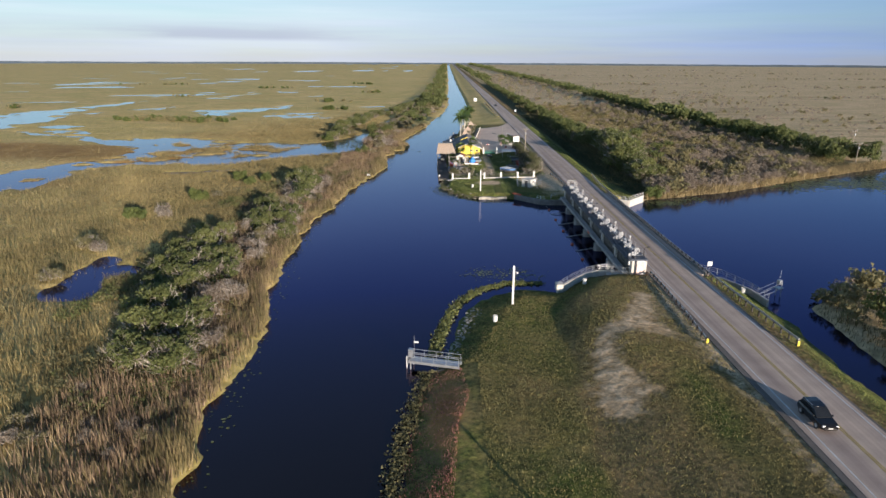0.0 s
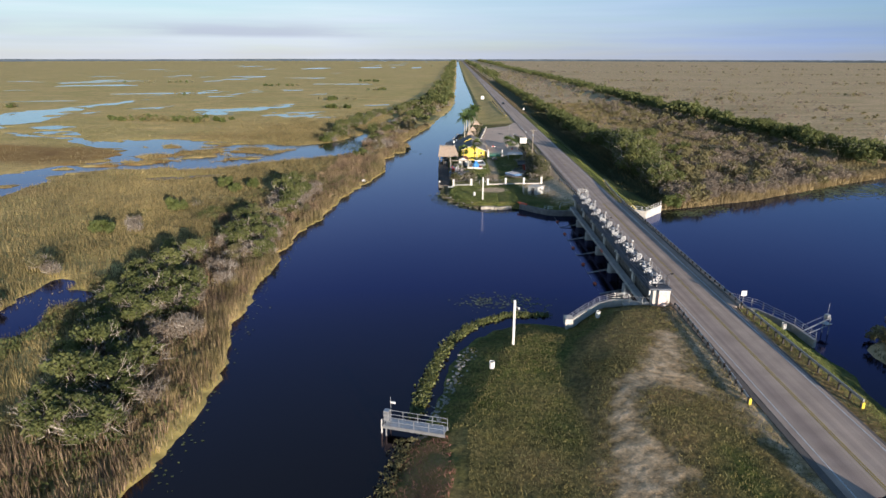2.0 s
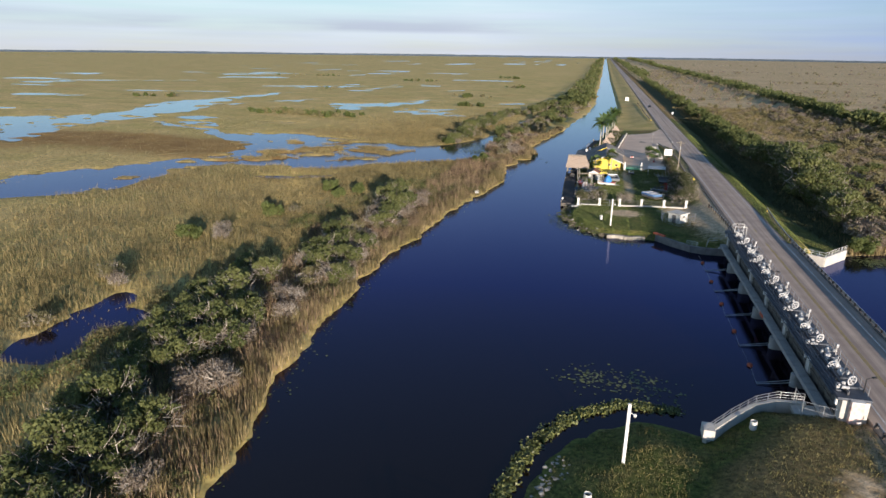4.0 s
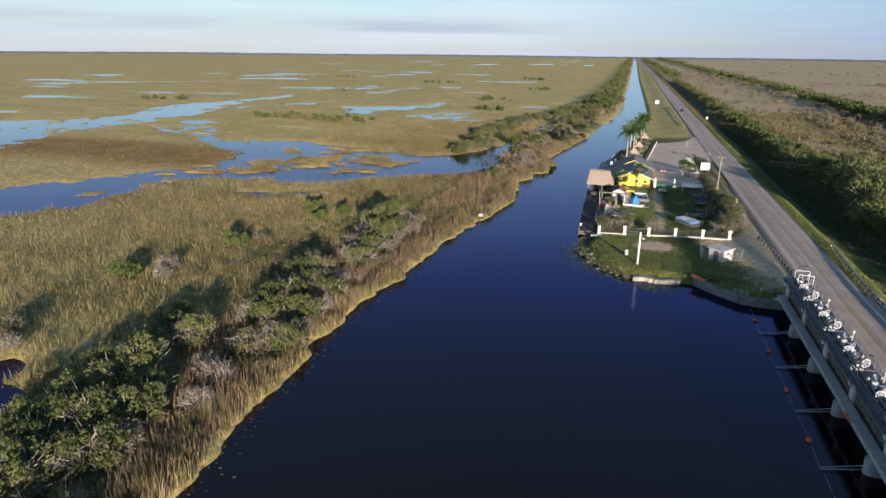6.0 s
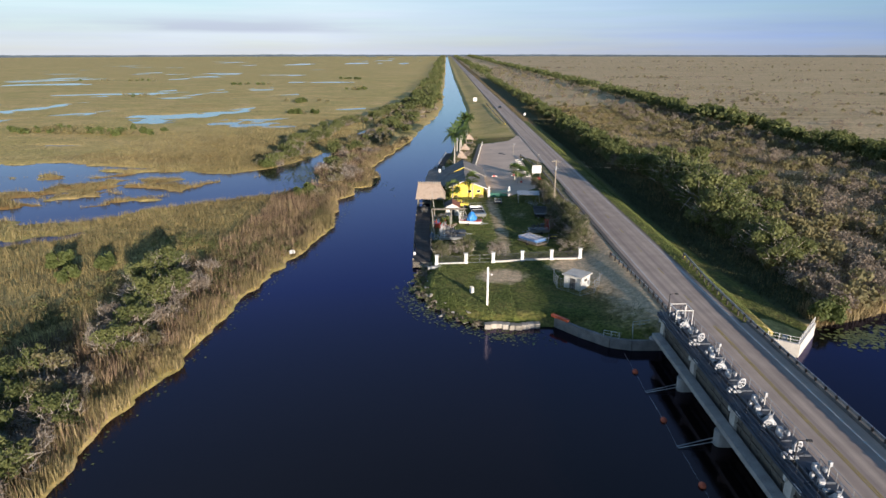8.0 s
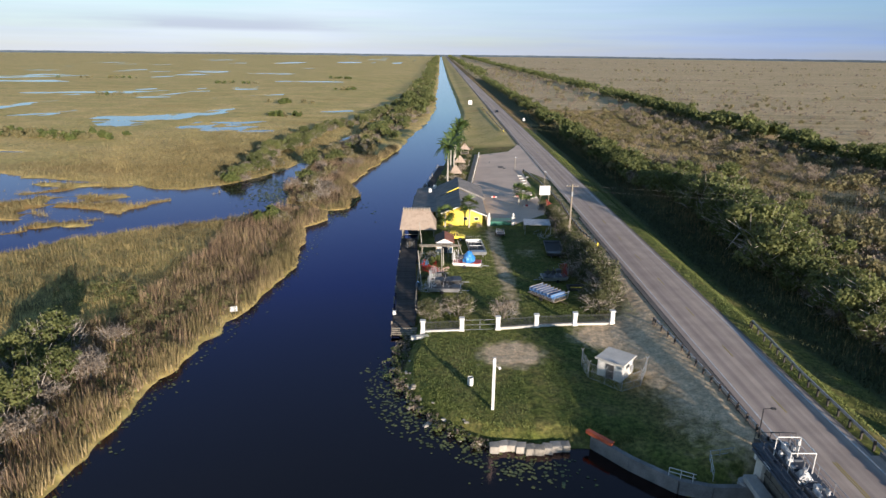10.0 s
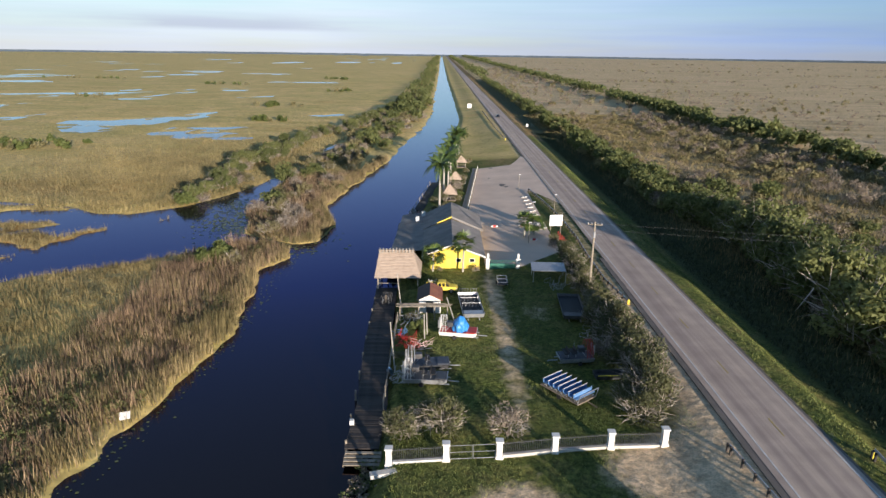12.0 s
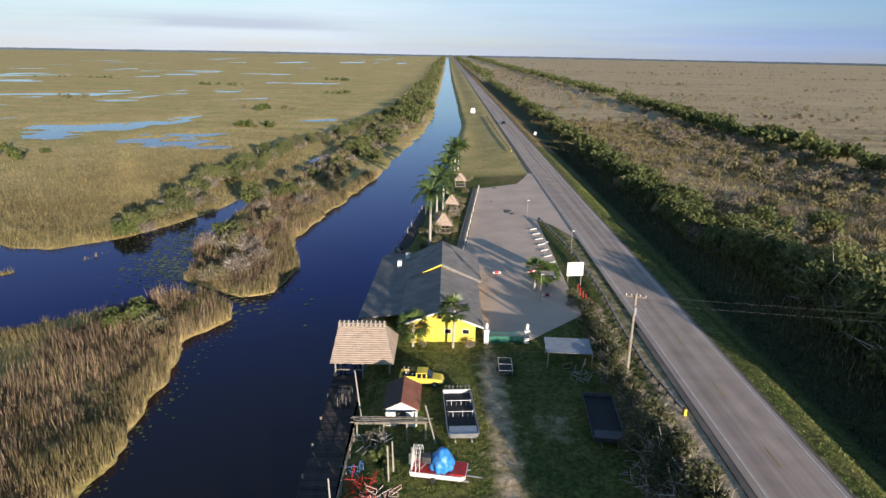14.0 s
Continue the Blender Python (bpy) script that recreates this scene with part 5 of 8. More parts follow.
field("pond_rushes", 150000, (-320, -38, 80, 330), lambda x, y, d, r: (d > -9 - 6 * (x < -120)) & (d < 0.7) & (r < fbm(x / 7, y / 4, 99) * 3.2 - 1.62 + 0.3 * (d > -2.2) + 0.2 * (x < -130) + 0.5 * (np.hypot(x + 67, y - 90) < 9)), 0.2, 0.6, 0.2, "sawgrass", "thin rushes standing in the marsh shallows", 29, 0.7)
# dark blades added to deepen the painted shade beside the woods
field("swamp_fern", 66000, (47.5, 66, 158, 430), lambda x, y, d, r: (d > 0.1) & (x > 0.3 + 1.2 * r + np.interp(y, SHADE_Y, SHADE_X)) & (x < np.interp(y, [158, 205, 235, 255, 275, 430], [57, 62, 64.5, 65.5, 61, 61])), 0.25, 0.8, 0.22, "verge_shade", "dark green blades that stand in for shade below the edge of the woods", 28, 0.8)
field("red_sedge", 13000, (-6, 1, 28, 54), lambda x, y, d, r: (d > 0.1) & (x < 1.2 - np.abs(y - 44) * 0.12) & (inside(NEAR, x, y) < 5.5), 0.12, 0.38, 0.07, "red_sedge", "red-brown sedge on the near bank", 25, 0.7)


# ---------------------------------------------------------------- rails, walls and gear of the spillway
def railing(name, pts, label, h=1.05, gap=2.0, rails=3, r=0.03, material="steel", group="railings"):
    """A pipe railing along 3D points, each post and rail a part."""
    g = thing(name, pose(0, 0, 0), label, "railing", group)
    flat = resample([(p[0], p[1]) for p in pts], gap)
    def z_at(x, y):
        best, z = 1e9, pts[0][2]
        for a, b in zip(pts, pts[1:]):
            ex, ey = b[0] - a[0], b[1] - a[1]
            t = min(max(((x - a[0]) * ex + (y - a[1]) * ey) / (ex * ex + ey * ey), 0), 1)
            d = math.hypot(x - a[0] - t * ex, y - a[1] - t * ey)
            if d < best:
                best, z = d, a[2] + t * (b[2] - a[2])
        return z
    me = mesh_of(stick(bmesh.new(), (0, 0, -0.05), (0, 0, h), r * 1.2, r * 1.2, 6), "post", material)
    for x, y in flat:
        o = new("post", me)
        o.parent, o.location = g, (x, y, z_at(x, y))
    for k in range(rails):
        b = bmesh.new()
        chain(b, [(p[0], p[1], p[2] + h * (k + 1) / rails) for p in pts], r, 6)
        part("rail", b, material, g)
    return g


def wall_along(name, pts, w, z0, z1, material, label, category="wall"):
    b = bmesh.new()
    for i, (p, q) in enumerate(zip(pts, pts[1:])):
        bar(b, (p[0], p[1], (z0 + z1) / 2 - 0.003 * i), (q[0], q[1], (z0 + z1) / 2 - 0.003 * i), w, z1 - z0)
    return solid(name, b, material, label, category, kind="structure")


wall_along("wing_wall", [(16.4, 80.2), (19.5, 84.2), (22.5, 87.6), (25.0, 89.2), (28.0, 89.4)], 0.4, -1.2, 1.75, "pale_concrete", "pale concrete wing wall at the water's edge")
railing("railing", [(16.5, 80.3, 1.75), (19.5, 84.2, 1.75), (22.5, 87.6, 1.75), (25.0, 89.2, 1.75), (27.8, 89.4, 1.75)], "galvanised pipe railing on the concrete wing wall", 1.0, 1.6)
bm = box(bmesh.new(), 16.2, 17.3, 80.0, 81.6, 1.2, 2.3, 0.03)
solid("wall_cap", bm, "pale_concrete", "pale concrete end block of the wing wall", "wall", kind="structure")
wall_along("wing_wall_far", [(17.2, 156.0), (20, 152.6), (23.4, 149.4), (26, 148.6), (29.6, 148.6)], 0.5, -1.2, 1.4, "shade_concrete", "grey concrete wing wall at the water's edge, coloured dark for shade")
railing("railing", [(22.6, 150.0, 1.4), (24.6, 149.0, 1.4)], "short white pipe railing on the wing wall", 0.8, 1.0, 2, material="white_paint")
railing("railing", [(26.2, 149.2, 1.4), (27.0, 152.0, 1.5), (29.4, 152.4, 1.6)], "grey pipe railing beside the hoist deck", 1.0, 1.3, 2)
bm = bmesh.new()
prism(bm, [(17.0, 156.6), (18.9, 154.4), (18.6, 154.1), (16.6, 156.3)], 1.4, 1.75)
solid("float_boom", bm, "orange", "faded orange float boom laid on the wing wall", "float")
# right-hand wings
wall_along("wing_wall_east", [(42.6, 89.6), (46.2, 87.2), (48.8, 81.5), (49.2, 76.5)], 0.4, -1.2, 1.2, "concrete", "concrete wing wall beside the near verge")
railing("railing", [(42.6, 89.6, 1.9), (46.2, 87.2, 1.6), (48.8, 81.5, 1.25), (49.2, 76.5, 1.2)], "galvanised pipe railing on the near wing wall", 1.05, 1.8, 3)
wall_along("wing_wall_north_east", [(42.4, 147.8), (43.6, 148.6), (46.6, 146.6), (52.3, 153.2)], 0.4, -1.2, 1.9, "pale_concrete", "sunlit pale concrete wing wall")
railing("railing", [(43.6, 148.6, 1.9), (46.6, 146.6, 1.9), (52.3, 153.2, 1.9)], "white pipe railing on the pale wing wall", 0.85, 1.3, 2, material="white_paint")
draped("wing_fill", [(43.0, 149), (46.5, 147.2), (51.8, 153), (49.0, 158), (43.0, 158)], "ground", "mown grass fill behind the wing wall", "ground", lift=0.02)

# end block and cage of the spillway
end = thing("end_block", pose(0, 0, 0), "white concrete end block with patchy pink paint", "concrete block")
part("block_body", box(bmesh.new(), 30.55, 31.75, 84.9, 86.1, 1.2, 4.75, 0.05), "pink_paint", end)
part("cap", box(bmesh.new(), 30.5, 31.8, 84.85, 86.15, 4.75, 4.86, 0.03), "white_paint", end, "white concrete cap")
cage = thing("fence_cage", pose(0, 0, 0), "chain-link cage with steel posts at the end of the spillway", "fence")
for x, y in ((26.8, 86.6), (28.6, 86.0), (30.4, 85.6), (32.2, 85.6), (26.8, 89.4)):
    part("post", stick(bmesh.new(), (x, y, 1.4), (x, y, 3.4), 0.05, 0.05, 6), "steel", cage)
for z in (1.9, 2.6, 3.35):
    part("rail", chain(bmesh.new(), [(26.8, 89.4, z), (26.8, 86.6, z), (28.6, 86.0, z), (30.4, 85.6, z), (32.2, 85.6, z)], 0.025), "steel", cage)
bm = bmesh.new()
for (ax, ay), (bx, by) in (((26.8, 86.6), (28.6, 86.0)), ((28.6, 86.0), (30.4, 85.6)), ((30.4, 85.6), (32.2, 85.6))):
    for k in range(13):
        t = k / 12
        x, y = ax + (bx - ax) * t, ay + (by - ay) * t
        stick(bm, (x, y, 1.5), (x, y, 3.3), 0.008, 0.008, 3)
part("mesh_panel", bm, "steel", cage)
bm = box(bmesh.new(), 26.4, 32.4, 85.4, 89.4, 1.0, 1.45, 0.03)
solid("landing", bm, "pale_concrete", "pale concrete landing at the end of the spillway", "landing", kind="structure")

# assumed steel stair from the deck's far end down to the road,
# added so that the deck's shadow reaches the pump house
stair = thing("deck_stair", pose(0, 0, 0), "assumed dark steel stair at the end of the hoist deck", "stair")
for x in (31.55, 33.0):
    part("stringer", bar(bmesh.new(), (x, 149.6, TOP - 0.25), (x, 153.2, 2.75), 0.09, 0.5), "dark_steel", stair)
    part("handrail", chain(bmesh.new(), [(x, 149.7, TOP), (x, 149.7, TOP + 1.0), (x, 153.2, 3.75), (x, 153.2, 2.75)], 0.035), "dark_steel", stair)
for k in range(12):
    part("tread", box(bmesh.new(), 31.6, 32.95, 149.65 + 0.3 * k, 149.93 + 0.3 * k, TOP - 0.22 - 0.185 * k, TOP - 0.16 - 0.185 * k), "grating", stair)
    part("riser", box(bmesh.new(), 31.6, 32.95, 149.63 + 0.3 * k, 149.65 + 0.3 * k, TOP - 0.4 - 0.185 * k, TOP - 0.17 - 0.185 * k), "dark_steel", stair)
part("back_wall", box(bmesh.new(), 29.9, 32.9, 149.3, 149.55, 1.6, TOP - 0.32, 0.03), "shade_concrete", stair, "dark concrete wall below the stair")

# pipes along the hoist deck
pipes = thing("deck_pipes", pose(0, 0, 0), "dark steel pipes and cable trays along the hoist deck", "pipework")
for x, z, r in ((29.45, 5.35, 0.09), (29.55, 5.75, 0.06), (29.75, 6.1, 0.05), (29.2, 4.75, 0.11)):
    part("pipe", stick(bmesh.new(), (x, 86.4, z), (x, 149.2, z), r, r, 8), "grating", pipes)
post = mesh_of(stick(bmesh.new(), (0, 0, 0), (0, 0, 1.12), 0.04, 0.04, 6), "pipe_stand", "grating")
for i in range(22):
    o = new("pipe_stand", post)
    o.parent, o.location = pipes, (29.62, 87.5 + i * 2.9, TOP)
railing("railing", [(32.35, 86.3, TOP), (32.35, 149.4, TOP)], "thin steel railing along the hoist deck", 1.05, 2.1, 2, 0.022)


def frustum(b, x0, x1, y0, y1, z0, z1, k):
    """A block that narrows to k of its width at the top."""
    cx, cy = (x0 + x1) / 2, (y0 + y1) / 2
    lo = [b.verts.new(p) for p in ((x0, y0, z0), (x1, y0, z0), (x1, y1, z0), (x0, y1, z0))]
    hi = [b.verts.new((cx + (v.co.x - cx) * k, cy + (v.co.y - cy) * k, z1)) for v in lo]
    for i in range(4):
        b.faces.new((lo[i], lo[(i + 1) % 4], hi[(i + 1) % 4], hi[i]))
    b.faces.new(lo[::-1])
    b.faces.new(hi)
    return b


def hoist():
    """A winch under a tapered hood, with a bent exhaust pipe and a rope drum."""
    g = thing("gate_hoist", pose(0, 0, 0), "pale grey tapered gate hoist hood on the dark deck", "hoist", "gate hoists")
    part("base_frame", box(bmesh.new(), -0.8, 0.8, -0.75, 0.75, 0, 0.16, 0.02), "grating", g)
    part("hood", frustum(bmesh.new(), -0.55, 0.55, -0.6, 0.45, 0.16, 0.8, 0.35), "hoist_paint", g, "pale tapered hood")
    part("neck", stick(bmesh.new(), (0, -0.07, 0.78), (0, -0.07, 1.0), 0.16, 0.2, 8), "hoist_paint", g)
    part("rope_drum", stick(bmesh.new(), (-0.6, 0.62, 0.42), (0.5, 0.62, 0.42), 0.2, 0.2, 10), "dark_steel", g)
    part("bent_pipe", chain(bmesh.new(), [(0.5, 0.4, 0.3), (0.62, 0.4, 1.0), (0.62, 0.85, 1.15), (0.62, 1.05, 0.9), (0.62, 1.05, 0.16)], 0.05, 7), "steel", g)
    part("brake_box", box(bmesh.new(), -0.75, -0.42, 0.5, 0.95, 0.16, 0.62, 0.03), "hoist_paint", g)
    return g


def wheel_guard():
    """An upright gear wheel with holes through its web, on a foot."""
    g = thing("gear_wheel", pose(0, 0, 0), "upright pale gear wheel with round holes", "gear wheel", "gear wheels")
    b = bmesh.new()
    n, y0, y1 = 20, -0.07, 0.07
    for r0, r1 in ((0.4, 0.56), (0.0, 0.16)):
        rings = [[b.verts.new((r_ * math.cos(2 * math.pi * k / n), y_, 0.72 + r_ * math.sin(2 * math.pi * k / n))) for k in range(n)] for r_, y_ in ((max(r0, 0.01), y0), (r1, y0), (r1, y1), (max(r0, 0.01), y1))]
        for u in range(4):
            p, q = rings[u], rings[(u + 1) % 4]
            for k in range(n):
                b.faces.new((p[k], p[(k + 1) % n], q[(k + 1) % n], q[k]))
    for k in range(5):
        c, s_ = math.cos(2 * math.pi * k / 5), math.sin(2 * math.pi * k / 5)
        bar(b, (0.12 * c, 0, 0.72 + 0.12 * s_), (0.42 * c, 0, 0.72 + 0.42 * s_), 0.13, 0.1)
    bmesh.ops.recalc_face_normals(b, faces=b.faces)
    part("wheel", b, "hoist_paint", g)
    part("foot", box(bmesh.new(), -0.45, 0.45, -0.3, 0.3, 0, 0.2, 0.02), "grating", g)
    part("shaft", stick(bmesh.new(), (0, -0.35, 0.72), (0, 0.45, 0.72), 0.06, 0.06, 8), "dark_steel", g)
    part("strut", bar(bmesh.new(), (0, 0.4, 0.1), (0, 0.4, 0.75), 0.1, 0.1), "hoist_paint", g)
    return g


def motor_unit():
    g = thing("drive_unit", pose(0, 0, 0), "pale drive motor with small gearboxes on the deck", "motor", "drive units")
    part("plinth", box(bmesh.new(), -0.6, 0.6, -0.7, 0.7, 0, 0.14, 0.02), "grating", g)
    part("motor", stick(bmesh.new(), (-0.3, -0.5, 0.42), (-0.3, 0.15, 0.42), 0.2, 0.2, 12), "hoist_paint", g)
    part("fan_cover", stick(bmesh.new(), (-0.3, -0.66, 0.42), (-0.3, -0.5, 0.42), 0.15, 0.21, 12), "hoist_paint", g)
    part("gearbox", box(bmesh.new(), -0.2, 0.3, 0.2, 0.62, 0.14, 0.68, 0.05), "hoist_paint", g)
    part("junction_box", box(bmesh.new(), 0.3, 0.52, -0.45, -0.1, 0.4, 0.8, 0.02), "hoist_paint", g)
    part("stand", stick(bmesh.new(), (0.41, -0.27, 0.1), (0.41, -0.27, 0.42), 0.04, 0.04, 6), "dark_steel", g)
    part("conduit", chain(bmesh.new(), [(0.41, -0.27, 0.8), (0.41, -0.27, 1.05), (0.41, 0.6, 1.05), (0.41, 0.6, 0.15)], 0.03, 6), "dark_steel", g)
    return g


h0, w0, d0 = hoist(), wheel_guard(), motor_unit()
h0.matrix_world = pose(31.2, Y0 + 6.6, TOP) @ Matrix.Scale(0.95, 4)
w0.matrix_world = pose(31.3, Y0 + 2.0, TOP, 0, 0, 25)
d0.matrix_world = pose(31.2, Y0 + 4.4, TOP)
for i in range(BAYS):
    y = Y0 + BAY * i
    if i:
        copy_thing(h0, pose(31.2, y + 6.6, TOP) @ Matrix.Scale(0.95, 4))
        copy_thing(w0, pose(31.3, y + 2.0, TOP, 0, 0, 25))
        copy_thing(d0, pose(31.2, y + 4.4, TOP))
    copy_thing(d0, pose(30.9, y + 8.6, TOP, 0, 0, 180))
    # second row of gear, added to make the deck's cast shadow denser
    copy_thing(d0, pose(30.2, y + 1.2, TOP, 0, 0, 90) @ Matrix.Scale(0.9, 4))
    copy_thing(d0, pose(31.6, y + 9.9, TOP, 0, 0, 0) @ Matrix.Scale(0.95, 4))
    copy_thing(w0, pose(30.5, y + 5.5, TOP, 0, 0, 10) @ Matrix.Scale(0.85, 4))
    g = thing("switch_post", pose(32.15, y + 9.4, TOP), "thin white post with a switch box on the deck edge", "post", "switch posts")
    part("post", stick(bmesh.new(), (0, 0, 0), (0, 0, 1.5), 0.045, 0.045, 7), "white_paint", g)
    part("switch_box", box(bmesh.new(), -0.12, 0.12, -0.14, 0.14, 1.1, 1.5, 0.02), "hoist_paint", g)
for i in range(BAYS * 3):
    part("cross_channel", bar(bmesh.new(), (29.5, Y0 + 1.6 + i * 3.5, TOP + 0.12), (32.3, Y0 + 1.6 + i * 3.5, TOP + 0.12), 0.12, 0.2), "grating", pipes)
bm = bmesh.new()
box(bm, 30.35, 30.55, Y0, Y0 + BAY * BAYS, TOP + 0.02, TOP + 0.3, 0.02)
part("cable_tray", bm, "dark_steel", pipes)
# white plates and lamps on the pillars
lamp = thing("pillar_lamp", pose(29.55, Y0, 4.2), "white lamp box on a concrete pillar", "lamp", "pillar lamps")
part("housing", box(bmesh.new(), -0.16, 0.04, -0.18, 0.18, -0.35, 0.35, 0.03), "white_paint", lamp)
part("bracket", box(bmesh.new(), 0.04, 0.1, -0.05, 0.05, -0.1, 0.1), "steel", lamp)
for i in range(1, BAYS + 1):
    copy_thing(lamp, pose(29.55, Y0 + BAY * i, 4.2))
    bmk = box(bmesh.new(), -0.05, 0.05, -0.55, 0.55, -0.14, 0.14, 0.02)
    solid("gauge_board", bmk, "white_paint", "white staff board beside a sluice gate", "board", "gauge boards", m=pose(29.2, Y0 + BAY * i - 2.2, 4.72))


def lamp_post(x, y, z, h, turn):
    g = thing("deck_lamp", pose(x, y, z, 0, 0, turn), "black lamp post with a short arm on the spillway", "lamp post", "deck lamps")
    part("pole", stick(bmesh.new(), (0, 0, 0), (0, 0, h), 0.07, 0.05, 8), "black", g)
    part("arm", stick(bmesh.new(), (0, 0, h - 0.05), (0.7, 0, h + 0.1), 0.035, 0.03, 6), "black", g)
    part("head", box(bmesh.new(), 0.6, 1.05, -0.13, 0.13, h, h + 0.14, 0.03), "black", g)


lamp_post(30.2, 117.9, TOP, 2.4, -10)
lamp_post(32.3, 153.9, 2.6, 3.2, -10)
lamp_post(32.2, 87.0, TOP, 1.6, 20)
gantry = thing("gantry_frame", pose(0, 0, 0), "white pipe gantry frame at the end of the hoist deck", "frame")
for x, y in ((30.2, 145.6), (32.2, 145.6), (30.2, 147.8), (32.2, 147.8)):
    part("leg", stick(bmesh.new(), (x, y, TOP), (x, y, TOP + 1.9), 0.05, 0.05, 6), "white_paint", gantry)
for p, q in (((30.2, 145.6), (32.2, 145.6)), ((32.2, 145.6), (32.2, 147.8)), ((32.2, 147.8), (30.2, 147.8)), ((30.2, 147.8), (30.2, 145.6))):
    part("beam", stick(bmesh.new(), (*p, TOP + 1.88), (*q, TOP + 1.88), 0.05, 0.05, 6), "white_paint", gantry)
bm = box(bmesh.new(), -0.04, 0.04, -0.9, 0.9, -0.25, 0.25, 0.01)
solid("red_plate", bm, "orange", "faded red warning plate on the walkway beam", "plate", m=pose(28.62, 113.6, 2.03))

# booms and floats before the piers
for i in range(1, BAYS):
    y = Y0 + BAY * i
    g = thing("pier_boom", pose(0, 0, 0), "slack steel boom reaching from a pier into the water", "boom", "pier booms")
    part("strut", stick(bmesh.new(), (28.4, y - 0.3, 0.5), (24.6, y - 0.8, 0.06), 0.05, 0.05, 6), "steel", g)
    part("strut", stick(bmesh.new(), (28.4, y + 0.3, 0.5), (24.6, y - 0.5, 0.06), 0.05, 0.05, 6), "steel", g)
    part("cable", chain(bmesh.new(), [(24.6, y - 0.7, 0.06), (24.8, y + 3.0, 0.02), (24.8, y + 9.0, 0.02)], 0.02, 4), "steel", g)
    b = bmesh.new()
    bmesh.ops.create_uvsphere(b, u_segments=14, v_segments=10, radius=0.34)
    bmesh.ops.scale(b, vec=(1, 1.25, 0.9), verts=b.verts)
    solid("buoy", b, "orange", "faded orange buoy on a cable", "buoy", "buoys", m=pose(24.8, y + 4.1, 0.08), smooth=True)


# ---------------------------------------------------------------- near bank: poles, bins, gangway
def white_pole(x, y, h):
    z = height(x, y)
    g = thing("lamp_pole", pose(x, y, z), "tall white square pole with a small lamp on the grass", "pole", "white poles")
    part("shaft", box(bmesh.new(), -0.15, 0.15, -0.15, 0.15, -0.3, h, 0.03), "white_paint", g)
    part("arm", stick(bmesh.new(), (0.12, 0, h - 0.9), (0.5, 0, h - 1.1), 0.03, 0.03, 6), "white_paint", g)
    b = bmesh.new()
    bmesh.ops.create_uvsphere(b, u_segments=10, v_segments=8, radius=0.17)
    bmesh.ops.translate(b, vec=(0.55, 0, h - 1.15), verts=b.verts)
    part("lamp_head", b, "white_paint", g, smooth=True)


def bin_(x, y):
    z = height(x, y)
    g = thing("litter_bin", pose(x, y, z), "round white litter bin with a dark opening on the grass", "bin", "litter bins")
    b = bmesh.new()
    seg = 16
    prof = [(0.3, 0), (0.34, 0.05), (0.34, 0.95), (0.3, 0.97), (0.28, 0.6)]
    rings = [[b.verts.new((r * math.cos(2 * math.pi * k / seg), r * math.sin(2 * math.pi * k / seg), zz)) for k in range(seg)] for r, zz in prof]
    for a, c in zip(rings, rings[1:]):
        for k in range(seg):
            b.faces.new((a[k], a[(k + 1) % seg], c[(k + 1) % seg], c[k]))
    b.faces.new(rings[0][::-1])
    part("shell", b, "white_paint", g)
    part("liner", stick(bmesh.new(), (0, 0, 0.1), (0, 0, 0.75), 0.26, 0.27, 14), "black", g)


white_pole(8.4, 74.2, 6.3)
white_pole(7.8, 160.6, 6.0)
for x, y in ((5.25, 67.9), (5.7, 165.6), (21.4, 83.0), (47.4, 81.3), (46.8, 150.2)):
    bin_(x, y)

gang = thing("gangway", pose(-0.2, 54.0, 0, 0, 0, 166), "galvanised steel gangway with railings over the water", "gangway")
part("deck", box(bmesh.new(), 0, 6.4, -0.6, 0.6, 1.05, 1.2, 0.02), "aluminium", gang)
for y in (-0.66, 0.66):
    part("girder", box(bmesh.new(), -0.1, 6.5, y - 0.06, y + 0.06, 0.85, 1.2), "steel", gang)
    for z in (1.7, 2.2):
        part("rail", stick(bmesh.new(), (0, y, z), (6.4, y, z), 0.035, 0.035, 6), "steel", gang)
    for k in range(5):
        part("post", stick(bmesh.new(), (k * 1.6, y, 1.1), (k * 1.6, y, 2.22), 0.035, 0.035, 6), "steel", gang)
    part("piling", stick(bmesh.new(), (6.2, y, -1.3), (6.2, y, 1.0), 0.09, 0.09, 8), "steel", gang)
for k in range(5):
    part("brace", stick(bmesh.new(), (0.2 + k * 1.3, -0.6, 1.0), (1.4 + k * 1.3, 0.6, 1.0), 0.03, 0.03, 5), "steel", gang)
part("gauge_box", box(bmesh.new(), 6.2, 6.8, -0.75, -0.15, 1.2, 2.3, 0.04), "aluminium", gang)
part("mast", stick(bmesh.new(), (6.0, -0.3, 1.2), (6.0, -0.3, 4.1), 0.03, 0.02, 6), "steel", gang)
part("sensor", box(bmesh.new(), 5.45, 6.0, -0.38, -0.22, 3.3, 3.5, 0.02), "white_paint", gang)
part("staff_gauge", box(bmesh.new(), 6.75, 6.85, 0.2, 0.4, -0.5, 1.6), "white_paint", gang)

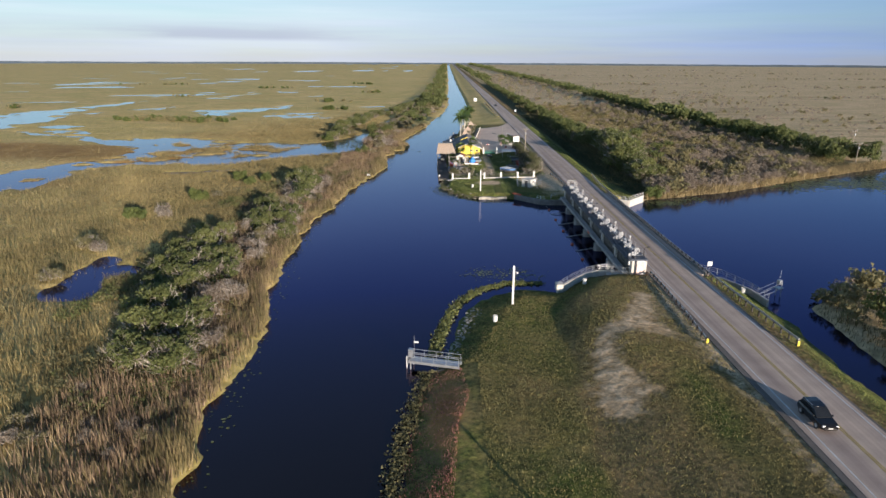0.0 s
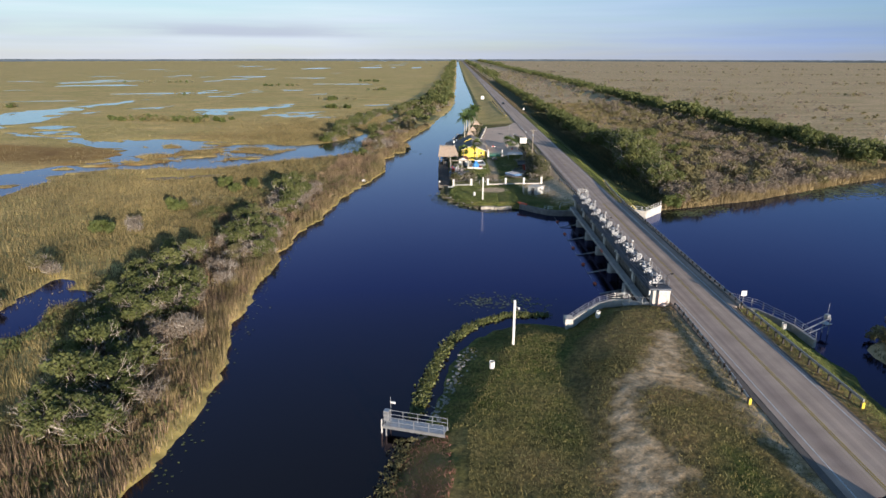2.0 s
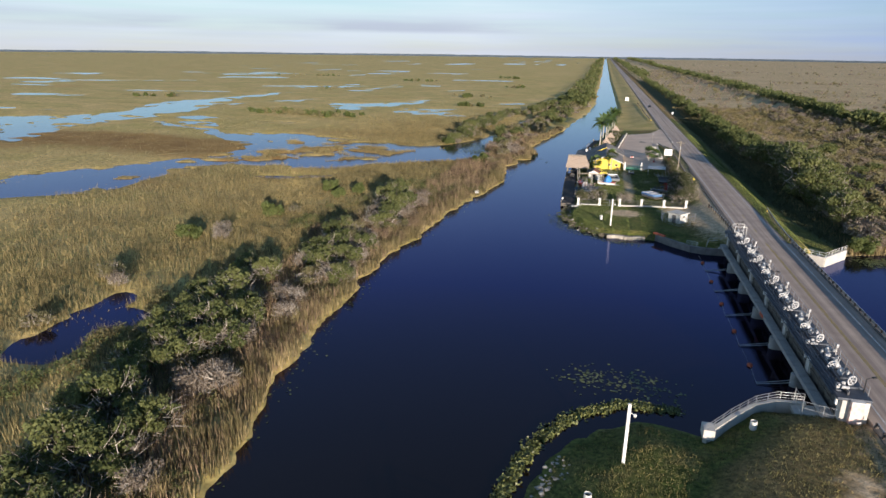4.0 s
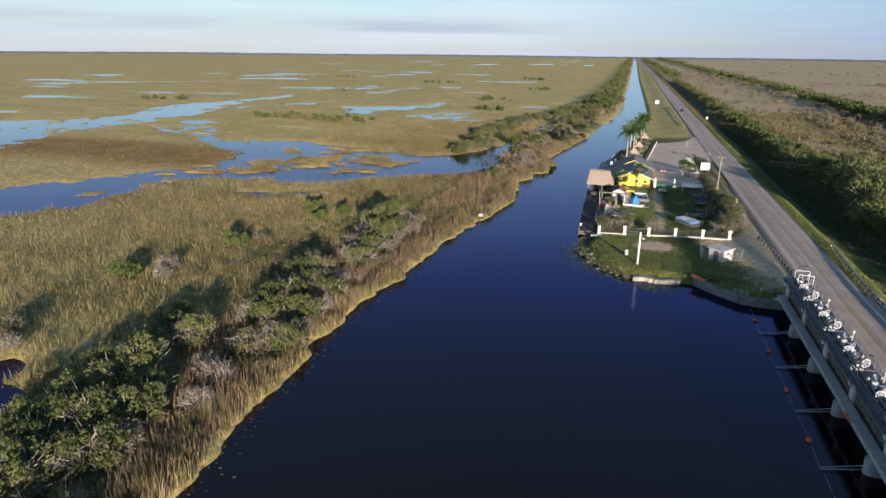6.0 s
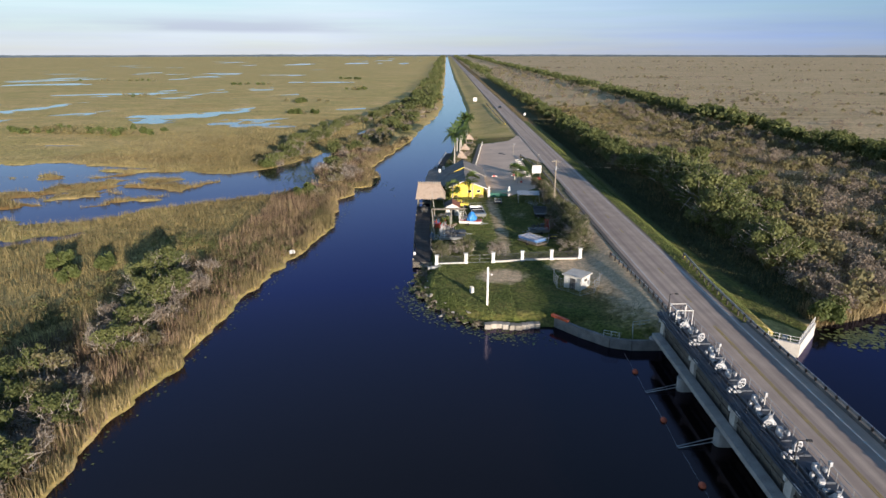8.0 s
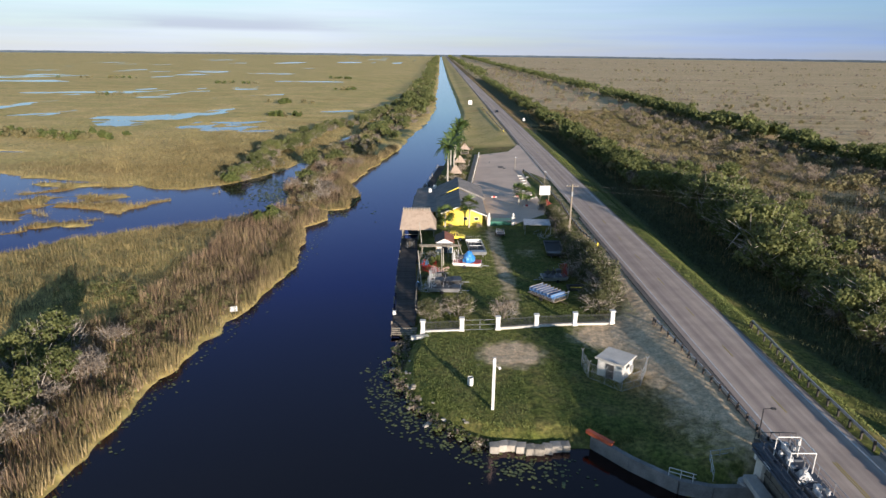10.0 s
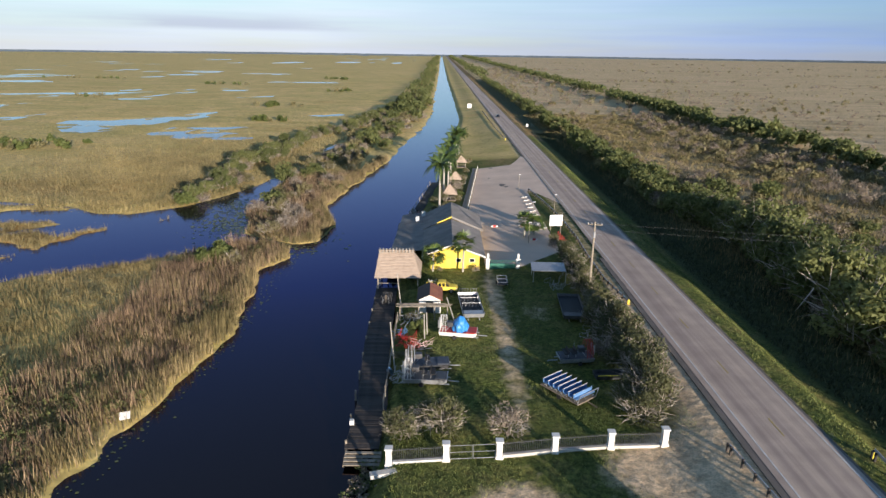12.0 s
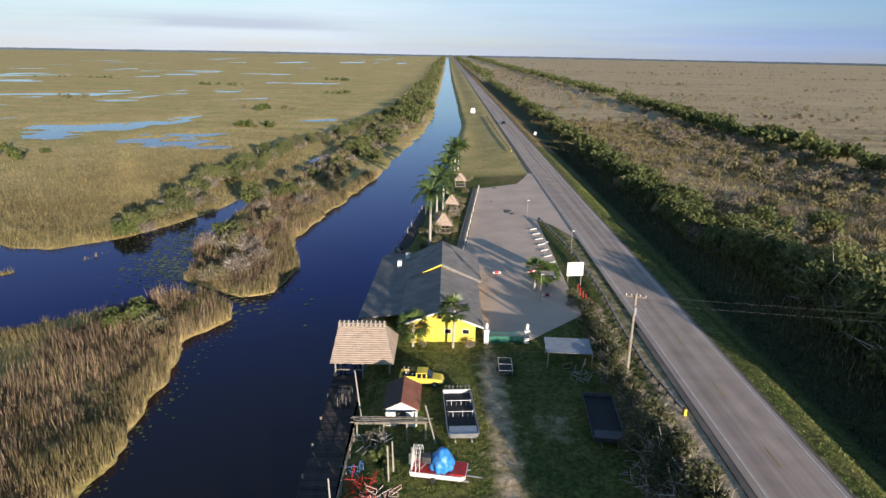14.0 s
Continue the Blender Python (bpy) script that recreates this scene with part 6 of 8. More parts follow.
sign = thing("basin_sign", pose(43.6, 86.4, 1.6), "small white square sign on a steel post", "sign")
part("post", stick(bmesh.new(), (0, 0, -0.2), (0, 0, 2.6), 0.04, 0.04, 6), "steel", sign)
part("panel", box(bmesh.new(), -0.4, 0.4, -0.03, 0.03, 2.0, 2.8, 0.01), "white_paint", sign)
mast = thing("gauge_platform", pose(51.5, 80.5, 0, 0, 0, 25), "small steel gauge platform with an antenna in the water", "platform")
for y in (-0.45, 0.45):
    part("runner", stick(bmesh.new(), (-2.2, y, 0.9), (2.0, y, 1.5), 0.06, 0.06, 6), "steel", mast)
    part("piling", stick(bmesh.new(), (2.0, y, -1.2), (2.0, y, 2.6), 0.07, 0.07, 6), "steel", mast)
    part("rail", stick(bmesh.new(), (-2.2, y, 1.8), (2.0, y, 2.5), 0.03, 0.03, 6), "steel", mast)
part("deck", box(bmesh.new(), 1.3, 2.5, -0.55, 0.55, 1.5, 1.6, 0.01), "aluminium", mast)
part("cabinet", box(bmesh.new(), 1.6, 2.2, -0.3, 0.3, 2.2, 2.9, 0.03), "aluminium", mast)
part("antenna", chain(bmesh.new(), [(1.9, 0, 2.9), (1.9, 0, 4.4), (2.4, 0.3, 4.45)], 0.025), "steel", mast)
part("crossbar", stick(bmesh.new(), (1.5, -0.3, 4.1), (2.3, 0.3, 4.1), 0.02, 0.02, 5), "steel", mast)


# ---------------------------------------------------------------- utility poles and wires
def utility_pole(x, y, h, turn=0):
    z = height(x, y)
    g = thing("utility_pole", pose(x, y, z, 0, 0, turn), "weathered timber utility pole with a crossarm", "utility pole", "utility poles")
    part("shaft", stick(bmesh.new(), (0, 0, -0.4), (0, 0, h), 0.19, 0.13, 10), "pole_wood", g)
    part("crossarm", box(bmesh.new(), -1.1, 1.1, 0.1, 0.24, h - 0.6, h - 0.44, 0.01), "wood", g)
    for k in (-1.0, -0.45, 0.45, 1.0):
        part("insulator", stick(bmesh.new(), (k, 0.17, h - 0.44), (k, 0.17, h - 0.22), 0.05, 0.03, 8), "white_paint", g)
    part("lamp_arm", chain(bmesh.new(), [(0.1, 0, h - 2.2), (0.8, 0, h - 1.9), (1.1, 0, h - 2.1)], 0.03), "steel", g)
    part("transformer", stick(bmesh.new(), (0.05, -0.36, h - 2.4), (0.05, -0.36, h - 1.5), 0.2, 0.2, 10), "aluminium", g)
    return z + h


def wire(p, q, sag, label="thin dark overhead wire from the utility pole"):
    b = bmesh.new()
    pts = [Vector(p).lerp(Vector(q), k / 14) - Vector((0, 0, 4 * sag * (k / 14) * (1 - k / 14))) for k in range(15)]
    chain(b, pts, 0.009, 4)
    solid("overhead_wire", b, "dark_steel", label, "wire", "wires")


top = utility_pole(27.8, 222.0, 11.0, -15)
wire((28.6, 221.8, top - 0.3), (150.6, 215.8, 8.6), 0.3)
wire((27.4, 222.2, top - 1.3), (149.4, 216.2, 7.6), 0.3)
utility_pole(150, 216, 8.4, -3)
utility_pole(176, 260, 8.4, -3)
top2 = utility_pole(12.2, 16.0, 8.0, 0)
wire((13.0, 16.2, top2 - 0.3), (75, 14, 9.0), 0.6)


# ---------------------------------------------------------------- cars
def loft(b, sections):
    """Skin over closed rings of equal count."""
    rings = [[b.verts.new(p) for p in ring] for ring in sections]
    k = len(rings[0])
    for r, q in zip(rings, rings[1:]):
        for i in range(k):
            b.faces.new((r[i], r[(i + 1) % k], q[(i + 1) % k], q[i]))
    b.faces.new(rings[0][::-1])
    b.faces.new(rings[-1])
    bmesh.ops.recalc_face_normals(b, faces=b.faces)
    return b


def hull_ring(x, w, z0, z1, tuck=0.9):
    """A rounded car cross-section at length x."""
    return [(x, -w * tuck, z0), (x, w * tuck, z0), (x, w, z0 + (z1 - z0) * 0.35), (x, w * 0.99, z0 + (z1 - z0) * 0.8), (x, w * 0.88, z1),
            (x, -w * 0.88, z1), (x, -w * 0.99, z0 + (z1 - z0) * 0.8), (x, -w, z0 + (z1 - z0) * 0.35)]


def wheel(parent, x, y, r=0.36, w=0.24):
    t = part("wheel", stick(bmesh.new(), (x, y - w / 2, r), (x, y + w / 2, r), r, r, 18), "black", parent)
    s = 1 if y > 0 else -1
    part("rim", stick(bmesh.new(), (x, y + s * w * 0.4, r), (x, y + s * (w / 2 + 0.015), r), r * 0.62, r * 0.58, 14), "aluminium", t)


def suv(m):
    g = thing("car", m, "black sport utility car driving on the asphalt road", "car")
    b = loft(bmesh.new(), [hull_ring(-2.33, 0.72, 0.42, 0.92), hull_ring(-2.2, 0.88, 0.3, 1.05), hull_ring(-1.2, 0.93, 0.26, 1.08), hull_ring(0.6, 0.93, 0.26, 1.05),
                           hull_ring(1.2, 0.92, 0.26, 1.0), hull_ring(2.0, 0.86, 0.3, 0.9), hull_ring(2.3, 0.7, 0.4, 0.75)])
    part("body", b, "car_black", g, smooth=False)
    b = loft(bmesh.new(), [hull_ring(-2.1, 0.78, 1.04, 1.12), hull_ring(-1.75, 0.76, 1.04, 1.62), hull_ring(-0.9, 0.74, 1.04, 1.7), hull_ring(0.2, 0.74, 1.04, 1.66), hull_ring(1.1, 0.8, 1.0, 1.06)])
    part("cabin", b, "glass", g)
    b = bmesh.new()
    loft(b, [hull_ring(-1.8, 0.66, 1.6, 1.68), hull_ring(-0.9, 0.68, 1.66, 1.745), hull_ring(0.15, 0.66, 1.62, 1.7)])
    part("roof", b, "car_black", g)
    for y in (-0.66, 0.66):
        part("roof_rail", stick(bmesh.new(), (-1.5, y, 1.76), (0.0, y, 1.73), 0.025, 0.025, 6), "aluminium", g)
        part("headlight", box(bmesh.new(), 2.12, 2.3, y - 0.18, y + 0.14, 0.66, 0.8, 0.03), "aluminium", g)
        part("mirror", box(bmesh.new(), 0.7, 0.88, y * 1.45 - 0.08, y * 1.45 + 0.08, 1.0, 1.14, 0.03), "car_black", g)
        part("tail_light", box(bmesh.new(), -2.28, -2.12, y - 0.12, y + 0.12, 0.8, 1.02, 0.02), "red_paint", g)
    part("number_plate", box(bmesh.new(), 2.28, 2.32, -0.22, 0.22, 0.46, 0.58), "white_paint", g)
    part("bumper", box(bmesh.new(), 2.1, 2.36, -0.62, 0.62, 0.34, 0.5, 0.05), "car_black", g)
    for x in (-1.4, 1.4):
        for y in (-0.82, 0.82):
            wheel(g, x, y)


def pickup(m):
    g = thing("pickup_truck", m, "bright yellow pickup truck with an open bed on the grass", "truck")
    b = loft(bmesh.new(), [hull_ring(-2.45, 0.8, 0.5, 0.98), hull_ring(-2.3, 0.86, 0.42, 1.02), hull_ring(0.4, 0.87, 0.4, 1.02), hull_ring(1.3, 0.86, 0.4, 1.03), hull_ring(2.2, 0.82, 0.42, 0.95), hull_ring(2.42, 0.68, 0.48, 0.8)])
    part("body", b, "yellow_paint", g)
    part("bed", box(bmesh.new(), -2.2, -0.5, -0.7, 0.7, 1.0, 1.05), "black", g)
    for y in (-0.82, 0.82):
        part("bed_side", box(bmesh.new(), -2.4, -0.5, y - 0.05, y + 0.05, 0.95, 1.25, 0.02), "yellow_paint", g)
    part("tailgate", box(bmesh.new(), -2.45, -2.36, -0.8, 0.8, 0.95, 1.24, 0.02), "yellow_paint", g)
    b = loft(bmesh.new(), [hull_ring(-0.5, 0.78, 1.0, 1.55), hull_ring(-0.4, 0.77, 1.0, 1.62), hull_ring(0.6, 0.74, 1.0, 1.62), hull_ring(1.25, 0.8, 1.0, 1.06)])
    part("cabin", b, "glass", g)
    b = loft(bmesh.new(), [hull_ring(-0.52, 0.76, 1.52, 1.66), hull_ring(0.1, 0.76, 1.55, 1.7), hull_ring(0.66, 0.72, 1.54, 1.66)])
    part("roof", b, "yellow_paint", g)
    for x in (-0.5, 0.08, 0.62):
        for y in (-0.78, 0.78):
            part("window_pillar", box(bmesh.new(), x - 0.06, x + 0.06, y - 0.04, y + 0.04, 1.0, 1.6, 0.01), "yellow_paint", g)
    for y in (-0.6, 0.6):
        part("headlight", box(bmesh.new(), 2.3, 2.42, y - 0.16, y + 0.16, 0.66, 0.82, 0.03), "white_paint", g)
    part("bumper", box(bmesh.new(), 2.3, 2.5, -0.75, 0.75, 0.42, 0.58, 0.04), "yellow_paint", g)
    for x in (-1.5, 1.55):
        for y in (-0.78, 0.78):
            wheel(g, x, y)
    rack = bmesh.new()
    rr = random.Random(3)
    for k in range(12):
        p = (-2.1 + 1.4 * rr.random(), -0.6 + 1.2 * rr.random(), 1.06)
        stick(rack, p, (p[0] + 0.8 * rr.random() - 0.4, p[1] + 0.6 * rr.random() - 0.3, 1.3 + 0.5 * rr.random()), 0.03, 0.03, 5)
    part("cargo", rack, "aluminium", g, "loose white metal frames")


suv(pose(35.5, 39.2, ROAD_Z + 0.005, 0, 0, -90))
pickup(pose(4.8, 222.2, 1.32, 0, 0, -4))


# ---------------------------------------------------------------- boats
def flat_hull(b, l, w, z0, z1, bow=0.45):
    """An open flat-bottomed hull: sides with thickness, a raked bow at +x."""
    out = [(-l / 2, -w / 2), (l / 2 - bow, -w / 2), (l / 2, -w / 2 * 0.86), (l / 2, w / 2 * 0.86), (l / 2 - bow, w / 2), (-l / 2, w / 2)]
    t = 0.07
    inn = [(x + (t if x < 0 else -t), y + (t if y < 0 else -t)) for x, y in out]
    k = len(out)
    lo = [b.verts.new((x * 0.96, y * 0.9, z0 + (0.3 * (z1 - z0) if x >= l / 2 - 0.01 else 0))) for x, y in out]
    hi = [b.verts.new((x, y, z1 + (0.08 if x > l / 2 - bow else 0))) for x, y in out]
    hi2 = [b.verts.new((x, y, z1 + (0.08 if x > l / 2 - bow else 0))) for x, y in inn]
    fl = [b.verts.new((x * 0.97, y * 0.95, z0 + 0.12)) for x, y in inn]
    for a, c in ((lo, hi), (hi, hi2), (hi2, fl)):
        for i in range(k):
            b.faces.new((a[i], a[(i + 1) % k], c[(i + 1) % k], c[i]))
    b.faces.new(lo[::-1])
    b.faces.new(fl)
    return b


def cage(parent, x, z, w, h, material="white_paint", depth=0.7):
    """The round propeller guard: hoops, ribs and cross wires, each its own part."""
    for k in range(3):
        d = x - depth * k / 2
        pts = [(d, w / 2 * math.cos(a), z + h * math.sin(a)) for a in [math.pi * j / 10 for j in range(11)]]
        part("hoop", chain(bmesh.new(), pts, 0.03, 5), material, parent)
    for j in range(1, 10):
        a = math.pi * j / 10
        y, zz = w / 2 * math.cos(a), z + h * math.sin(a)
        part("rib", chain(bmesh.new(), [(x, y, zz), (x - depth, y * 0.9, zz), (x - depth, y * 0.2, z + (zz - z) * 0.15)], 0.018, 4), material, parent)
    for j in range(1, 5):
        s = j / 5
        pts = [(x - depth, w / 2 * s * math.cos(a), z + h * s * math.sin(a)) for a in [math.pi * i / 8 for i in range(9)]]
        part("ring_wire", chain(bmesh.new(), pts, 0.014, 4), material, parent)
    part("cage_foot", stick(bmesh.new(), (x - depth / 2, -w / 2, z), (x - depth / 2, w / 2, z), 0.035, 0.035, 6), material, parent)


def airboat(m, label, hull="red_paint", side="white_paint", cover=None, seats=2, cage_m="white_paint", trailer=True, l=5.0, w=2.2):
    g = thing("airboat", m, label, "airboat", "airboats")
    z = 0.45 if trailer else 0.02
    part("hull", flat_hull(bmesh.new(), l, w, z, z + 0.5), side, g)
    part("deck", box(bmesh.new(), -l / 2 + 0.1, l / 2 - 0.12, -w / 2 + 0.09, w / 2 - 0.09, z + 0.44, z + 0.5, 0.01), hull, g)
    part("bow_deck", box(bmesh.new(), l / 2 - 1.4, l / 2 - 0.1, -w / 2 + 0.15, w / 2 - 0.15, z + 0.5, z + 0.62, 0.05), hull, g)
    cage(g, -l / 2 + 0.9, z + 0.5, w * 0.95, 2.0, cage_m)
    e = part("engine", box(bmesh.new(), -l / 2 + 1.0, -l / 2 + 1.8, -0.4, 0.4, z + 1.0, z + 1.6, 0.08), "dark_steel", g)
    part("engine_mount", chain(bmesh.new(), [(-l / 2 + 0.9, -0.5, z + 0.5), (-l / 2 + 1.4, -0.35, z + 1.05), (-l / 2 + 1.4, 0.35, z + 1.05), (-l / 2 + 0.9, 0.5, z + 0.5)], 0.04), "steel", g)
    part("propeller", box(bmesh.new(), -l / 2 + 0.62, -l / 2 + 0.68, -0.12, 0.12, z + 0.6, z + 2.2, 0.02), "wood", g)
    for y in (-0.45, 0.45):
        part("rudder", box(bmesh.new(), -l / 2 - 0.15, -l / 2 + 0.1, y - 0.02, y + 0.02, z + 0.8, z + 1.9, 0.01), "steel", g)
    for k in range(seats):
        x = -l / 2 + 2.2 + k * 0.9
        s = part("seat", box(bmesh.new(), x, x + 0.5, -0.75, 0.75, z + 0.95, z + 1.05, 0.03), "black", g)
        part("seat_back", box(bmesh.new(), x - 0.08, x, -0.75, 0.75, z + 1.0, z + 1.5, 0.03), "black", s)
        part("seat_frame", chain(bmesh.new(), [(x, -0.7, z + 0.5), (x + 0.1, -0.7, z + 0.98), (x + 0.1, 0.7, z + 0.98), (x, 0.7, z + 0.5)], 0.025), "steel", s)
    part("shift_stick", stick(bmesh.new(), (-0.2, -0.85, z + 0.5), (-0.1, -0.9, z + 1.7), 0.02, 0.02, 5), "steel", g)
    if cover:
        b = bmesh.new()
        bmesh.ops.create_icosphere(b, subdivisions=4, radius=1.0)
        for v in b.verts:
            n_ = noise.noise(v.co * 2.2) * 0.2 + noise.noise(v.co * 6.0) * 0.06
            fold = 0.07 * math.sin(9 * math.atan2(v.co.y, v.co.x)) * max(0, 0.6 - v.co.z)
            v.co = Vector((v.co.x * (1.05 + n_ + fold) * (1 - 0.25 * max(0, v.co.z)), v.co.y * (1.0 + n_ + fold), max(v.co.z, -0.55) * (1.25 + 0.5 * n_) + (0.35 * (v.co.z - 0.5) if v.co.z > 0.5 else 0)))
        bmesh.ops.translate(b, vec=(0.25, 0, z + 1.05), verts=b.verts)
        part("tarp", b, cover, g, "crumpled blue tarp tied over the seats", smooth=True)
    if trailer:
        for y in (-0.8, 0.8):
            part("trailer_beam", bar(bmesh.new(), (-l / 2 + 0.3, y, 0.38), (l / 2 + 0.2, y, 0.38), 0.08, 0.12), "steel", g)
            part("trailer_wheel", stick(bmesh.new(), (-0.4, y * 1.2 - 0.1, 0.28), (-0.4, y * 1.2 + 0.1, 0.28), 0.28, 0.28, 14), "black", g)
        part("tow_bar", bar(bmesh.new(), (l / 2, 0, 0.38), (l / 2 + 1.3, 0, 0.34), 0.08, 0.1), "steel", g)
    return g


GZC = 1.32
airboat(pose(7.0, 206.0, GZC, 0, 0, -8), "red and white airboat with a white propeller cage and blue tarp", cover="blue_tarp", seats=1)
airboat(pose(3.0, 193.9, GZC, 0, 0, -4), "grey airboat with a large white propeller cage", "dark_steel", "aluminium")
airboat(pose(3.2, 197.2, GZC, 0, 0, 4), "dark blue airboat hull on a trailer beside other boats", "grating", "dark_steel", cage_m="steel", seats=1)
airboat(pose(20.9, 199.2, GZC, 0, 0, 186), "blue-grey airboat with a red frame in the tree shade", "grating", "aluminium", cage_m="red_paint", l=4.2)
airboat(pose(-3.6, 220.0, 0.1, 0, 0, 92), "airboat with a silver cover moored at the dock", "aluminium", "aluminium", cage_m="dark_steel", trailer=False, l=4.6, w=1.9)
airboat(pose(-3.3, 233.5, 0.05, 0, 0, 88), "dark airboat moored below the thatched shelter", "dark_steel", "dark_steel", cage_m="dark_steel", trailer=False, l=5.5)


def barge(m, l, w, label, rim, full):
    """A long flat tour-boat hull, dark inside, with seat frames across it."""
    g = thing("tour_boat", m, label, "boat", "tour boats")
    part("hull", flat_hull(bmesh.new(), l, w, 0.35, 1.0, 0.3), rim, g)
    part("floor", box(bmesh.new(), -l / 2 + 0.12, l / 2 - 1.5, -w / 2 + 0.14, w / 2 - 0.14, 0.5, 0.62), "black", g)
    part("bow_plate", box(bmesh.new(), l / 2 - 1.45, l / 2 - 0.1, -w / 2 + 0.2, w / 2 - 0.2, 0.85, 1.02, 0.03), rim, g)
    if full:
        for k in range(2):
            x = -l / 2 + 2.6 + k * 2.1
            f = part("seat_frame", stick(bmesh.new(), (x, -w / 2 + 0.2, 1.2), (x, w / 2 - 0.2, 1.2), 0.03, 0.03, 6), "steel", g)
            for j in range(6):
                y = -w / 2 + 0.3 + j * (w - 0.6) / 5
                part("strut", stick(bmesh.new(), (x, y, 0.6), (x + 0.3 * (-1) ** j, y, 1.2), 0.02, 0.02, 5), "steel", f)
        for j in range(7):
            y = -w / 2 + 0.25 + j * (w - 0.5) / 6
            part("engine_bar", chain(bmesh.new(), [(-l / 2 + 0.2, y, 0.95), (-l / 2 + 0.5, y, 1.8), (-l / 2 + 1.0, y * 0.6, 1.9)], 0.03), "steel", g)
    for y in (-0.8, 0.8):
        part("trailer_beam", bar(bmesh.new(), (-l / 2, y, 0.28), (l / 2 + 0.2, y, 0.28), 0.1, 0.14), "steel", g)
        for x in (-0.8, 0.2):
            part("trailer_wheel", stick(bmesh.new(), (x, y * 1.3 - 0.1, 0.3), (x, y * 1.3 + 0.1, 0.3), 0.3, 0.3, 14), "black", g)


barge(pose(9.0, 215.1, GZC, 0, 0, -86), 8.4, 3.1, "long aluminium tour boat with a black floor and seat frames", "aluminium", True)
barge(pose(23.6, 214.9, GZC, 0, 0, -94), 8.6, 3.3, "long dark tour boat hull in the shade of trees", "dark_steel", False)


def bench_rack(m):
    g = thing("bench_trailer", m, "flat trailer stacked with blue and white bench seats", "trailer")
    part("bed", box(bmesh.new(), -2.7, 2.7, -1.5, 1.5, 0.5, 0.62, 0.02), "wood", g)
    for k in range(7):
        x = -2.3 + k * 0.72
        s = part("bench_seat", box(bmesh.new(), x, x + 0.42, -1.5, 1.5, 1.0, 1.08, 0.02), "blue_paint", g)
        part("bench_back", box(bmesh.new(), x - 0.05, x + 0.02, -1.5, 1.5, 1.05, 1.5, 0.02), "blue_paint", s)
        # white rails coloured grey in place of the shade on the trailer
        part("top_rail", stick(bmesh.new(), (x, -1.55, 1.52), (x, 1.55, 1.52), 0.045, 0.045, 6), "hoist_paint", s)
        for y in (-1.3, 0, 1.3):
            part("bench_leg", chain(bmesh.new(), [(x, y, 0.6), (x + 0.2, y, 1.0), (x + 0.4, y, 0.6)], 0.025), "aluminium", s)
    part("front_frame", chain(bmesh.new(), [(2.6, -1.5, 0.6), (2.9, -1.5, 1.7), (2.9, 1.5, 1.7), (2.6, 1.5, 0.6)], 0.05), "aluminium", g)
    for y in (-1.4, 1.4):
        part("wheel", stick(bmesh.new(), (0, y - 0.1, 0.3), (0, y + 0.1, 0.3), 0.3, 0.3, 14), "black", g)
    part("tow_bar", bar(bmesh.new(), (2.6, 0, 0.5), (4.0, 0, 0.4), 0.1, 0.1), "wood", g)


bench_rack(pose(18.6, 191.6, GZC, 0, 0, -52))
cart = thing("utility_trailer", pose(14.5, 225.3, 1.35, 0, 0, -92), "small dark open trailer with pale rails on the drive", "trailer")
part("tray", box(bmesh.new(), -1.6, 1.6, -0.75, 0.75, 0.45, 0.6, 0.02), "black", cart)
for y in (-0.78, 0.78):
    part("side_rail", stick(bmesh.new(), (-1.6, y, 0.95), (1.6, y, 0.95), 0.04, 0.04, 6), "aluminium", cart)
    part("wheel", stick(bmesh.new(), (0, y * 1.15 - 0.09, 0.3), (0, y * 1.15 + 0.09, 0.3), 0.3, 0.3, 14), "black", cart)
for x in (-1.6, 0, 1.6):
    part("end_rail", chain(bmesh.new(), [(x, -0.78, 0.5), (x, -0.78, 0.95), (x, 0.78, 0.95), (x, 0.78, 0.5)], 0.035), "aluminium", cart)
skiff = thing("skiff", pose(24.2, 195.6, GZC, 0, 0, 5), "dark skiff with a bright yellow gunwale in the shade", "boat")
part("hull", flat_hull(bmesh.new(), 3.6, 1.5, 0.05, 0.6), "dark_steel", skiff)
part("gunwale", box(bmesh.new(), -1.6, 1.5, -0.82, -0.72, 0.58, 0.68, 0.02), "lamp_yellow", skiff)
canoe = thing("canoe", pose(-1.2, 196.4, 1.3, 0, 40, 90), "blue canoe leaned against the fence", "canoe")
b = bmesh.new()
loft(b, [[(x, -w, 0), (x, 0, -0.3 * w - 0.05), (x, w, 0), (x, 0, 0.12)] for x, w in ((-2.2, 0.04), (-1.6, 0.3), (0, 0.42), (1.6, 0.3), (2.2, 0.04))])
part("shell", b, "blue_paint", canoe)


def scrap(x, y, rx, ry, n, material, label, seed, h=1.0):
    """A tangle of loose frames: bars of several lengths, each its own part."""
    g = thing("frame_pile", pose(x, y, GZC), label, "scrap pile", "scrap piles")
    r = random.Random(seed)
    for k in range(n):
        p = Vector((rx * (2 * r.random() - 1), ry * (2 * r.random() - 1), 0.03 + 0.35 * h * r.random()))
        a = r.random() * math.pi * 2
        q = p + Vector((math.cos(a) * 1.0, math.sin(a) * 0.8, 0)) * (0.4 + r.random() * 0.8)
        q.z = 0.05 + h * r.random()
        if k % 3 == 0:
            part("loop", chain(bmesh.new(), [p, p + Vector((0.1, 0, h * 0.8)), q + Vector((0, 0, h * 0.5)), q, p], 0.03, 5), material, g)
        else:
            part("bar", stick(bmesh.new(), p, q, 0.035, 0.035, 5), material, g)


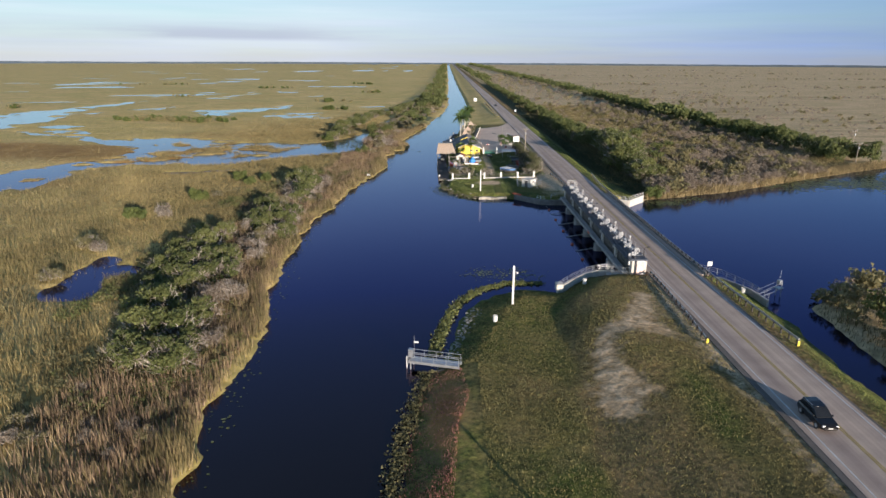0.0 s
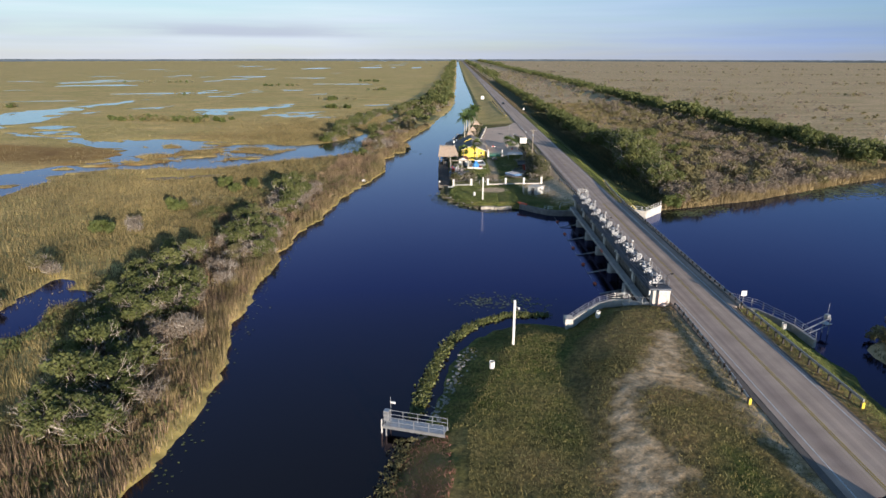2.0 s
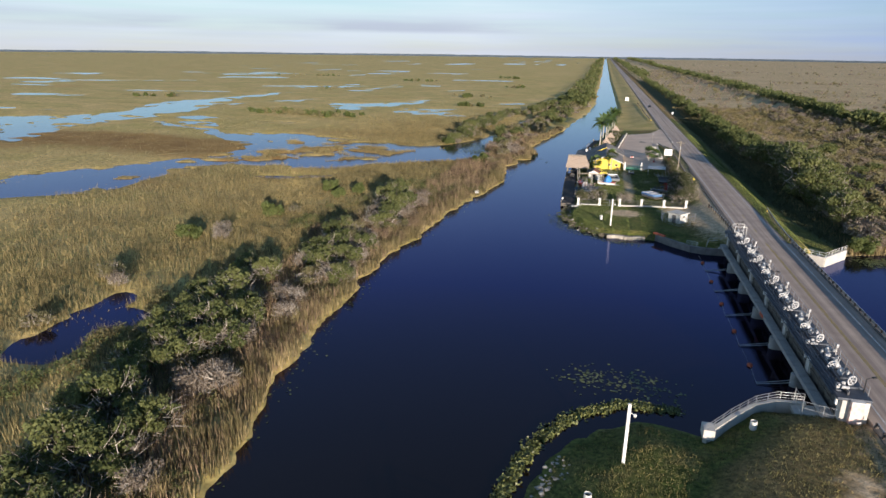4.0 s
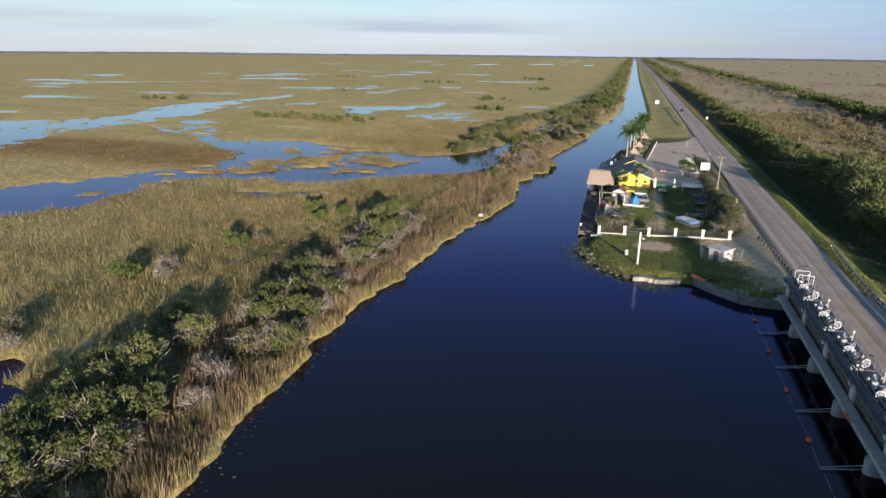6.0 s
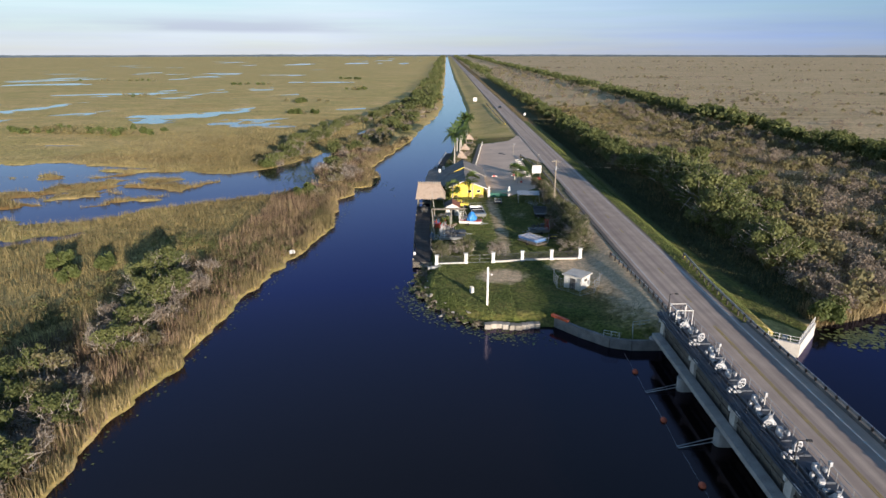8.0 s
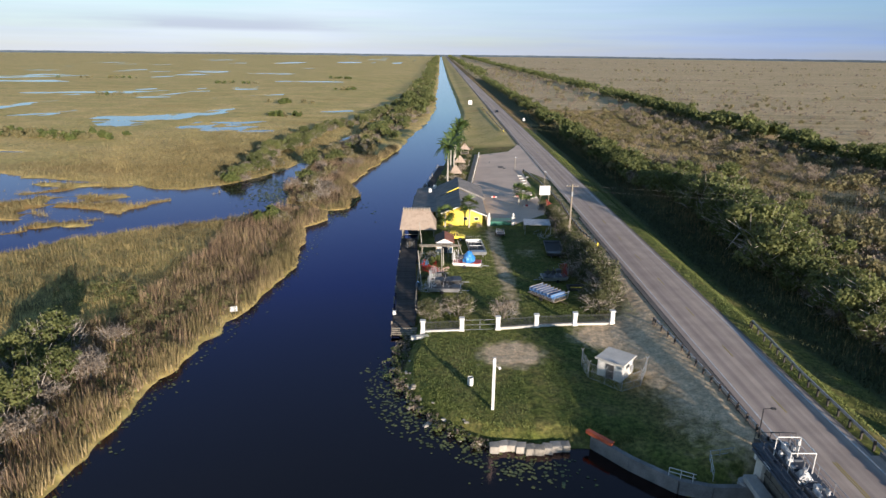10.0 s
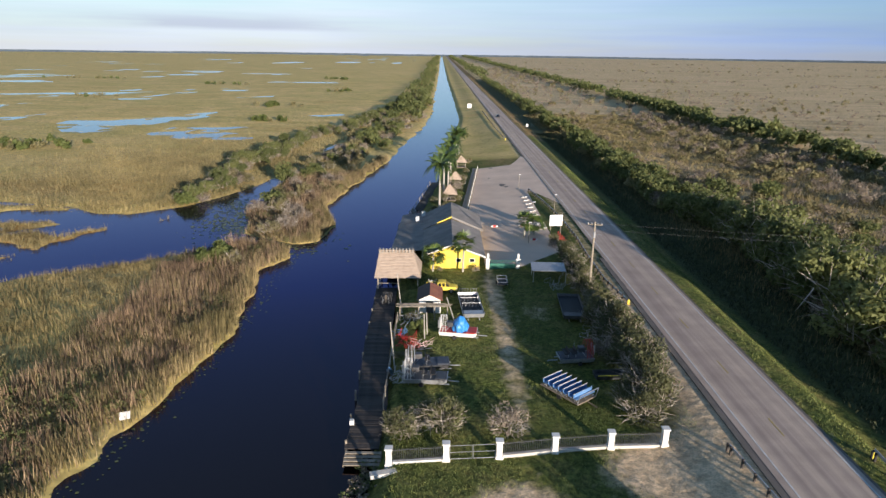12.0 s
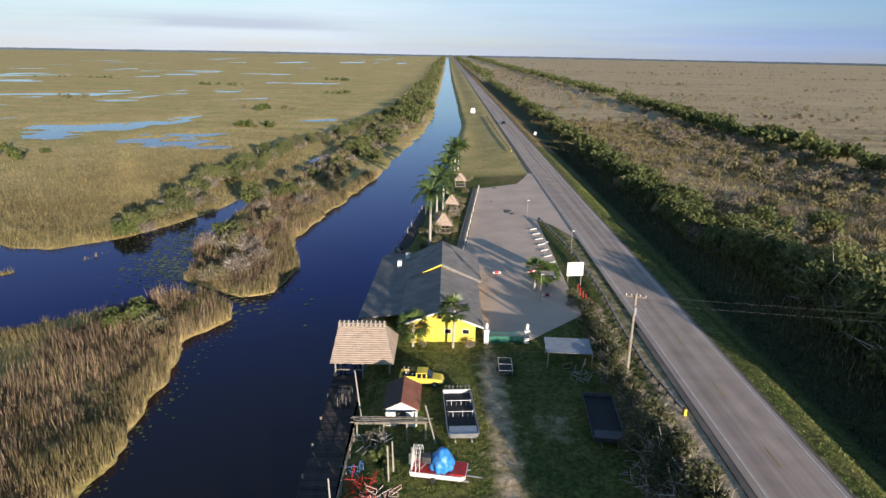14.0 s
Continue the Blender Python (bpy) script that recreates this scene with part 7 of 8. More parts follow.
airboat(pose(-1.4, 269.5, 0.75, 0, 0, 80), "maroon airboat pulled onto the boardwalk", "red_paint", "red_paint", cage_m="steel", trailer=False, l=4.2, w=1.8)
scrap(0.3, 203.6, 1.2, 1.6, 34, "red_paint", "pile of red painted metal frames on the grass", 1)
scrap(2.0, 202.4, 1.0, 0.9, 22, "pink_paint", "pile of pale and red metal frames on the grass", 2, 0.7)
scrap(0.3, 194.8, 1.0, 1.8, 28, "steel", "pile of grey steel frames by the dock", 3)
scrap(-0.6, 206.6, 0.5, 0.8, 10, "blue_paint", "blue folding chairs heaped by the dock", 4, 0.8)
scrap(0.8, 209.8, 1.0, 1.3, 22, "aluminium", "aluminium seat frames on the grass", 5)
scrap(24.8, 205.5, 1.1, 1.9, 24, "aluminium", "pale metal frames under the trees", 6)
scrap(26.2, 192.2, 0.8, 1.2, 12, "steel", "loose grey pipes under the trees", 7)
scrap(24.0, 224.2, 2.0, 1.8, 26, "steel", "metal clutter below the lean-to roof", 8)


# ---------------------------------------------------------------- buildings
def gable(b, x0, x1, y0, y1, ze, zr, xr=None, t=0.14, over=0.0):
    """Two pitched slabs with the ridge along y."""
    xr = (x0 + x1) / 2 if xr is None else xr
    for xa, za, xb, zb in ((x0, ze, xr, zr), (xr, zr, x1, ze)):
        vs = [b.verts.new(p) for p in ((xa, y0 - over, za), (xb, y0 - over, zb), (xb, y1 + over, zb), (xa, y1 + over, za),
                                       (xa, y0 - over, za - t), (xb, y0 - over, zb - t), (xb, y1 + over, zb - t), (xa, y1 + over, za - t))]
        for f in ((0, 1, 2, 3), (7, 6, 5, 4), (0, 4, 5, 1), (1, 5, 6, 2), (2, 6, 7, 3), (3, 7, 4, 0)):
            b.faces.new([vs[i] for i in f])
    bmesh.ops.recalc_face_normals(b, faces=b.faces)
    return b


house = thing("shop_building", pose(0, 0, 0), "single-storey yellow shop with a grey shingle gable roof", "building")
bm = bmesh.new()
prof = [(2.7, 1.0), (11.3, 1.0), (11.3, 3.8), (6.7, 5.5), (2.7, 4.05)]
lo = [bm.verts.new((x, 232.9, z)) for x, z in prof]
hi = [bm.verts.new((x, 261.0, z)) for x, z in prof]
for i in range(5):
    bm.faces.new((lo[i], lo[(i + 1) % 5], hi[(i + 1) % 5], hi[i]))
bm.faces.new(lo[::-1])
bm.faces.new(hi)
bmesh.ops.recalc_face_normals(bm, faces=bm.faces)
part("wall", bm, "yellow_paint", house)
part("roof", gable(bmesh.new(), 1.4, 12.3, 232.4, 249.4, 3.62, 5.75, 6.65), "shingle", house)
part("roof", gable(bmesh.new(), 1.0, 12.9, 249.5, 262.0, 3.5, 6.2, 6.75), "shingle", house)
for xa, za, xb, zb in ((1.4, 3.58, 6.65, 5.71), (6.65, 5.71, 12.3, 3.58)):
    part("barge_board", bar(bmesh.new(), (xa, 232.36, za), (xb, 232.36, zb), 0.06, 0.22), "white_paint", house)
part("barge_board", bar(bmesh.new(), (3.9, 249.42, 4.82), (6.75, 249.42, 6.16), 0.06, 0.22), "yellow_paint", house, "yellow barge board")
part("barge_board", bar(bmesh.new(), (6.75, 249.42, 6.1), (12.9, 249.42, 3.42), 0.06, 0.4), "shingle", house)
part("wall", box(bmesh.new(), 2.6, 5.0, 232.45, 232.92, 1.0, 3.5, 0.02), "yellow_paint", house)
door = part("door", box(bmesh.new(), 5.4, 6.4, 232.78, 232.9, 1.3, 3.3, 0.02), "yellow_paint", house)
part("door_handle", stick(bmesh.new(), (6.25, 232.72, 2.3), (6.25, 232.78, 2.3), 0.04, 0.04, 8), "steel", door)
for x in (7.3, 9.6):
    w = part("window", box(bmesh.new(), x, x + 0.9, 232.8, 232.9, 2.5, 3.2, 0.01), "white_paint", house)
    part("pane", box(bmesh.new(), x + 0.07, x + 0.83, 232.77, 232.8, 2.57, 3.13), "glass", w)
part("vent", box(bmesh.new(), 6.45, 6.9, 232.8, 232.9, 4.6, 4.9, 0.01), "dark_steel", house)
# low wing over the water side
bm = bmesh.new()
vs = [bm.verts.new(p) for p in ((-4.4, 236.5, 2.75), (1.5, 236.5, 3.55), (1.5, 263.5, 3.55), (-3.6, 263.5, 2.75), (-4.4, 236.5, 2.6), (1.5, 236.5, 3.4), (1.5, 263.5, 3.4), (-3.6, 263.5, 2.6))]
for f in ((0, 1, 2, 3), (7, 6, 5, 4), (0, 4, 5, 1), (1, 5, 6, 2), (2, 6, 7, 3), (3, 7, 4, 0)):
    bm.faces.new([vs[i] for i in f])
part("porch_roof", bm, "shingle", house, "low grey shingle porch roof")
part("porch_floor", box(bmesh.new(), -4.5, 2.8, 236.2, 264, 0.6, 0.8, 0.02), "wood", house)
for k in range(7):
    part("porch_post", box(bmesh.new(), -4.1 + 0.1 * k, -3.95 + 0.1 * k, 236.8 + k * 4.4, 236.95 + k * 4.4, -1.1, 2.68, 0.01), "wood", house)
for k, (x, y) in enumerate(((-0.2, 256.5), (0.9, 260.5))):
    v = solid("roof_vent", box(bmesh.new(), -0.35, 0.35, -0.4, 0.4, -0.3, 0.9, 0.06), "white_paint", "white roof vent box on the porch roof", "vent", "roof vents", m=pose(x, y, 3.45, 0, 0, 10 * k))


def thatch_slope(pa, pb, seed, steps=18):
    """Lapped courses of thatch from the ridge points pa down to the eave points pb, in one piece."""
    r = random.Random(seed)
    b, last = bmesh.new(), None
    for s in range(steps):
        f1 = min((s + 1.1) / steps, 1.04)
        lo = [Vector(p).lerp(Vector(q), f1) + Vector((0, 0, 0.075 - 0.05 * r.random())) for p, q in zip(pa, pb)]
        if last is None:
            last = [b.verts.new(Vector(p) + Vector((0, 0, 0.08 + 0.001 * i))) for i, p in enumerate(pa)]
        vb = [b.verts.new(v) for v in lo]
        vc = [b.verts.new(v - Vector((0, 0, 0.06 + 0.05 * r.random()))) for v in lo]
        for i in range(len(pa) - 1):
            b.faces.new((last[i], last[i + 1], vb[i + 1], vb[i]))
            b.faces.new((vb[i], vb[i + 1], vc[i + 1], vc[i]))
        last = vc
    return b


def thatch_roof(parent, x0, x1, y0, y1, ze, rx0, rx1, zr, seed):
    """Four thick thatch slopes that meet at a ridge."""
    ym, n, m2 = (y0 + y1) / 2, 16, 10
    top = [(rx0 + (rx1 - rx0) * k / n, ym, zr) for k in range(n + 1)]
    near = lambda c, k, m_: (c[0], c[1] + 0.02 * (k / m_ - 0.5), c[2])
    for k, (pa, pb) in enumerate(((top, [(x0 + (x1 - x0) * k / n, y0, ze) for k in range(n + 1)]),
                                  (top[::-1], [(x1 + (x0 - x1) * k / n, y1, ze) for k in range(n + 1)]),
                                  ([near(top[-1], k, m2) for k in range(m2 + 1)], [(x1, y0 + (y1 - y0) * k / m2, ze) for k in range(m2 + 1)]),
                                  ([near(top[0], m2 - k, m2) for k in range(m2 + 1)], [(x0, y1 + (y0 - y1) * k / m2, ze) for k in range(m2 + 1)]))):
        part("thatch_slope", thatch_slope(pa, pb, seed + k), "thatch", parent)


hut = thing("thatched_shelter", pose(0, 0, 0), "open thatched shelter on posts over the dock", "shelter")
thatch_roof(hut, -5.8, 1.5, 223.6, 231.4, 2.9, -5.3, 0.2, 6.1, 4)
part("ridge_cap", bar(bmesh.new(), (-5.4, 227.5, 6.2), (0.3, 227.5, 6.2), 0.6, 0.22), "thatch", hut)
for k in range(11):
    x = -5.25 + k * 0.53
    part("ridge_stick", chain(bmesh.new(), [(x, 226.9, 6.0), (x + 0.06, 227.5, 6.48), (x, 228.1, 6.0)], 0.1, 6), "palm_bark", hut)
for x in (-5.3, -2.1, 1.0):
    for y in (224.2, 227.5, 230.8):
        part("post", stick(bmesh.new(), (x, y, -1.1 if x < -2.5 else 0.6), (x, y, 3.2), 0.11, 0.1, 8), "pole_wood", hut)
for y in (224.2, 230.8):
    part("tie_beam", stick(bmesh.new(), (-5.5, y, 2.85), (1.3, y, 2.85), 0.09, 0.09, 8), "pole_wood", hut)
    part("hand_rail", stick(bmesh.new(), (-5.3, y, 1.75), (-2.1, y, 1.75), 0.06, 0.06, 6), "pole_wood", hut)


def small_hut(x, y, s, seed):
    z = height(x, y)
    g = thing("thatched_hut", pose(x, y, z), "small open hut with a pointed thatch roof", "hut", "thatched huts")
    thatch_roof(g, -1.9 * s, 1.9 * s, -1.9 * s, 1.9 * s, 1.9, -0.25, 0.25, 3.9 * s, seed)
    for px_ in (-1.4 * s, 1.4 * s):
        for py_ in (-1.4 * s, 1.4 * s):
            part("post", stick(bmesh.new(), (px_, py_, -0.3), (px_, py_, 2.2), 0.1, 0.09, 8), "pole_wood", g)
    part("platform", box(bmesh.new(), -1.6 * s, 1.6 * s, -1.6 * s, 1.6 * s, 0.1, 0.3, 0.02), "wood", g)
    part("hand_rail", chain(bmesh.new(), [(-1.4 * s, 1.4 * s, 1.1), (-1.4 * s, -1.4 * s, 1.1), (1.4 * s, -1.4 * s, 1.1), (1.4 * s, 1.4 * s, 1.1)], 0.05), "pole_wood", g)


small_hut(6.8, 284.5, 1.0, 11)
small_hut(8.6, 303, 0.95, 12)
small_hut(11.2, 331, 0.95, 13)

shed = thing("workshop_shed", pose(3.1, 216.0, 1.3), "small white shed with a red-brown gable roof", "shed")
bm = bmesh.new()
prof = [(-1.55, -0.1), (1.55, -0.1), (1.55, 2.0), (0, 2.75), (-1.55, 2.0)]
lo = [bm.verts.new((x, -2.4, z)) for x, z in prof]
hi = [bm.verts.new((x, 2.4, z)) for x, z in prof]
for i in range(5):
    bm.faces.new((lo[i], lo[(i + 1) % 5], hi[(i + 1) % 5], hi[i]))
bm.faces.new(lo[::-1])
bm.faces.new(hi)
bmesh.ops.recalc_face_normals(bm, faces=bm.faces)
part("wall", bm, "white_paint", shed)
# the slope turned from the sun gets its shade as black colour
for side, material, words in ((1, "red_roof", "red-brown roof slope"), (-1, "black", "roof slope coloured black for its shade")):
    bm = bmesh.new()
    vs = [bm.verts.new(p) for p in ((0, -2.55, 2.9), (1.85 * side, -2.55, 2.0), (1.85 * side, 2.55, 2.0), (0, 2.55, 2.9), (0, -2.55, 2.8), (1.85 * side, -2.55, 1.9), (1.85 * side, 2.55, 1.9), (0, 2.55, 2.8))]
    for f in ((0, 1, 2, 3), (7, 6, 5, 4), (0, 4, 5, 1), (1, 5, 6, 2), (2, 6, 7, 3), (3, 7, 4, 0)):
        bm.faces.new([vs[i] for i in f])
    bmesh.ops.recalc_face_normals(bm, faces=bm.faces)
    part("roof_slope", bm, material, shed, words)
part("door", box(bmesh.new(), -0.5, 0.5, -2.46, -2.4, 0, 1.8, 0.01), "dark_steel", shed)
perg = thing("pole_rack", pose(0, 0, GZC), "rack of weathered poles laid across timber uprights", "rack")
for x in (-1.0, 1.6, 3.8, 5.6):
    part("upright", stick(bmesh.new(), (x, 211.3, -0.2), (x, 211.3, 2.0), 0.1, 0.09, 8), "pole_wood", perg)
rr = random.Random(9)
for k in range(11):
    y = 210.7 + 0.12 * k
    part("pole", stick(bmesh.new(), (-1.6 + rr.random(), y, 2.05 + 0.1 * rr.random()), (5.4 + rr.random(), y + 0.3 * rr.random(), 2.1 + 0.12 * rr.random()), 0.05, 0.04, 6), "pole_wood", perg)
part("brace", stick(bmesh.new(), (5.5, 213.6, 2.4), (6.6, 210.8, 0), 0.09, 0.08, 6), "palm_bark", perg)
for x0, y0, x1, y1, h in ((-0.9, 214.2, -1.6, 214.8, 5.6), (-0.7, 197.0, -1.3, 198.6, 5.4), (2.6, 205.2, 2.5, 205.3, 3.6), (2.9, 206.6, 2.8, 206.6, 3.2)):
    solid("mooring_pole", stick(bmesh.new(), (x0, y0, 1.0), (x1, y1, 1.2 + h), 0.09, 0.06, 8), "palm_bark", "leaning pale timber pole by the dock", "pole", "mooring poles")
lean = thing("lean_to_roof", pose(22.4, 228.0, 1.35, 0, 0, -3), "grey sheet-metal lean-to roof on posts", "shelter")
bm = bmesh.new()
for k in range(22):
    x = -2.75 + k * 0.25
    bar(bm, (x, -1.7, 2.0), (x, 1.7, 2.35), 0.22, 0.05 + 0.03 * (k % 2))
part("roof_sheet", bm, "aluminium", lean)
for x in (-2.6, 2.6):
    for y, h in ((-1.6, 1.97), (1.6, 2.3)):
        part("post", stick(bmesh.new(), (x, y, -0.2), (x, y, h), 0.06, 0.06, 6), "steel", lean)

pump = thing("pump_house", pose(22.7, 168.5, 1.25, 0, 0, 50), "small white concrete pump house with a flat grey roof", "pump house")
part("wall", box(bmesh.new(), -1.55, 1.55, -1.5, 1.5, -0.3, 2.1, 0.03), "white_paint", pump)
part("roof", box(bmesh.new(), -1.8, 1.8, -1.75, 1.75, 2.1, 2.3, 0.04), "pale_concrete", pump)
part("roof_rim", box(bmesh.new(), -1.82, -1.7, -1.77, 1.77, 2.12, 2.36, 0.02), "pale_concrete", pump)
part("door", box(bmesh.new(), -1.6, -1.55, -0.55, 0.45, 0.0, 1.85, 0.01), "dark_steel", pump)
part("vent", box(bmesh.new(), -0.4, 0.4, -1.56, -1.5, 1.3, 1.7, 0.01), "dark_steel", pump)
part("meter_box", box(bmesh.new(), 0.7, 1.1, -1.75, -1.5, 0.5, 1.3, 0.02), "hoist_paint", pump)
chain_f = thing("chain_link_fence", pose(0, 0, 1.25), "chain-link fence round the pump house", "fence")
LOOP = [(19.3, 170.6), (19.4, 167.5), (22.4, 164.4), (24.9, 165.7), (26.4, 168.6)]
for x, y in LOOP + [((LOOP[1][0] + LOOP[2][0]) / 2, (LOOP[1][1] + LOOP[2][1]) / 2)]:
    for s in (-1, 1):
        part("post", chain(bmesh.new(), [(x, y, -0.3), (x, y, 1.95), (x + 0.2 * s, y, 2.3)], 0.035), "steel", chain_f)
for z in (0.1, 1.0, 1.95):
    part("rail", chain(bmesh.new(), [(x, y, z) for x, y in LOOP], 0.02), "steel", chain_f)
bm = bmesh.new()
for (ax, ay), (bx, by) in zip(LOOP, LOOP[1:]):
    k = int(math.dist((ax, ay), (bx, by)) / 0.16)
    for i in range(k):
        x, y, x2, y2 = ax + (bx - ax) * i / k, ay + (by - ay) * i / k, ax + (bx - ax) * min(1, (i + 5) / k), ay + (by - ay) * min(1, (i + 5) / k)
        stick(bm, (x, y, 0.1), (x2, y2, 1.95), 0.006, 0.006, 3)
        stick(bm, (x2, y2, 0.1), (x, y, 1.95), 0.006, 0.006, 3)
part("mesh_panel", bm, "steel", chain_f)

# ---------------------------------------------------------------- docks
dock = thing("boardwalk", pose(0, 0, 0), "dark weathered timber boardwalk along the canal", "dock")
for k in range(110):
    y = 182.4 + k * 0.385
    xl = float(np.interp(y, [182, 190, 205, 218, 226], [-4.5, -4.3, -5.2, -5.4, -5.6]))
    if k == 0:
        plank = mesh_of(box(bmesh.new(), 0, 3.3, -0.175, 0.175, -0.05, 0.05, 0.012), "plank", "dark_wood")
    o = new("plank", plank)
    o.parent, o.location = dock, (xl, y, 0.78 + 0.012 * ((k * 7) % 3))
for k in range(10):
    y = 183 + 4.6 * k
    part("piling", stick(bmesh.new(), (float(np.interp(y, [182, 205, 226], [-4.4, -5.1, -5.5])), y, -1.1), (float(np.interp(y, [182, 205, 226], [-4.4, -5.1, -5.5])), y, 1.2), 0.12, 0.11, 8), "pole_wood", dock)
steps = thing("dock_steps", pose(-2.6, 181.0, 0.4), "pale weathered timber steps at the end of the boardwalk", "steps")
for k in range(4):
    part("tread", box(bmesh.new(), -1.7, 1.7, -0.9 + k * 0.45, -0.55 + k * 0.45, 0.05 + k * 0.1, 0.13 + k * 0.1, 0.01), "pole_wood", steps)
for x in (-1.7, 1.7):
    part("stringer", bar(bmesh.new(), (x, -0.95, 0.0), (x, 0.95, 0.38), 0.1, 0.16), "wood", steps)
solid("marker_box", box(bmesh.new(), -0.22, 0.22, -0.22, 0.22, 0, 0.5, 0.03), "white_paint", "white marker box at the edge of the boardwalk", "box", m=pose(-4.3, 186.3, 0.83))
solid("warning_board", box(bmesh.new(), -0.5, 0.5, -0.04, 0.04, -0.42, 0.42, 0.02), "white_paint", "white board tilted among the reeds", "sign", m=pose(-27.6, 187.0, 1.1, -55, 0, 20))
dk2 = thing("boardwalk", pose(0, 0, 0), "narrow timber boardwalk along the canal past the shop", "dock")
for k in range(100):
    y = 264.2 + k * 0.45
    x = float(np.interp(y, [264, 290, 310], [-3.2, -0.2, 2.0]))
    o = new("plank", plank)
    o.parent, o.location, o.scale = dk2, (x, y, 0.75 + 0.01 * (k % 3)), (0.7, 1.15, 1)
for k in range(9):
    y = 265 + 5 * k
    x = float(np.interp(y, [264, 290, 310], [-3.1, -0.1, 2.1]))
    part("piling", stick(bmesh.new(), (x, y, -1.1), (x, y, 1.9), 0.1, 0.09, 7), "pole_wood", dk2)
    if k < 8:
        x2 = float(np.interp(y + 5, [264, 290, 310], [-3.1, -0.1, 2.1]))
        part("rail", stick(bmesh.new(), (x, y, 1.75), (x2, y + 5, 1.75), 0.05, 0.05, 6), "pole_wood", dk2)
fence_side = thing("pole_fence", pose(0, 0, 0), "rough timber pole fence along the boardwalk", "fence")
for k in range(10):
    y = 189 + 2.5 * k
    part("post", stick(bmesh.new(), (-1.35, y, 0.7), (-1.35, y, 2.3), 0.07, 0.06, 7), "pole_wood", fence_side)
for z in (1.5, 2.1):
    part("rail", stick(bmesh.new(), (-1.35, 188.6, z), (-1.35, 212, z + 0.05), 0.05, 0.05, 6), "pole_wood", fence_side)


# ---------------------------------------------------------------- yard fence, gate, lot fittings
def pier_post(x, y, h=1.75):
    z = height(x, y)
    g = thing("gate_pier", pose(x, y, z), "white masonry fence pier with a flat cap", "pier", "fence piers")
    part("shaft", box(bmesh.new(), -0.27, 0.27, -0.27, 0.27, -0.3, h, 0.02), "white_paint", g)
    part("cap", box(bmesh.new(), -0.36, 0.36, -0.36, 0.36, h, h + 0.14, 0.03), "white_paint", g)
    part("plinth", box(bmesh.new(), -0.36, 0.36, -0.36, 0.36, -0.3, 0.3, 0.03), "white_paint", g)


PIERS = [(0.0, 179.4), (5.2, 180.0), (10.1, 180.4), (15.4, 181.3), (20.8, 182.0), (26.0, 182.3)]
for p in PIERS:
    pier_post(*p)
picket = mesh_of(stick(bmesh.new(), (0, 0, 0), (0, 0, 1.35), 0.022, 0.02, 5), "picket", "dark_steel")
for k, (p, q) in enumerate(zip(PIERS, PIERS[1:])):
    zb = height(p[0] + 0.5, p[1])
    if k == 1:
        g = thing("yard_gate", pose(0, 0, 0), "closed steel mesh double gate between white piers", "gate")
        for u0, u1 in ((0.07, 0.49), (0.51, 0.93)):
            a, c = Vector(p).lerp(Vector(q), u0), Vector(p).lerp(Vector(q), u1)
            part("gate_frame", chain(bmesh.new(), [(*a, zb + 0.1), (*a, zb + 1.5), (*c, zb + 1.5), (*c, zb + 0.1), (*a, zb + 0.1)], 0.03), "steel", g)
            part("cross_rail", stick(bmesh.new(), (*a, zb + 0.8), (*c, zb + 0.8), 0.025, 0.025, 6), "steel", g)
        continue
    g = thing("picket_fence", pose(0, 0, 0), "black iron picket fence on a low white wall", "fence", "yard fences")
    a, c = Vector(p).lerp(Vector(q), 0.07), Vector(p).lerp(Vector(q), 0.93)
    part("base_wall", bar(bmesh.new(), (*a, zb + 0.02), (*c, zb + 0.02), 0.3, 0.56), "pale_concrete" if k else "white_paint", g)
    for z in (0.45, 1.45):
        part("rail", stick(bmesh.new(), (*a, zb + z), (*c, zb + z), 0.03, 0.03, 6), "dark_steel", g)
    n = 26
    for i in range(n):
        u = Vector(p).lerp(Vector(q), 0.09 + 0.82 * i / (n - 1))
        o = new("picket", picket)
        o.parent, o.location = g, (u.x, u.y, zb + 0.28)
solid("kerb_slab", box(bmesh.new(), -1.2, 1.2, -0.35, 0.35, -0.2, 0.2, 0.05), "pale_concrete", "pale concrete slab by the shore", "slab", m=pose(-0.4, 178.2, 1.1, 0, 0, 15))

g = thing("green_gate", pose(0, 0, 0), "closed green steel driveway gate", "gate")
part("gate_frame", chain(bmesh.new(), [(13.1, 232.6, 1.45), (13.1, 232.6, 2.9), (17.5, 232.6, 2.9), (17.5, 232.6, 1.45), (13.1, 232.6, 1.45)], 0.05), "green_paint", g)
for z in (1.9, 2.4):
    part("cross_rail", stick(bmesh.new(), (13.1, 232.6, z), (17.5, 232.6, z), 0.035, 0.035, 6), "green_paint", g)
for k in range(18):
    part("bar", stick(bmesh.new(), (13.3 + k * 0.245, 232.6, 1.45), (13.3 + k * 0.245, 232.6, 2.9), 0.02, 0.02, 5), "green_paint", g)
part("panel", box(bmesh.new(), 13.1, 17.5, 232.62, 232.65, 1.5, 2.3), "green_paint", g)
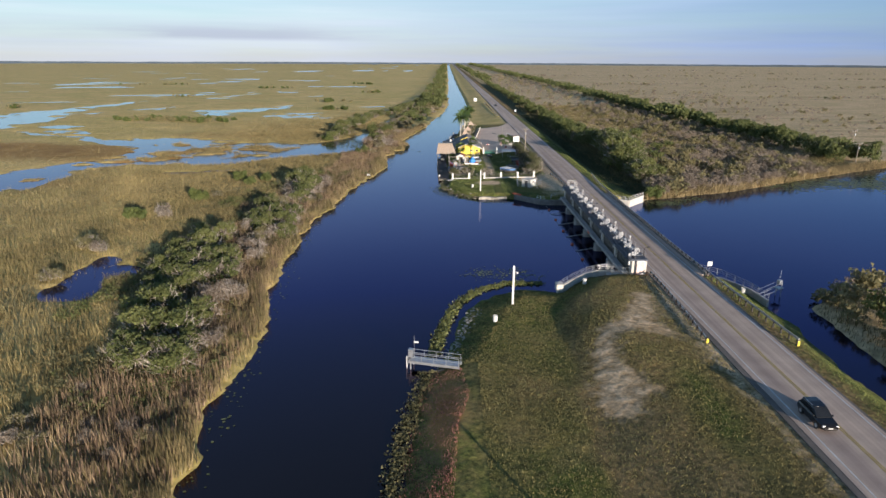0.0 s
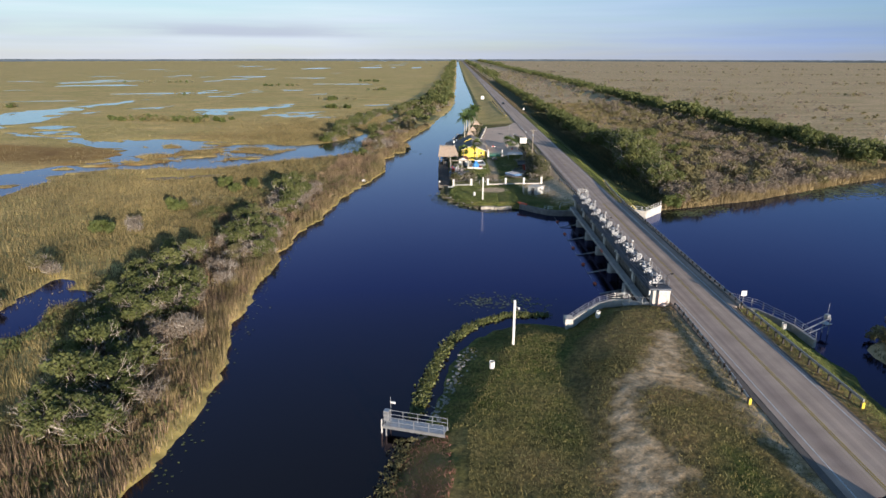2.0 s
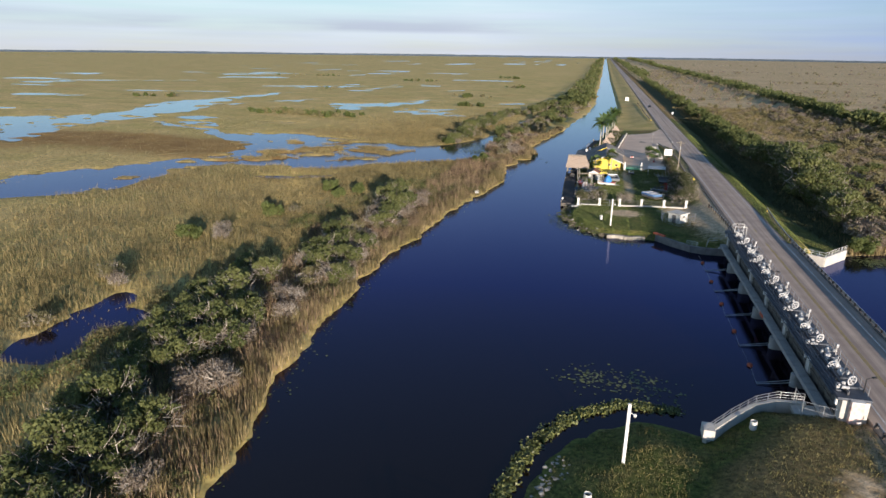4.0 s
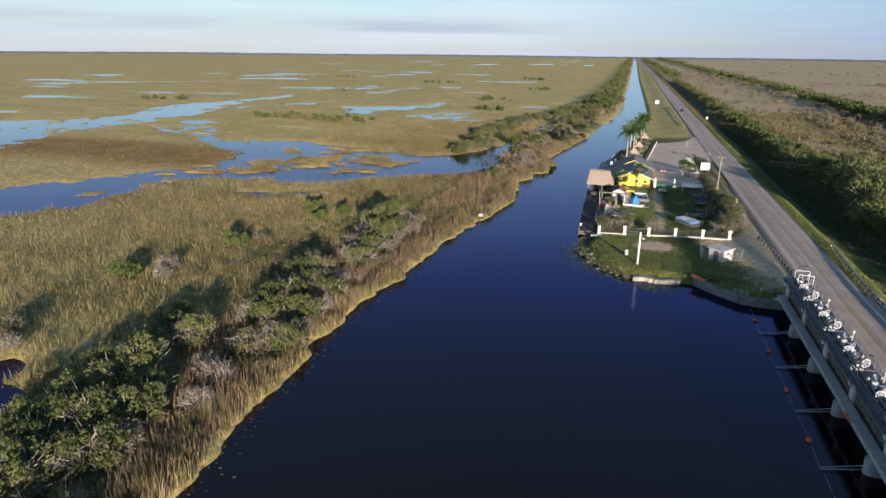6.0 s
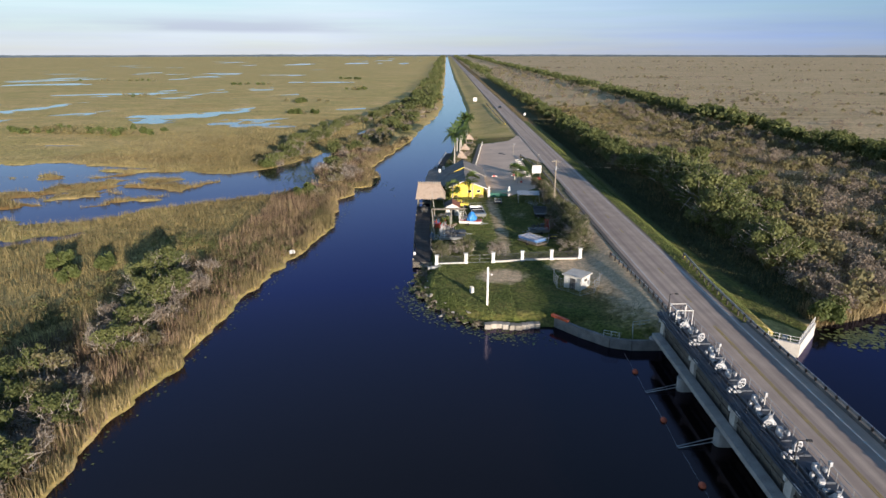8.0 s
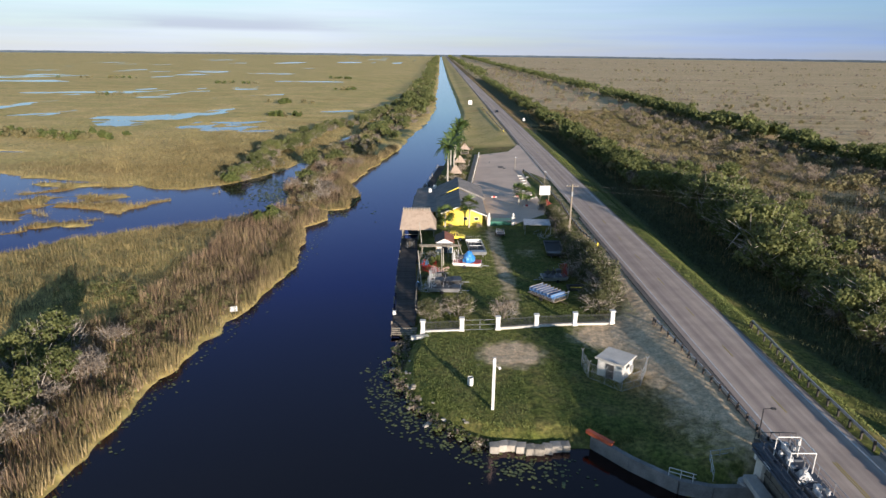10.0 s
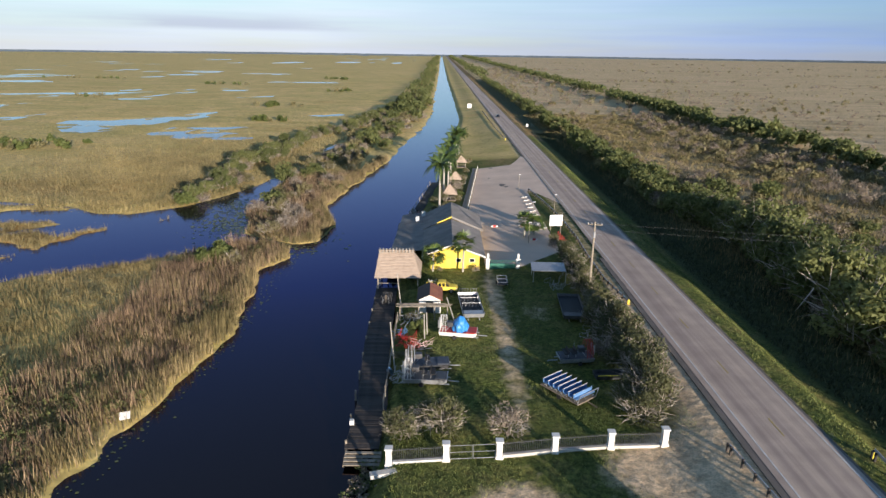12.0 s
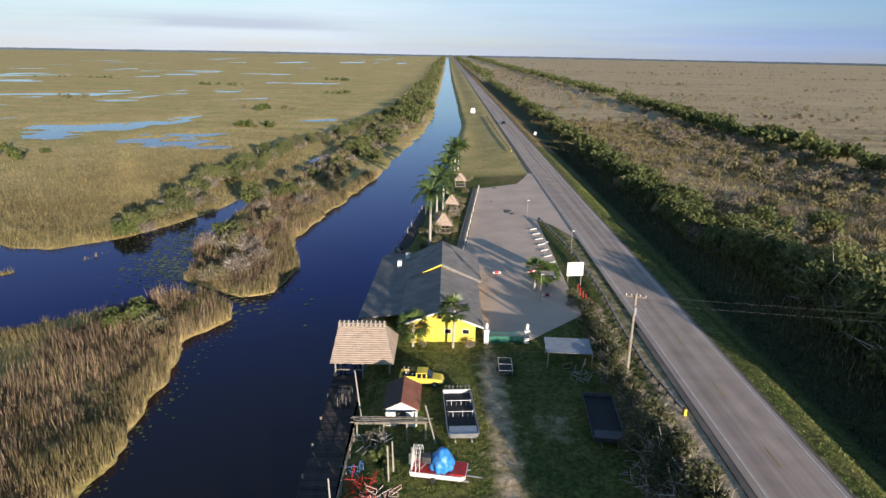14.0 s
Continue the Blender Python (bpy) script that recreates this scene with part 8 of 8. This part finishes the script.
for x in (12.7, 17.9):
    g = thing("gate_column", pose(x, 232.6, 1.35), "white gate column with a pale carved finial", "column", "gate columns")
    part("shaft", box(bmesh.new(), -0.3, 0.3, -0.3, 0.3, -0.3, 1.9, 0.03), "white_paint", g)
    part("cap", box(bmesh.new(), -0.38, 0.38, -0.38, 0.38, 1.9, 2.02, 0.02), "white_paint", g)
    b = bmesh.new()
    bmesh.ops.create_icosphere(b, subdivisions=2, radius=0.3)
    bmesh.ops.scale(b, vec=(0.8, 0.8, 1.6), verts=b.verts)
    bmesh.ops.translate(b, vec=(0, 0, 2.45), verts=b.verts)
    part("finial", b, "white_paint", g, smooth=True)

stop = thing("parking_stop", pose(25.9, 284.1, 0), "white concrete parking stop on the lot", "parking stop", "parking stops")
part("kerb", box(bmesh.new(), -0.9, 0.9, -0.1, 0.1, 0, 0.16, 0.03), "white_paint", stop)
for k in range(9):
    y = 284.5 - k * 3.6
    m = pose(25.6 + 0.03 * k, y, height(25.8, y) + 0.07, 0, 0, 32)
    if k == 0:
        stop.matrix_world = m
    else:
        copy_thing(stop, m)
board = thing("billboard", pose(27.6, 251.5, height(27.6, 251.5), 0, 0, 8), "plain white billboard on two steel posts", "billboard")
for x in (-1.05, 1.05):
    part("post", stick(bmesh.new(), (x, 0.08, -0.3), (x, 0.08, 3.9), 0.08, 0.08, 8), "pole_wood", board)
part("panel", box(bmesh.new(), -1.32, 1.32, -0.06, 0.0, 1.75, 3.95, 0.02), "white_paint", board)
part("panel_frame", chain(bmesh.new(), [(-1.32, 0.03, 1.75), (1.32, 0.03, 1.75), (1.32, 0.03, 3.95), (-1.32, 0.03, 3.95), (-1.32, 0.03, 1.75)], 0.05), "steel", board)
stake = thing("red_stake", pose(27, 250, 0), "red painted marker stake by the lot", "stake", "red stakes")
part("shaft", stick(bmesh.new(), (0, 0, -0.2), (0, 0, 1.15), 0.1, 0.09, 8), "red_paint", stake)
part("cap", stick(bmesh.new(), (0, 0, 1.15), (0, 0, 1.24), 0.12, 0.08, 8), "red_paint", stake)
for k in range(8):
    x, y = 27.7 + 0.12 * k, 249.0 - 1.35 * k
    m = pose(x, y, height(x, y), 6 * ((k * 3) % 3 - 1), 0, 0)
    if k == 0:
        stake.matrix_world = m
    else:
        copy_thing(stake, m)
for x, y in ((21.8, 258.5), (16.0, 258.6), (22.8, 247.6)):
    g = thing("barrier", pose(x, y, height(x, y) + 0.07, 0, 0, 6), "low red and white barrier on the lot", "barrier", "barriers")
    part("foot", box(bmesh.new(), -0.7, 0.7, -0.15, 0.15, 0, 0.35, 0.04), "white_paint", g)
    part("panel", box(bmesh.new(), -0.35, 0.3, -0.2, -0.15, 0.05, 0.5, 0.02), "red_paint", g)
fence_l = thing("lot_fence", pose(0, 0, 0), "pale rail fence with dark posts beside the lot", "fence")
for k in range(25):
    u = k / 24
    x, y = 10.2 + 6.0 * u, 266 + 61 * u
    z = height(x, y)
    part("post", box(bmesh.new(), x - 0.1, x + 0.1, y - 0.1, y + 0.1, z - 0.2, z + 1.0, 0.02), "wood" if k % 2 else "white_paint", fence_l)
za, zb = height(10.2, 266), height(16.2, 327)
for h in (0.45, 0.9):
    part("rail", bar(bmesh.new(), (10.2, 266, za + h), (16.2, 327, zb + h), 0.06, 0.14), "white_paint", fence_l)
part("walk_board", bar(bmesh.new(), (9.3, 266, za + 0.12), (15.3, 327, zb + 0.12), 1.2, 0.1), "pole_wood", fence_l)
for x, y, h, wd in ((22.3, 530, 4.2, 2.6), (48.3, 452, 2.2, 1.1)):
    g = thing("road_sign", pose(x, y, height(x, y)), "white sign board on posts beside the road", "sign", "road signs")
    for s in (-wd * 0.35, wd * 0.35):
        part("post", stick(bmesh.new(), (s, 0.05, -0.3), (s, 0.05, h), 0.06, 0.06, 6), "steel", g)
    part("panel", box(bmesh.new(), -wd / 2, wd / 2, -0.05, 0, h * 0.35, h, 0.02), "white_paint", g)
for x, y in ((24.5, 262), (21.5, 246), (30.2, 268), (25.2, 293)):
    g = thing("lot_lamp", pose(x, y, height(x, y)), "thin grey lamp post at the edge of the lot", "lamp post", "lot lamps")
    part("pole", stick(bmesh.new(), (0, 0, -0.3), (0, 0, 4.2), 0.06, 0.04, 7), "pole_wood", g)
    part("head", box(bmesh.new(), -0.15, 0.45, -0.12, 0.12, 4.15, 4.3, 0.03), "aluminium", g)
airboat_far = thing("car", pose(35.6, 478, ROAD_Z + 0.005, 0, 0, -90), "dark saloon car far along the road", "car")
part("body", loft(bmesh.new(), [hull_ring(-2.2, 0.8, 0.4, 0.9), hull_ring(-1.0, 0.9, 0.28, 1.0), hull_ring(1.0, 0.9, 0.28, 0.98), hull_ring(2.2, 0.75, 0.4, 0.78)]), "car_black", airboat_far)
part("cabin", loft(bmesh.new(), [hull_ring(-1.7, 0.76, 0.95, 1.05), hull_ring(-1.0, 0.72, 0.95, 1.42), hull_ring(0.2, 0.72, 0.95, 1.42), hull_ring(1.0, 0.76, 0.95, 1.02)]), "glass", airboat_far)
for x in (-1.35, 1.35):
    for y in (-0.78, 0.78):
        wheel(airboat_far, x, y, 0.32)


# ---------------------------------------------------------------- palms and garden trees
def frond(rng, length, droop, width, folds=6, pinna=26):
    """A feather frond: curved rib with drooping leaflets, as quads from the origin along +x."""
    v = []
    ts = np.linspace(0, 1, pinna)
    rx, rz = length * ts * (1 - 0.25 * ts * droop), length * (0.55 * ts - (0.4 + droop) * ts**2)
    for i in range(1, pinna):
        w = width * math.sin(math.pi * min(1, 0.12 + 0.88 * ts[i])) + 0.08
        for s in (-1, 1):
            b0 = (rx[i - 1], 0, rz[i - 1])
            b1 = (rx[i], 0, rz[i])
            tip = (rx[i] + w * 0.35, s * w, rz[i] - w * (0.35 + 0.3 * rng.random()))
            tip2 = (tip[0] - 0.07, tip[1] * 0.97, tip[2] - 0.04)
            v += [b0, b1, tip, tip2]
    return np.array(v)


def feather_palm(x, y, h, seed, n=24, length=4.3):
    rng = np.random.default_rng(seed)
    z = height(x, y)
    g = thing("royal_palm", pose(x, y, z), "tall palm with a smooth pale trunk and feather fronds", "palm", "palms")
    b = bmesh.new()
    hs = [0, 0.1, 0.4, 0.75, 0.86, 1.0]
    rs = [0.32, 0.26, 0.24, 0.2, 0.17, 0.1]
    for k in range(5):
        stick(b, (0.02 * k, 0, h * hs[k] - (0.3 if k == 0 else 0)), (0.02 * (k + 1), 0, h * hs[k + 1]), rs[k], rs[k + 1], 10)
    part("trunk", b, "palm_bark", g)
    part("crownshaft", stick(bmesh.new(), (0.09, 0, h * 0.86), (0.1, 0, h + 0.1), 0.19, 0.12, 10), "palm_leaf", g)
    for k in range(n):
        a, lift = 2 * math.pi * k / n + rng.random() * 0.3, rng.random()
        v = frond(rng, length * (0.85 + 0.3 * rng.random()), 0.1 + 0.75 * lift, 0.75)
        t = math.radians(45 - 55 * lift)
        v = v @ np.array([[math.cos(t), 0, math.sin(t)], [0, 1, 0], [-math.sin(t), 0, math.cos(t)]])
        v = v @ np.array([[math.cos(a), math.sin(a), 0], [-math.sin(a), math.cos(a), 0], [0, 0, 1]]) + (0.1, 0, h)
        o = new("frond", array_mesh("frond", v, quads_for(len(v) // 4), "palm_leaf"))
        o.parent = g


def fan_palm(x, y, h, seed, n=34):
    rng = np.random.default_rng(seed)
    z = height(x, y)
    g = thing("cabbage_palm", pose(x, y, z), "short palm with a round head of fan leaves", "palm", "palms")
    part("trunk", stick(bmesh.new(), (0, 0, -0.3), (0.1, 0, h), 0.17, 0.15, 9), "palm_bark", g)
    for k in range(n):
        way = rng.normal(size=3) + (0, 0, 0.35)
        way /= np.linalg.norm(way)
        side = np.cross(way, (0, 0, 1.0) + 0.2 * rng.normal(size=3))
        side /= np.linalg.norm(side)
        hub = np.array((0.1, 0, h)) + way * 1.15
        v = []
        for j in range(11):
            a = (j - 5) * 0.24
            d = way * math.cos(a) + side * math.sin(a)
            tip = hub + d * (1.25 + 0.2 * rng.random()) - (0, 0, 0.3 * rng.random())
            e = np.cross(d, way + 0.01) if j == 5 else side * math.cos(a) - way * math.sin(a)
            v += [hub, hub + d * 0.55 + e * 0.1, tip, hub + d * 0.55 - e * 0.1]
        v += [np.array((0.1, 0, h)), np.array((0.1, 0.03, h)), hub + side * 0.02, hub - side * 0.02]
        o = new("fan_leaf", array_mesh("fan_leaf", np.array(v), quads_for(len(v) // 4), "palm_leaf"))
        o.parent = g


for k, (x, y, h) in enumerate(((4.3, 274, 10.6), (5.3, 287, 10.2), (6.6, 300, 8.8), (7.6, 322, 7.8), (9.9, 355, 7.4), (11.0, 357, 7.0), (8.6, 345, 6.6))):
    feather_palm(x, y, h, 40 + k)
for k, (x, y, h) in enumerate(((8.4, 231.2, 5.2), (21.2, 250.3, 3.4), (3.3, 231.4, 3.0), (23.3, 251.4, 2.2))):
    fan_palm(x, y, h, 60 + k)
HEDGE = [(25.2, 186.4, 0.85), (27.0, 188.6, 0.95), (24.6, 189.6, 0.7), (27.3, 192.4, 1.05), (27.6, 196.0, 1.1), (26.2, 198.6, 0.95), (27.8, 200.8, 1.05), (26.0, 203.6, 0.9),
         (27.3, 206.0, 1.0), (26.4, 209.2, 0.95), (27.4, 212.4, 0.95), (26.7, 215.6, 0.9), (27.3, 218.6, 0.85), (26.6, 222.0, 1.05), (27.2, 225.2, 1.1), (26.8, 228.6, 1.1),
         (27.2, 232.0, 1.1), (26.9, 235.6, 1.0), (27.6, 239.0, 0.8), (27.8, 242.6, 0.55)]
for x, y, s in HEDGE:
    plant("garden", x, y, s * (1.2 if y < 214 else 0.8), own="always")
for k, x, y, s in (("garden", 0.9, 183.6, 0.8), ("garden", 4.9, 184.4, 0.9), ("garden", 3.2, 186.2, 0.6), ("dry", 11.2, 184.2, 0.95), ("dry", 24.4, 201.2, 0.6), ("dry", 27.8, 199.0, 0.9), ("dry", 28.0, 204.6, 0.8), ("dry", 28.2, 210.8, 0.7), ("dry", 28.4, 216.0, 0.6), ("dry", 28.6, 191.0, 0.7),
                   ("bright", 1.4, 208.4, 0.42), ("olive", 0.6, 211.0, 0.4), ("bright", 2.2, 206.6, 0.3), ("olive", -0.4, 200.6, 0.35), ("garden", 5.2, 283, 0.6), ("garden", 8.2, 303, 0.6), ("olive", 8.4, 284, 0.6), ("garden", 10.4, 303, 0.6), ("dry", 9.0, 297, 0.7), ("dry", 7.4, 288, 0.6), ("garden", 5.6, 294, 0.55), ("olive", 9.6, 309, 0.6), ("garden", 3.5, 271, 0.5), ("olive", 6.0, 277, 0.5), ("bright", 9.6, 290, 0.4), ("olive", 7.2, 295, 0.5), ("olive", 11.2, 310, 0.5), ("bright", 9.0, 315, 0.45), ("olive", 12.5, 322, 0.45), ("olive", 13.8, 338, 0.5), ("garden", 2.8, 282, 0.4),
                   ("olive", 4.6, 231.6, 0.25), ("dry", 10.6, 231.4, 0.35), ("garden", 26.4, 246, 0.5), ("dry", 25.6, 243, 0.45)):
    plant(k, x, y, s, own="always")

# ---------------------------------------------------------------- shore stones, lily pads, floating weed
stones = []
srng = np.random.default_rng(8)
for k in range(4):
    b = bmesh.new()
    bmesh.ops.create_icosphere(b, subdivisions=2, radius=0.5)
    for v in b.verts:
        v.co *= 0.8 + 0.45 * noise.noise(v.co * 2.3 + Vector((k * 7, 0, 0)))
        v.co.z *= 0.6
    stones.append(mesh_of(b, "stone", "rock"))
shore = [(-1.8, 177), (-2.6, 170), (-0.4, 163.6), (2.6, 159), (7.4, 155.8)]
for k in range(70):
    u = srng.random() * 3.999
    i = int(u)
    x = shore[i][0] + (shore[i + 1][0] - shore[i][0]) * (u - i) + 0.9 * srng.normal() * 0.7
    y = shore[i][1] + (shore[i + 1][1] - shore[i][1]) * (u - i) + 0.6 * srng.normal()
    o = tagged(new("stone", stones[k % 4]), "pale limestone rock at the water's edge", "rock", "shore rocks")
    s = 0.35 + 0.75 * srng.random() ** 2
    o.location, o.rotation_euler, o.scale = (x, y, max(height(x, y), -0.05) + 0.03), (0, 0, srng.random() * 6), (s, s * 0.8, s * 0.7)
near_shore = [(-4.0, 53), (-1.4, 61), (0.4, 68), (2.2, 74.5)]
for k in range(170):
    u = srng.random() * 2.999
    i = int(u)
    x = near_shore[i][0] + (near_shore[i + 1][0] - near_shore[i][0]) * (u - i) + 0.5 * srng.normal() + 0.6
    y = near_shore[i][1] + (near_shore[i + 1][1] - near_shore[i][1]) * (u - i) + 0.6 * srng.normal()
    o = tagged(new("stone", stones[k % 4]), "pale limestone rubble along the grassy bank", "rock", "bank rubble")
    s = 0.28 + 0.5 * srng.random() ** 2
    o.location, o.rotation_euler, o.scale = (x, y, max(height(x, y), 0.0) + 0.02), (0, 0, srng.random() * 6), (s, s * 0.8, s * 0.6)
for k in range(9):
    b = box(bmesh.new(), -0.5, 0.5, -0.45, 0.45, -0.6, 0.35, 0.06)
    for v in b.verts:
        v.co += Vector((0.12 * noise.noise(v.co * 3 + Vector((k * 3, 0, 0))), 0.12 * noise.noise(v.co * 3 + Vector((0, k * 3, 0))), 0.1 * noise.noise(v.co * 3)))
    solid("ledge_block", b, "rock", "pale limestone block of the bank ledge", "rock", "bank ledge", m=pose(7.6 + k * 0.86, 155.3 + 0.3 * math.sin(k), 0.35, 0, 0, 8 * math.sin(k * 2)))


def pads(name, n, line, width, size, material, label, seed, lift=0.02):
    rng = np.random.default_rng(seed)
    u = rng.random(n) * (len(line) - 1)
    i = u.astype(int)
    a = np.array(line)
    p = a[i] + (a[i + 1] - a[i]) * (u - i)[:, None] + rng.normal(size=(n, 2)) * width
    p = p[land(p[:, 0], p[:, 1])[1] < 0.15]
    m_ = len(p)
    s = size * (0.5 + rng.random(m_))
    ang = rng.random(m_) * 6.28
    out = []
    for k in range(6):
        t = ang + k * math.pi / 3
        out.append(np.stack([p[:, 0] + s * np.cos(t), p[:, 1] + s * np.sin(t) * 0.9, np.full(m_, lift) + 0.03 * rng.random(m_)], 1))
    v = np.stack(out, 1).reshape(-1, 3)
    tagged(new(name, array_mesh(name, v, np.arange(6 * m_).reshape(-1, 6), material)), label, "water plants", kind="stuff")


pads("lily_pads", 700, [(-4.5, 172), (-4, 166), (-1, 160), (3, 156.5), (9, 152.5), (14, 152.5)], 1.3, 0.14, "lily", "scattered lily pads off the grassy point", 21)
pads("lily_pads_near", 260, [(3, 92), (9, 92.5), (14, 90.5)], 1.6, 0.16, "lily", "scattered lily pads off the near point", 22)
pads("lily_pads_bank", 600, [(-25.5, 30), (-27, 55), (-31, 90), (-33, 120), (-31, 155), (-28.5, 172), (-23.5, 200), (-23.5, 222), (-22, 245)], 0.9, 0.13, "lily", "thin lily pads along the reed bank", 23)
pads("lily_pads_basin", 3200, [(100, 178), (125, 184), (140, 176), (150, 190), (165, 200)], 4.5, 0.42, "lily", "broad mats of lily pads in the basin", 24)
pads("lily_pads_wing", 500, [(56, 152), (60, 152), (70, 158)], 1.6, 0.25, "lily", "lily pads beside the wooded bank", 25)
pads("lily_pads_slough", 1600, [(-24, 250), (-40, 262), (-44, 285)], 4.5, 0.3, "lily", "weed floating in the marsh slough", 26)
wrng = np.random.default_rng(31)
arc = np.array([(-3.6, 58.5), (-2.9, 64), (-1.9, 70), (0.0, 77.2), (3.6, 83), (8.5, 86.6), (14.5, 86.8)])
u = np.sort(wrng.random(2600) * (len(arc) - 1.001))
i = u.astype(int)
p = arc[i] + (arc[i + 1] - arc[i]) * (u - i)[:, None] + wrng.normal(size=(2600, 2)) * 0.38
v = leaf_cloud(wrng, np.column_stack([p, np.full(2600, 0.12)]), np.full(2600, 0.3), 7000, 0.26, 0.5)
v[:, 2] = np.maximum(v[:, 2], 0.01)
tagged(new("floating_weed", array_mesh("floating_weed", v, tris_for(7000), "lily")), "curved band of green floating weed along the bank", "water plants", kind="stuff")
wy = 26 + 28 * wrng.random(700)
p = np.column_stack([np.interp(wy, [26, 41, 56], [-7.2, -6.2, -3.6]) + 0.55 * wrng.normal(size=700), wy, np.full(700, 0.15)])
v = leaf_cloud(wrng, p, np.full(700, 0.4), 3600, 0.2, 0.6)
v[:, 2] = np.maximum(v[:, 2], 0.02)
tagged(new("bank_weed", array_mesh("bank_weed", v, tris_for(3600), "leaf_olive")), "dry brown weeds along the near bank", "water plants", kind="stuff")
point = np.array([(-2.2, 181), (-2.9, 175), (-3.2, 169.5), (-1.0, 163.2), (2.2, 158.7), (6.6, 155.4)])
u = wrng.random(260) * (len(point) - 1.001)
i = u.astype(int)
p = point[i] + (point[i + 1] - point[i]) * (u - i)[:, None] + wrng.normal(size=(260, 2)) * (0.65, 0.55) + (0.5, 0.3)
for nm, material, sel in (("shore_weed_green", "leaf_bright", wrng.random(260) < 0.5), ("shore_weed_brown", "leaf_dry", wrng.random(260) < 0.45)):
    c_ = np.column_stack([p, np.full(260, 0.35)])[sel]
    v = leaf_cloud(wrng, c_, 0.22 + 0.35 * wrng.random(len(c_)), len(c_) * 24, 0.16, 0.6)
    v[:, 2] = np.maximum(v[:, 2], 0.02)
    tagged(new(nm, array_mesh(nm, v, tris_for(len(v) // 3), material)), "tufts of weed along the stony shore", "water plants", kind="stuff")
for cx, cy, rad, seed in ((21.6, 300.6, 1.5, 1), (22.4, 298.2, 0.9, 2), (20.4, 327, 0.9, 3), (18.6, 311, 0.4, 4)):
    ring = [(cx + rad * (0.7 + 0.5 * noise.noise(Vector((math.cos(a) * 1.6, math.sin(a) * 1.6, seed * 5.3)))) * math.cos(a), cy + 1.4 * rad * (0.7 + 0.5 * noise.noise(Vector((math.cos(a) * 1.6, math.sin(a) * 1.6, seed * 5.3)))) * math.sin(a)) for a in [2 * math.pi * k / 18 for k in range(18)]]
    draped("oil_stain", ring, "shoulder", "dark oil stain on the pale lot", "stain", lift=0.078, cell=1.0)
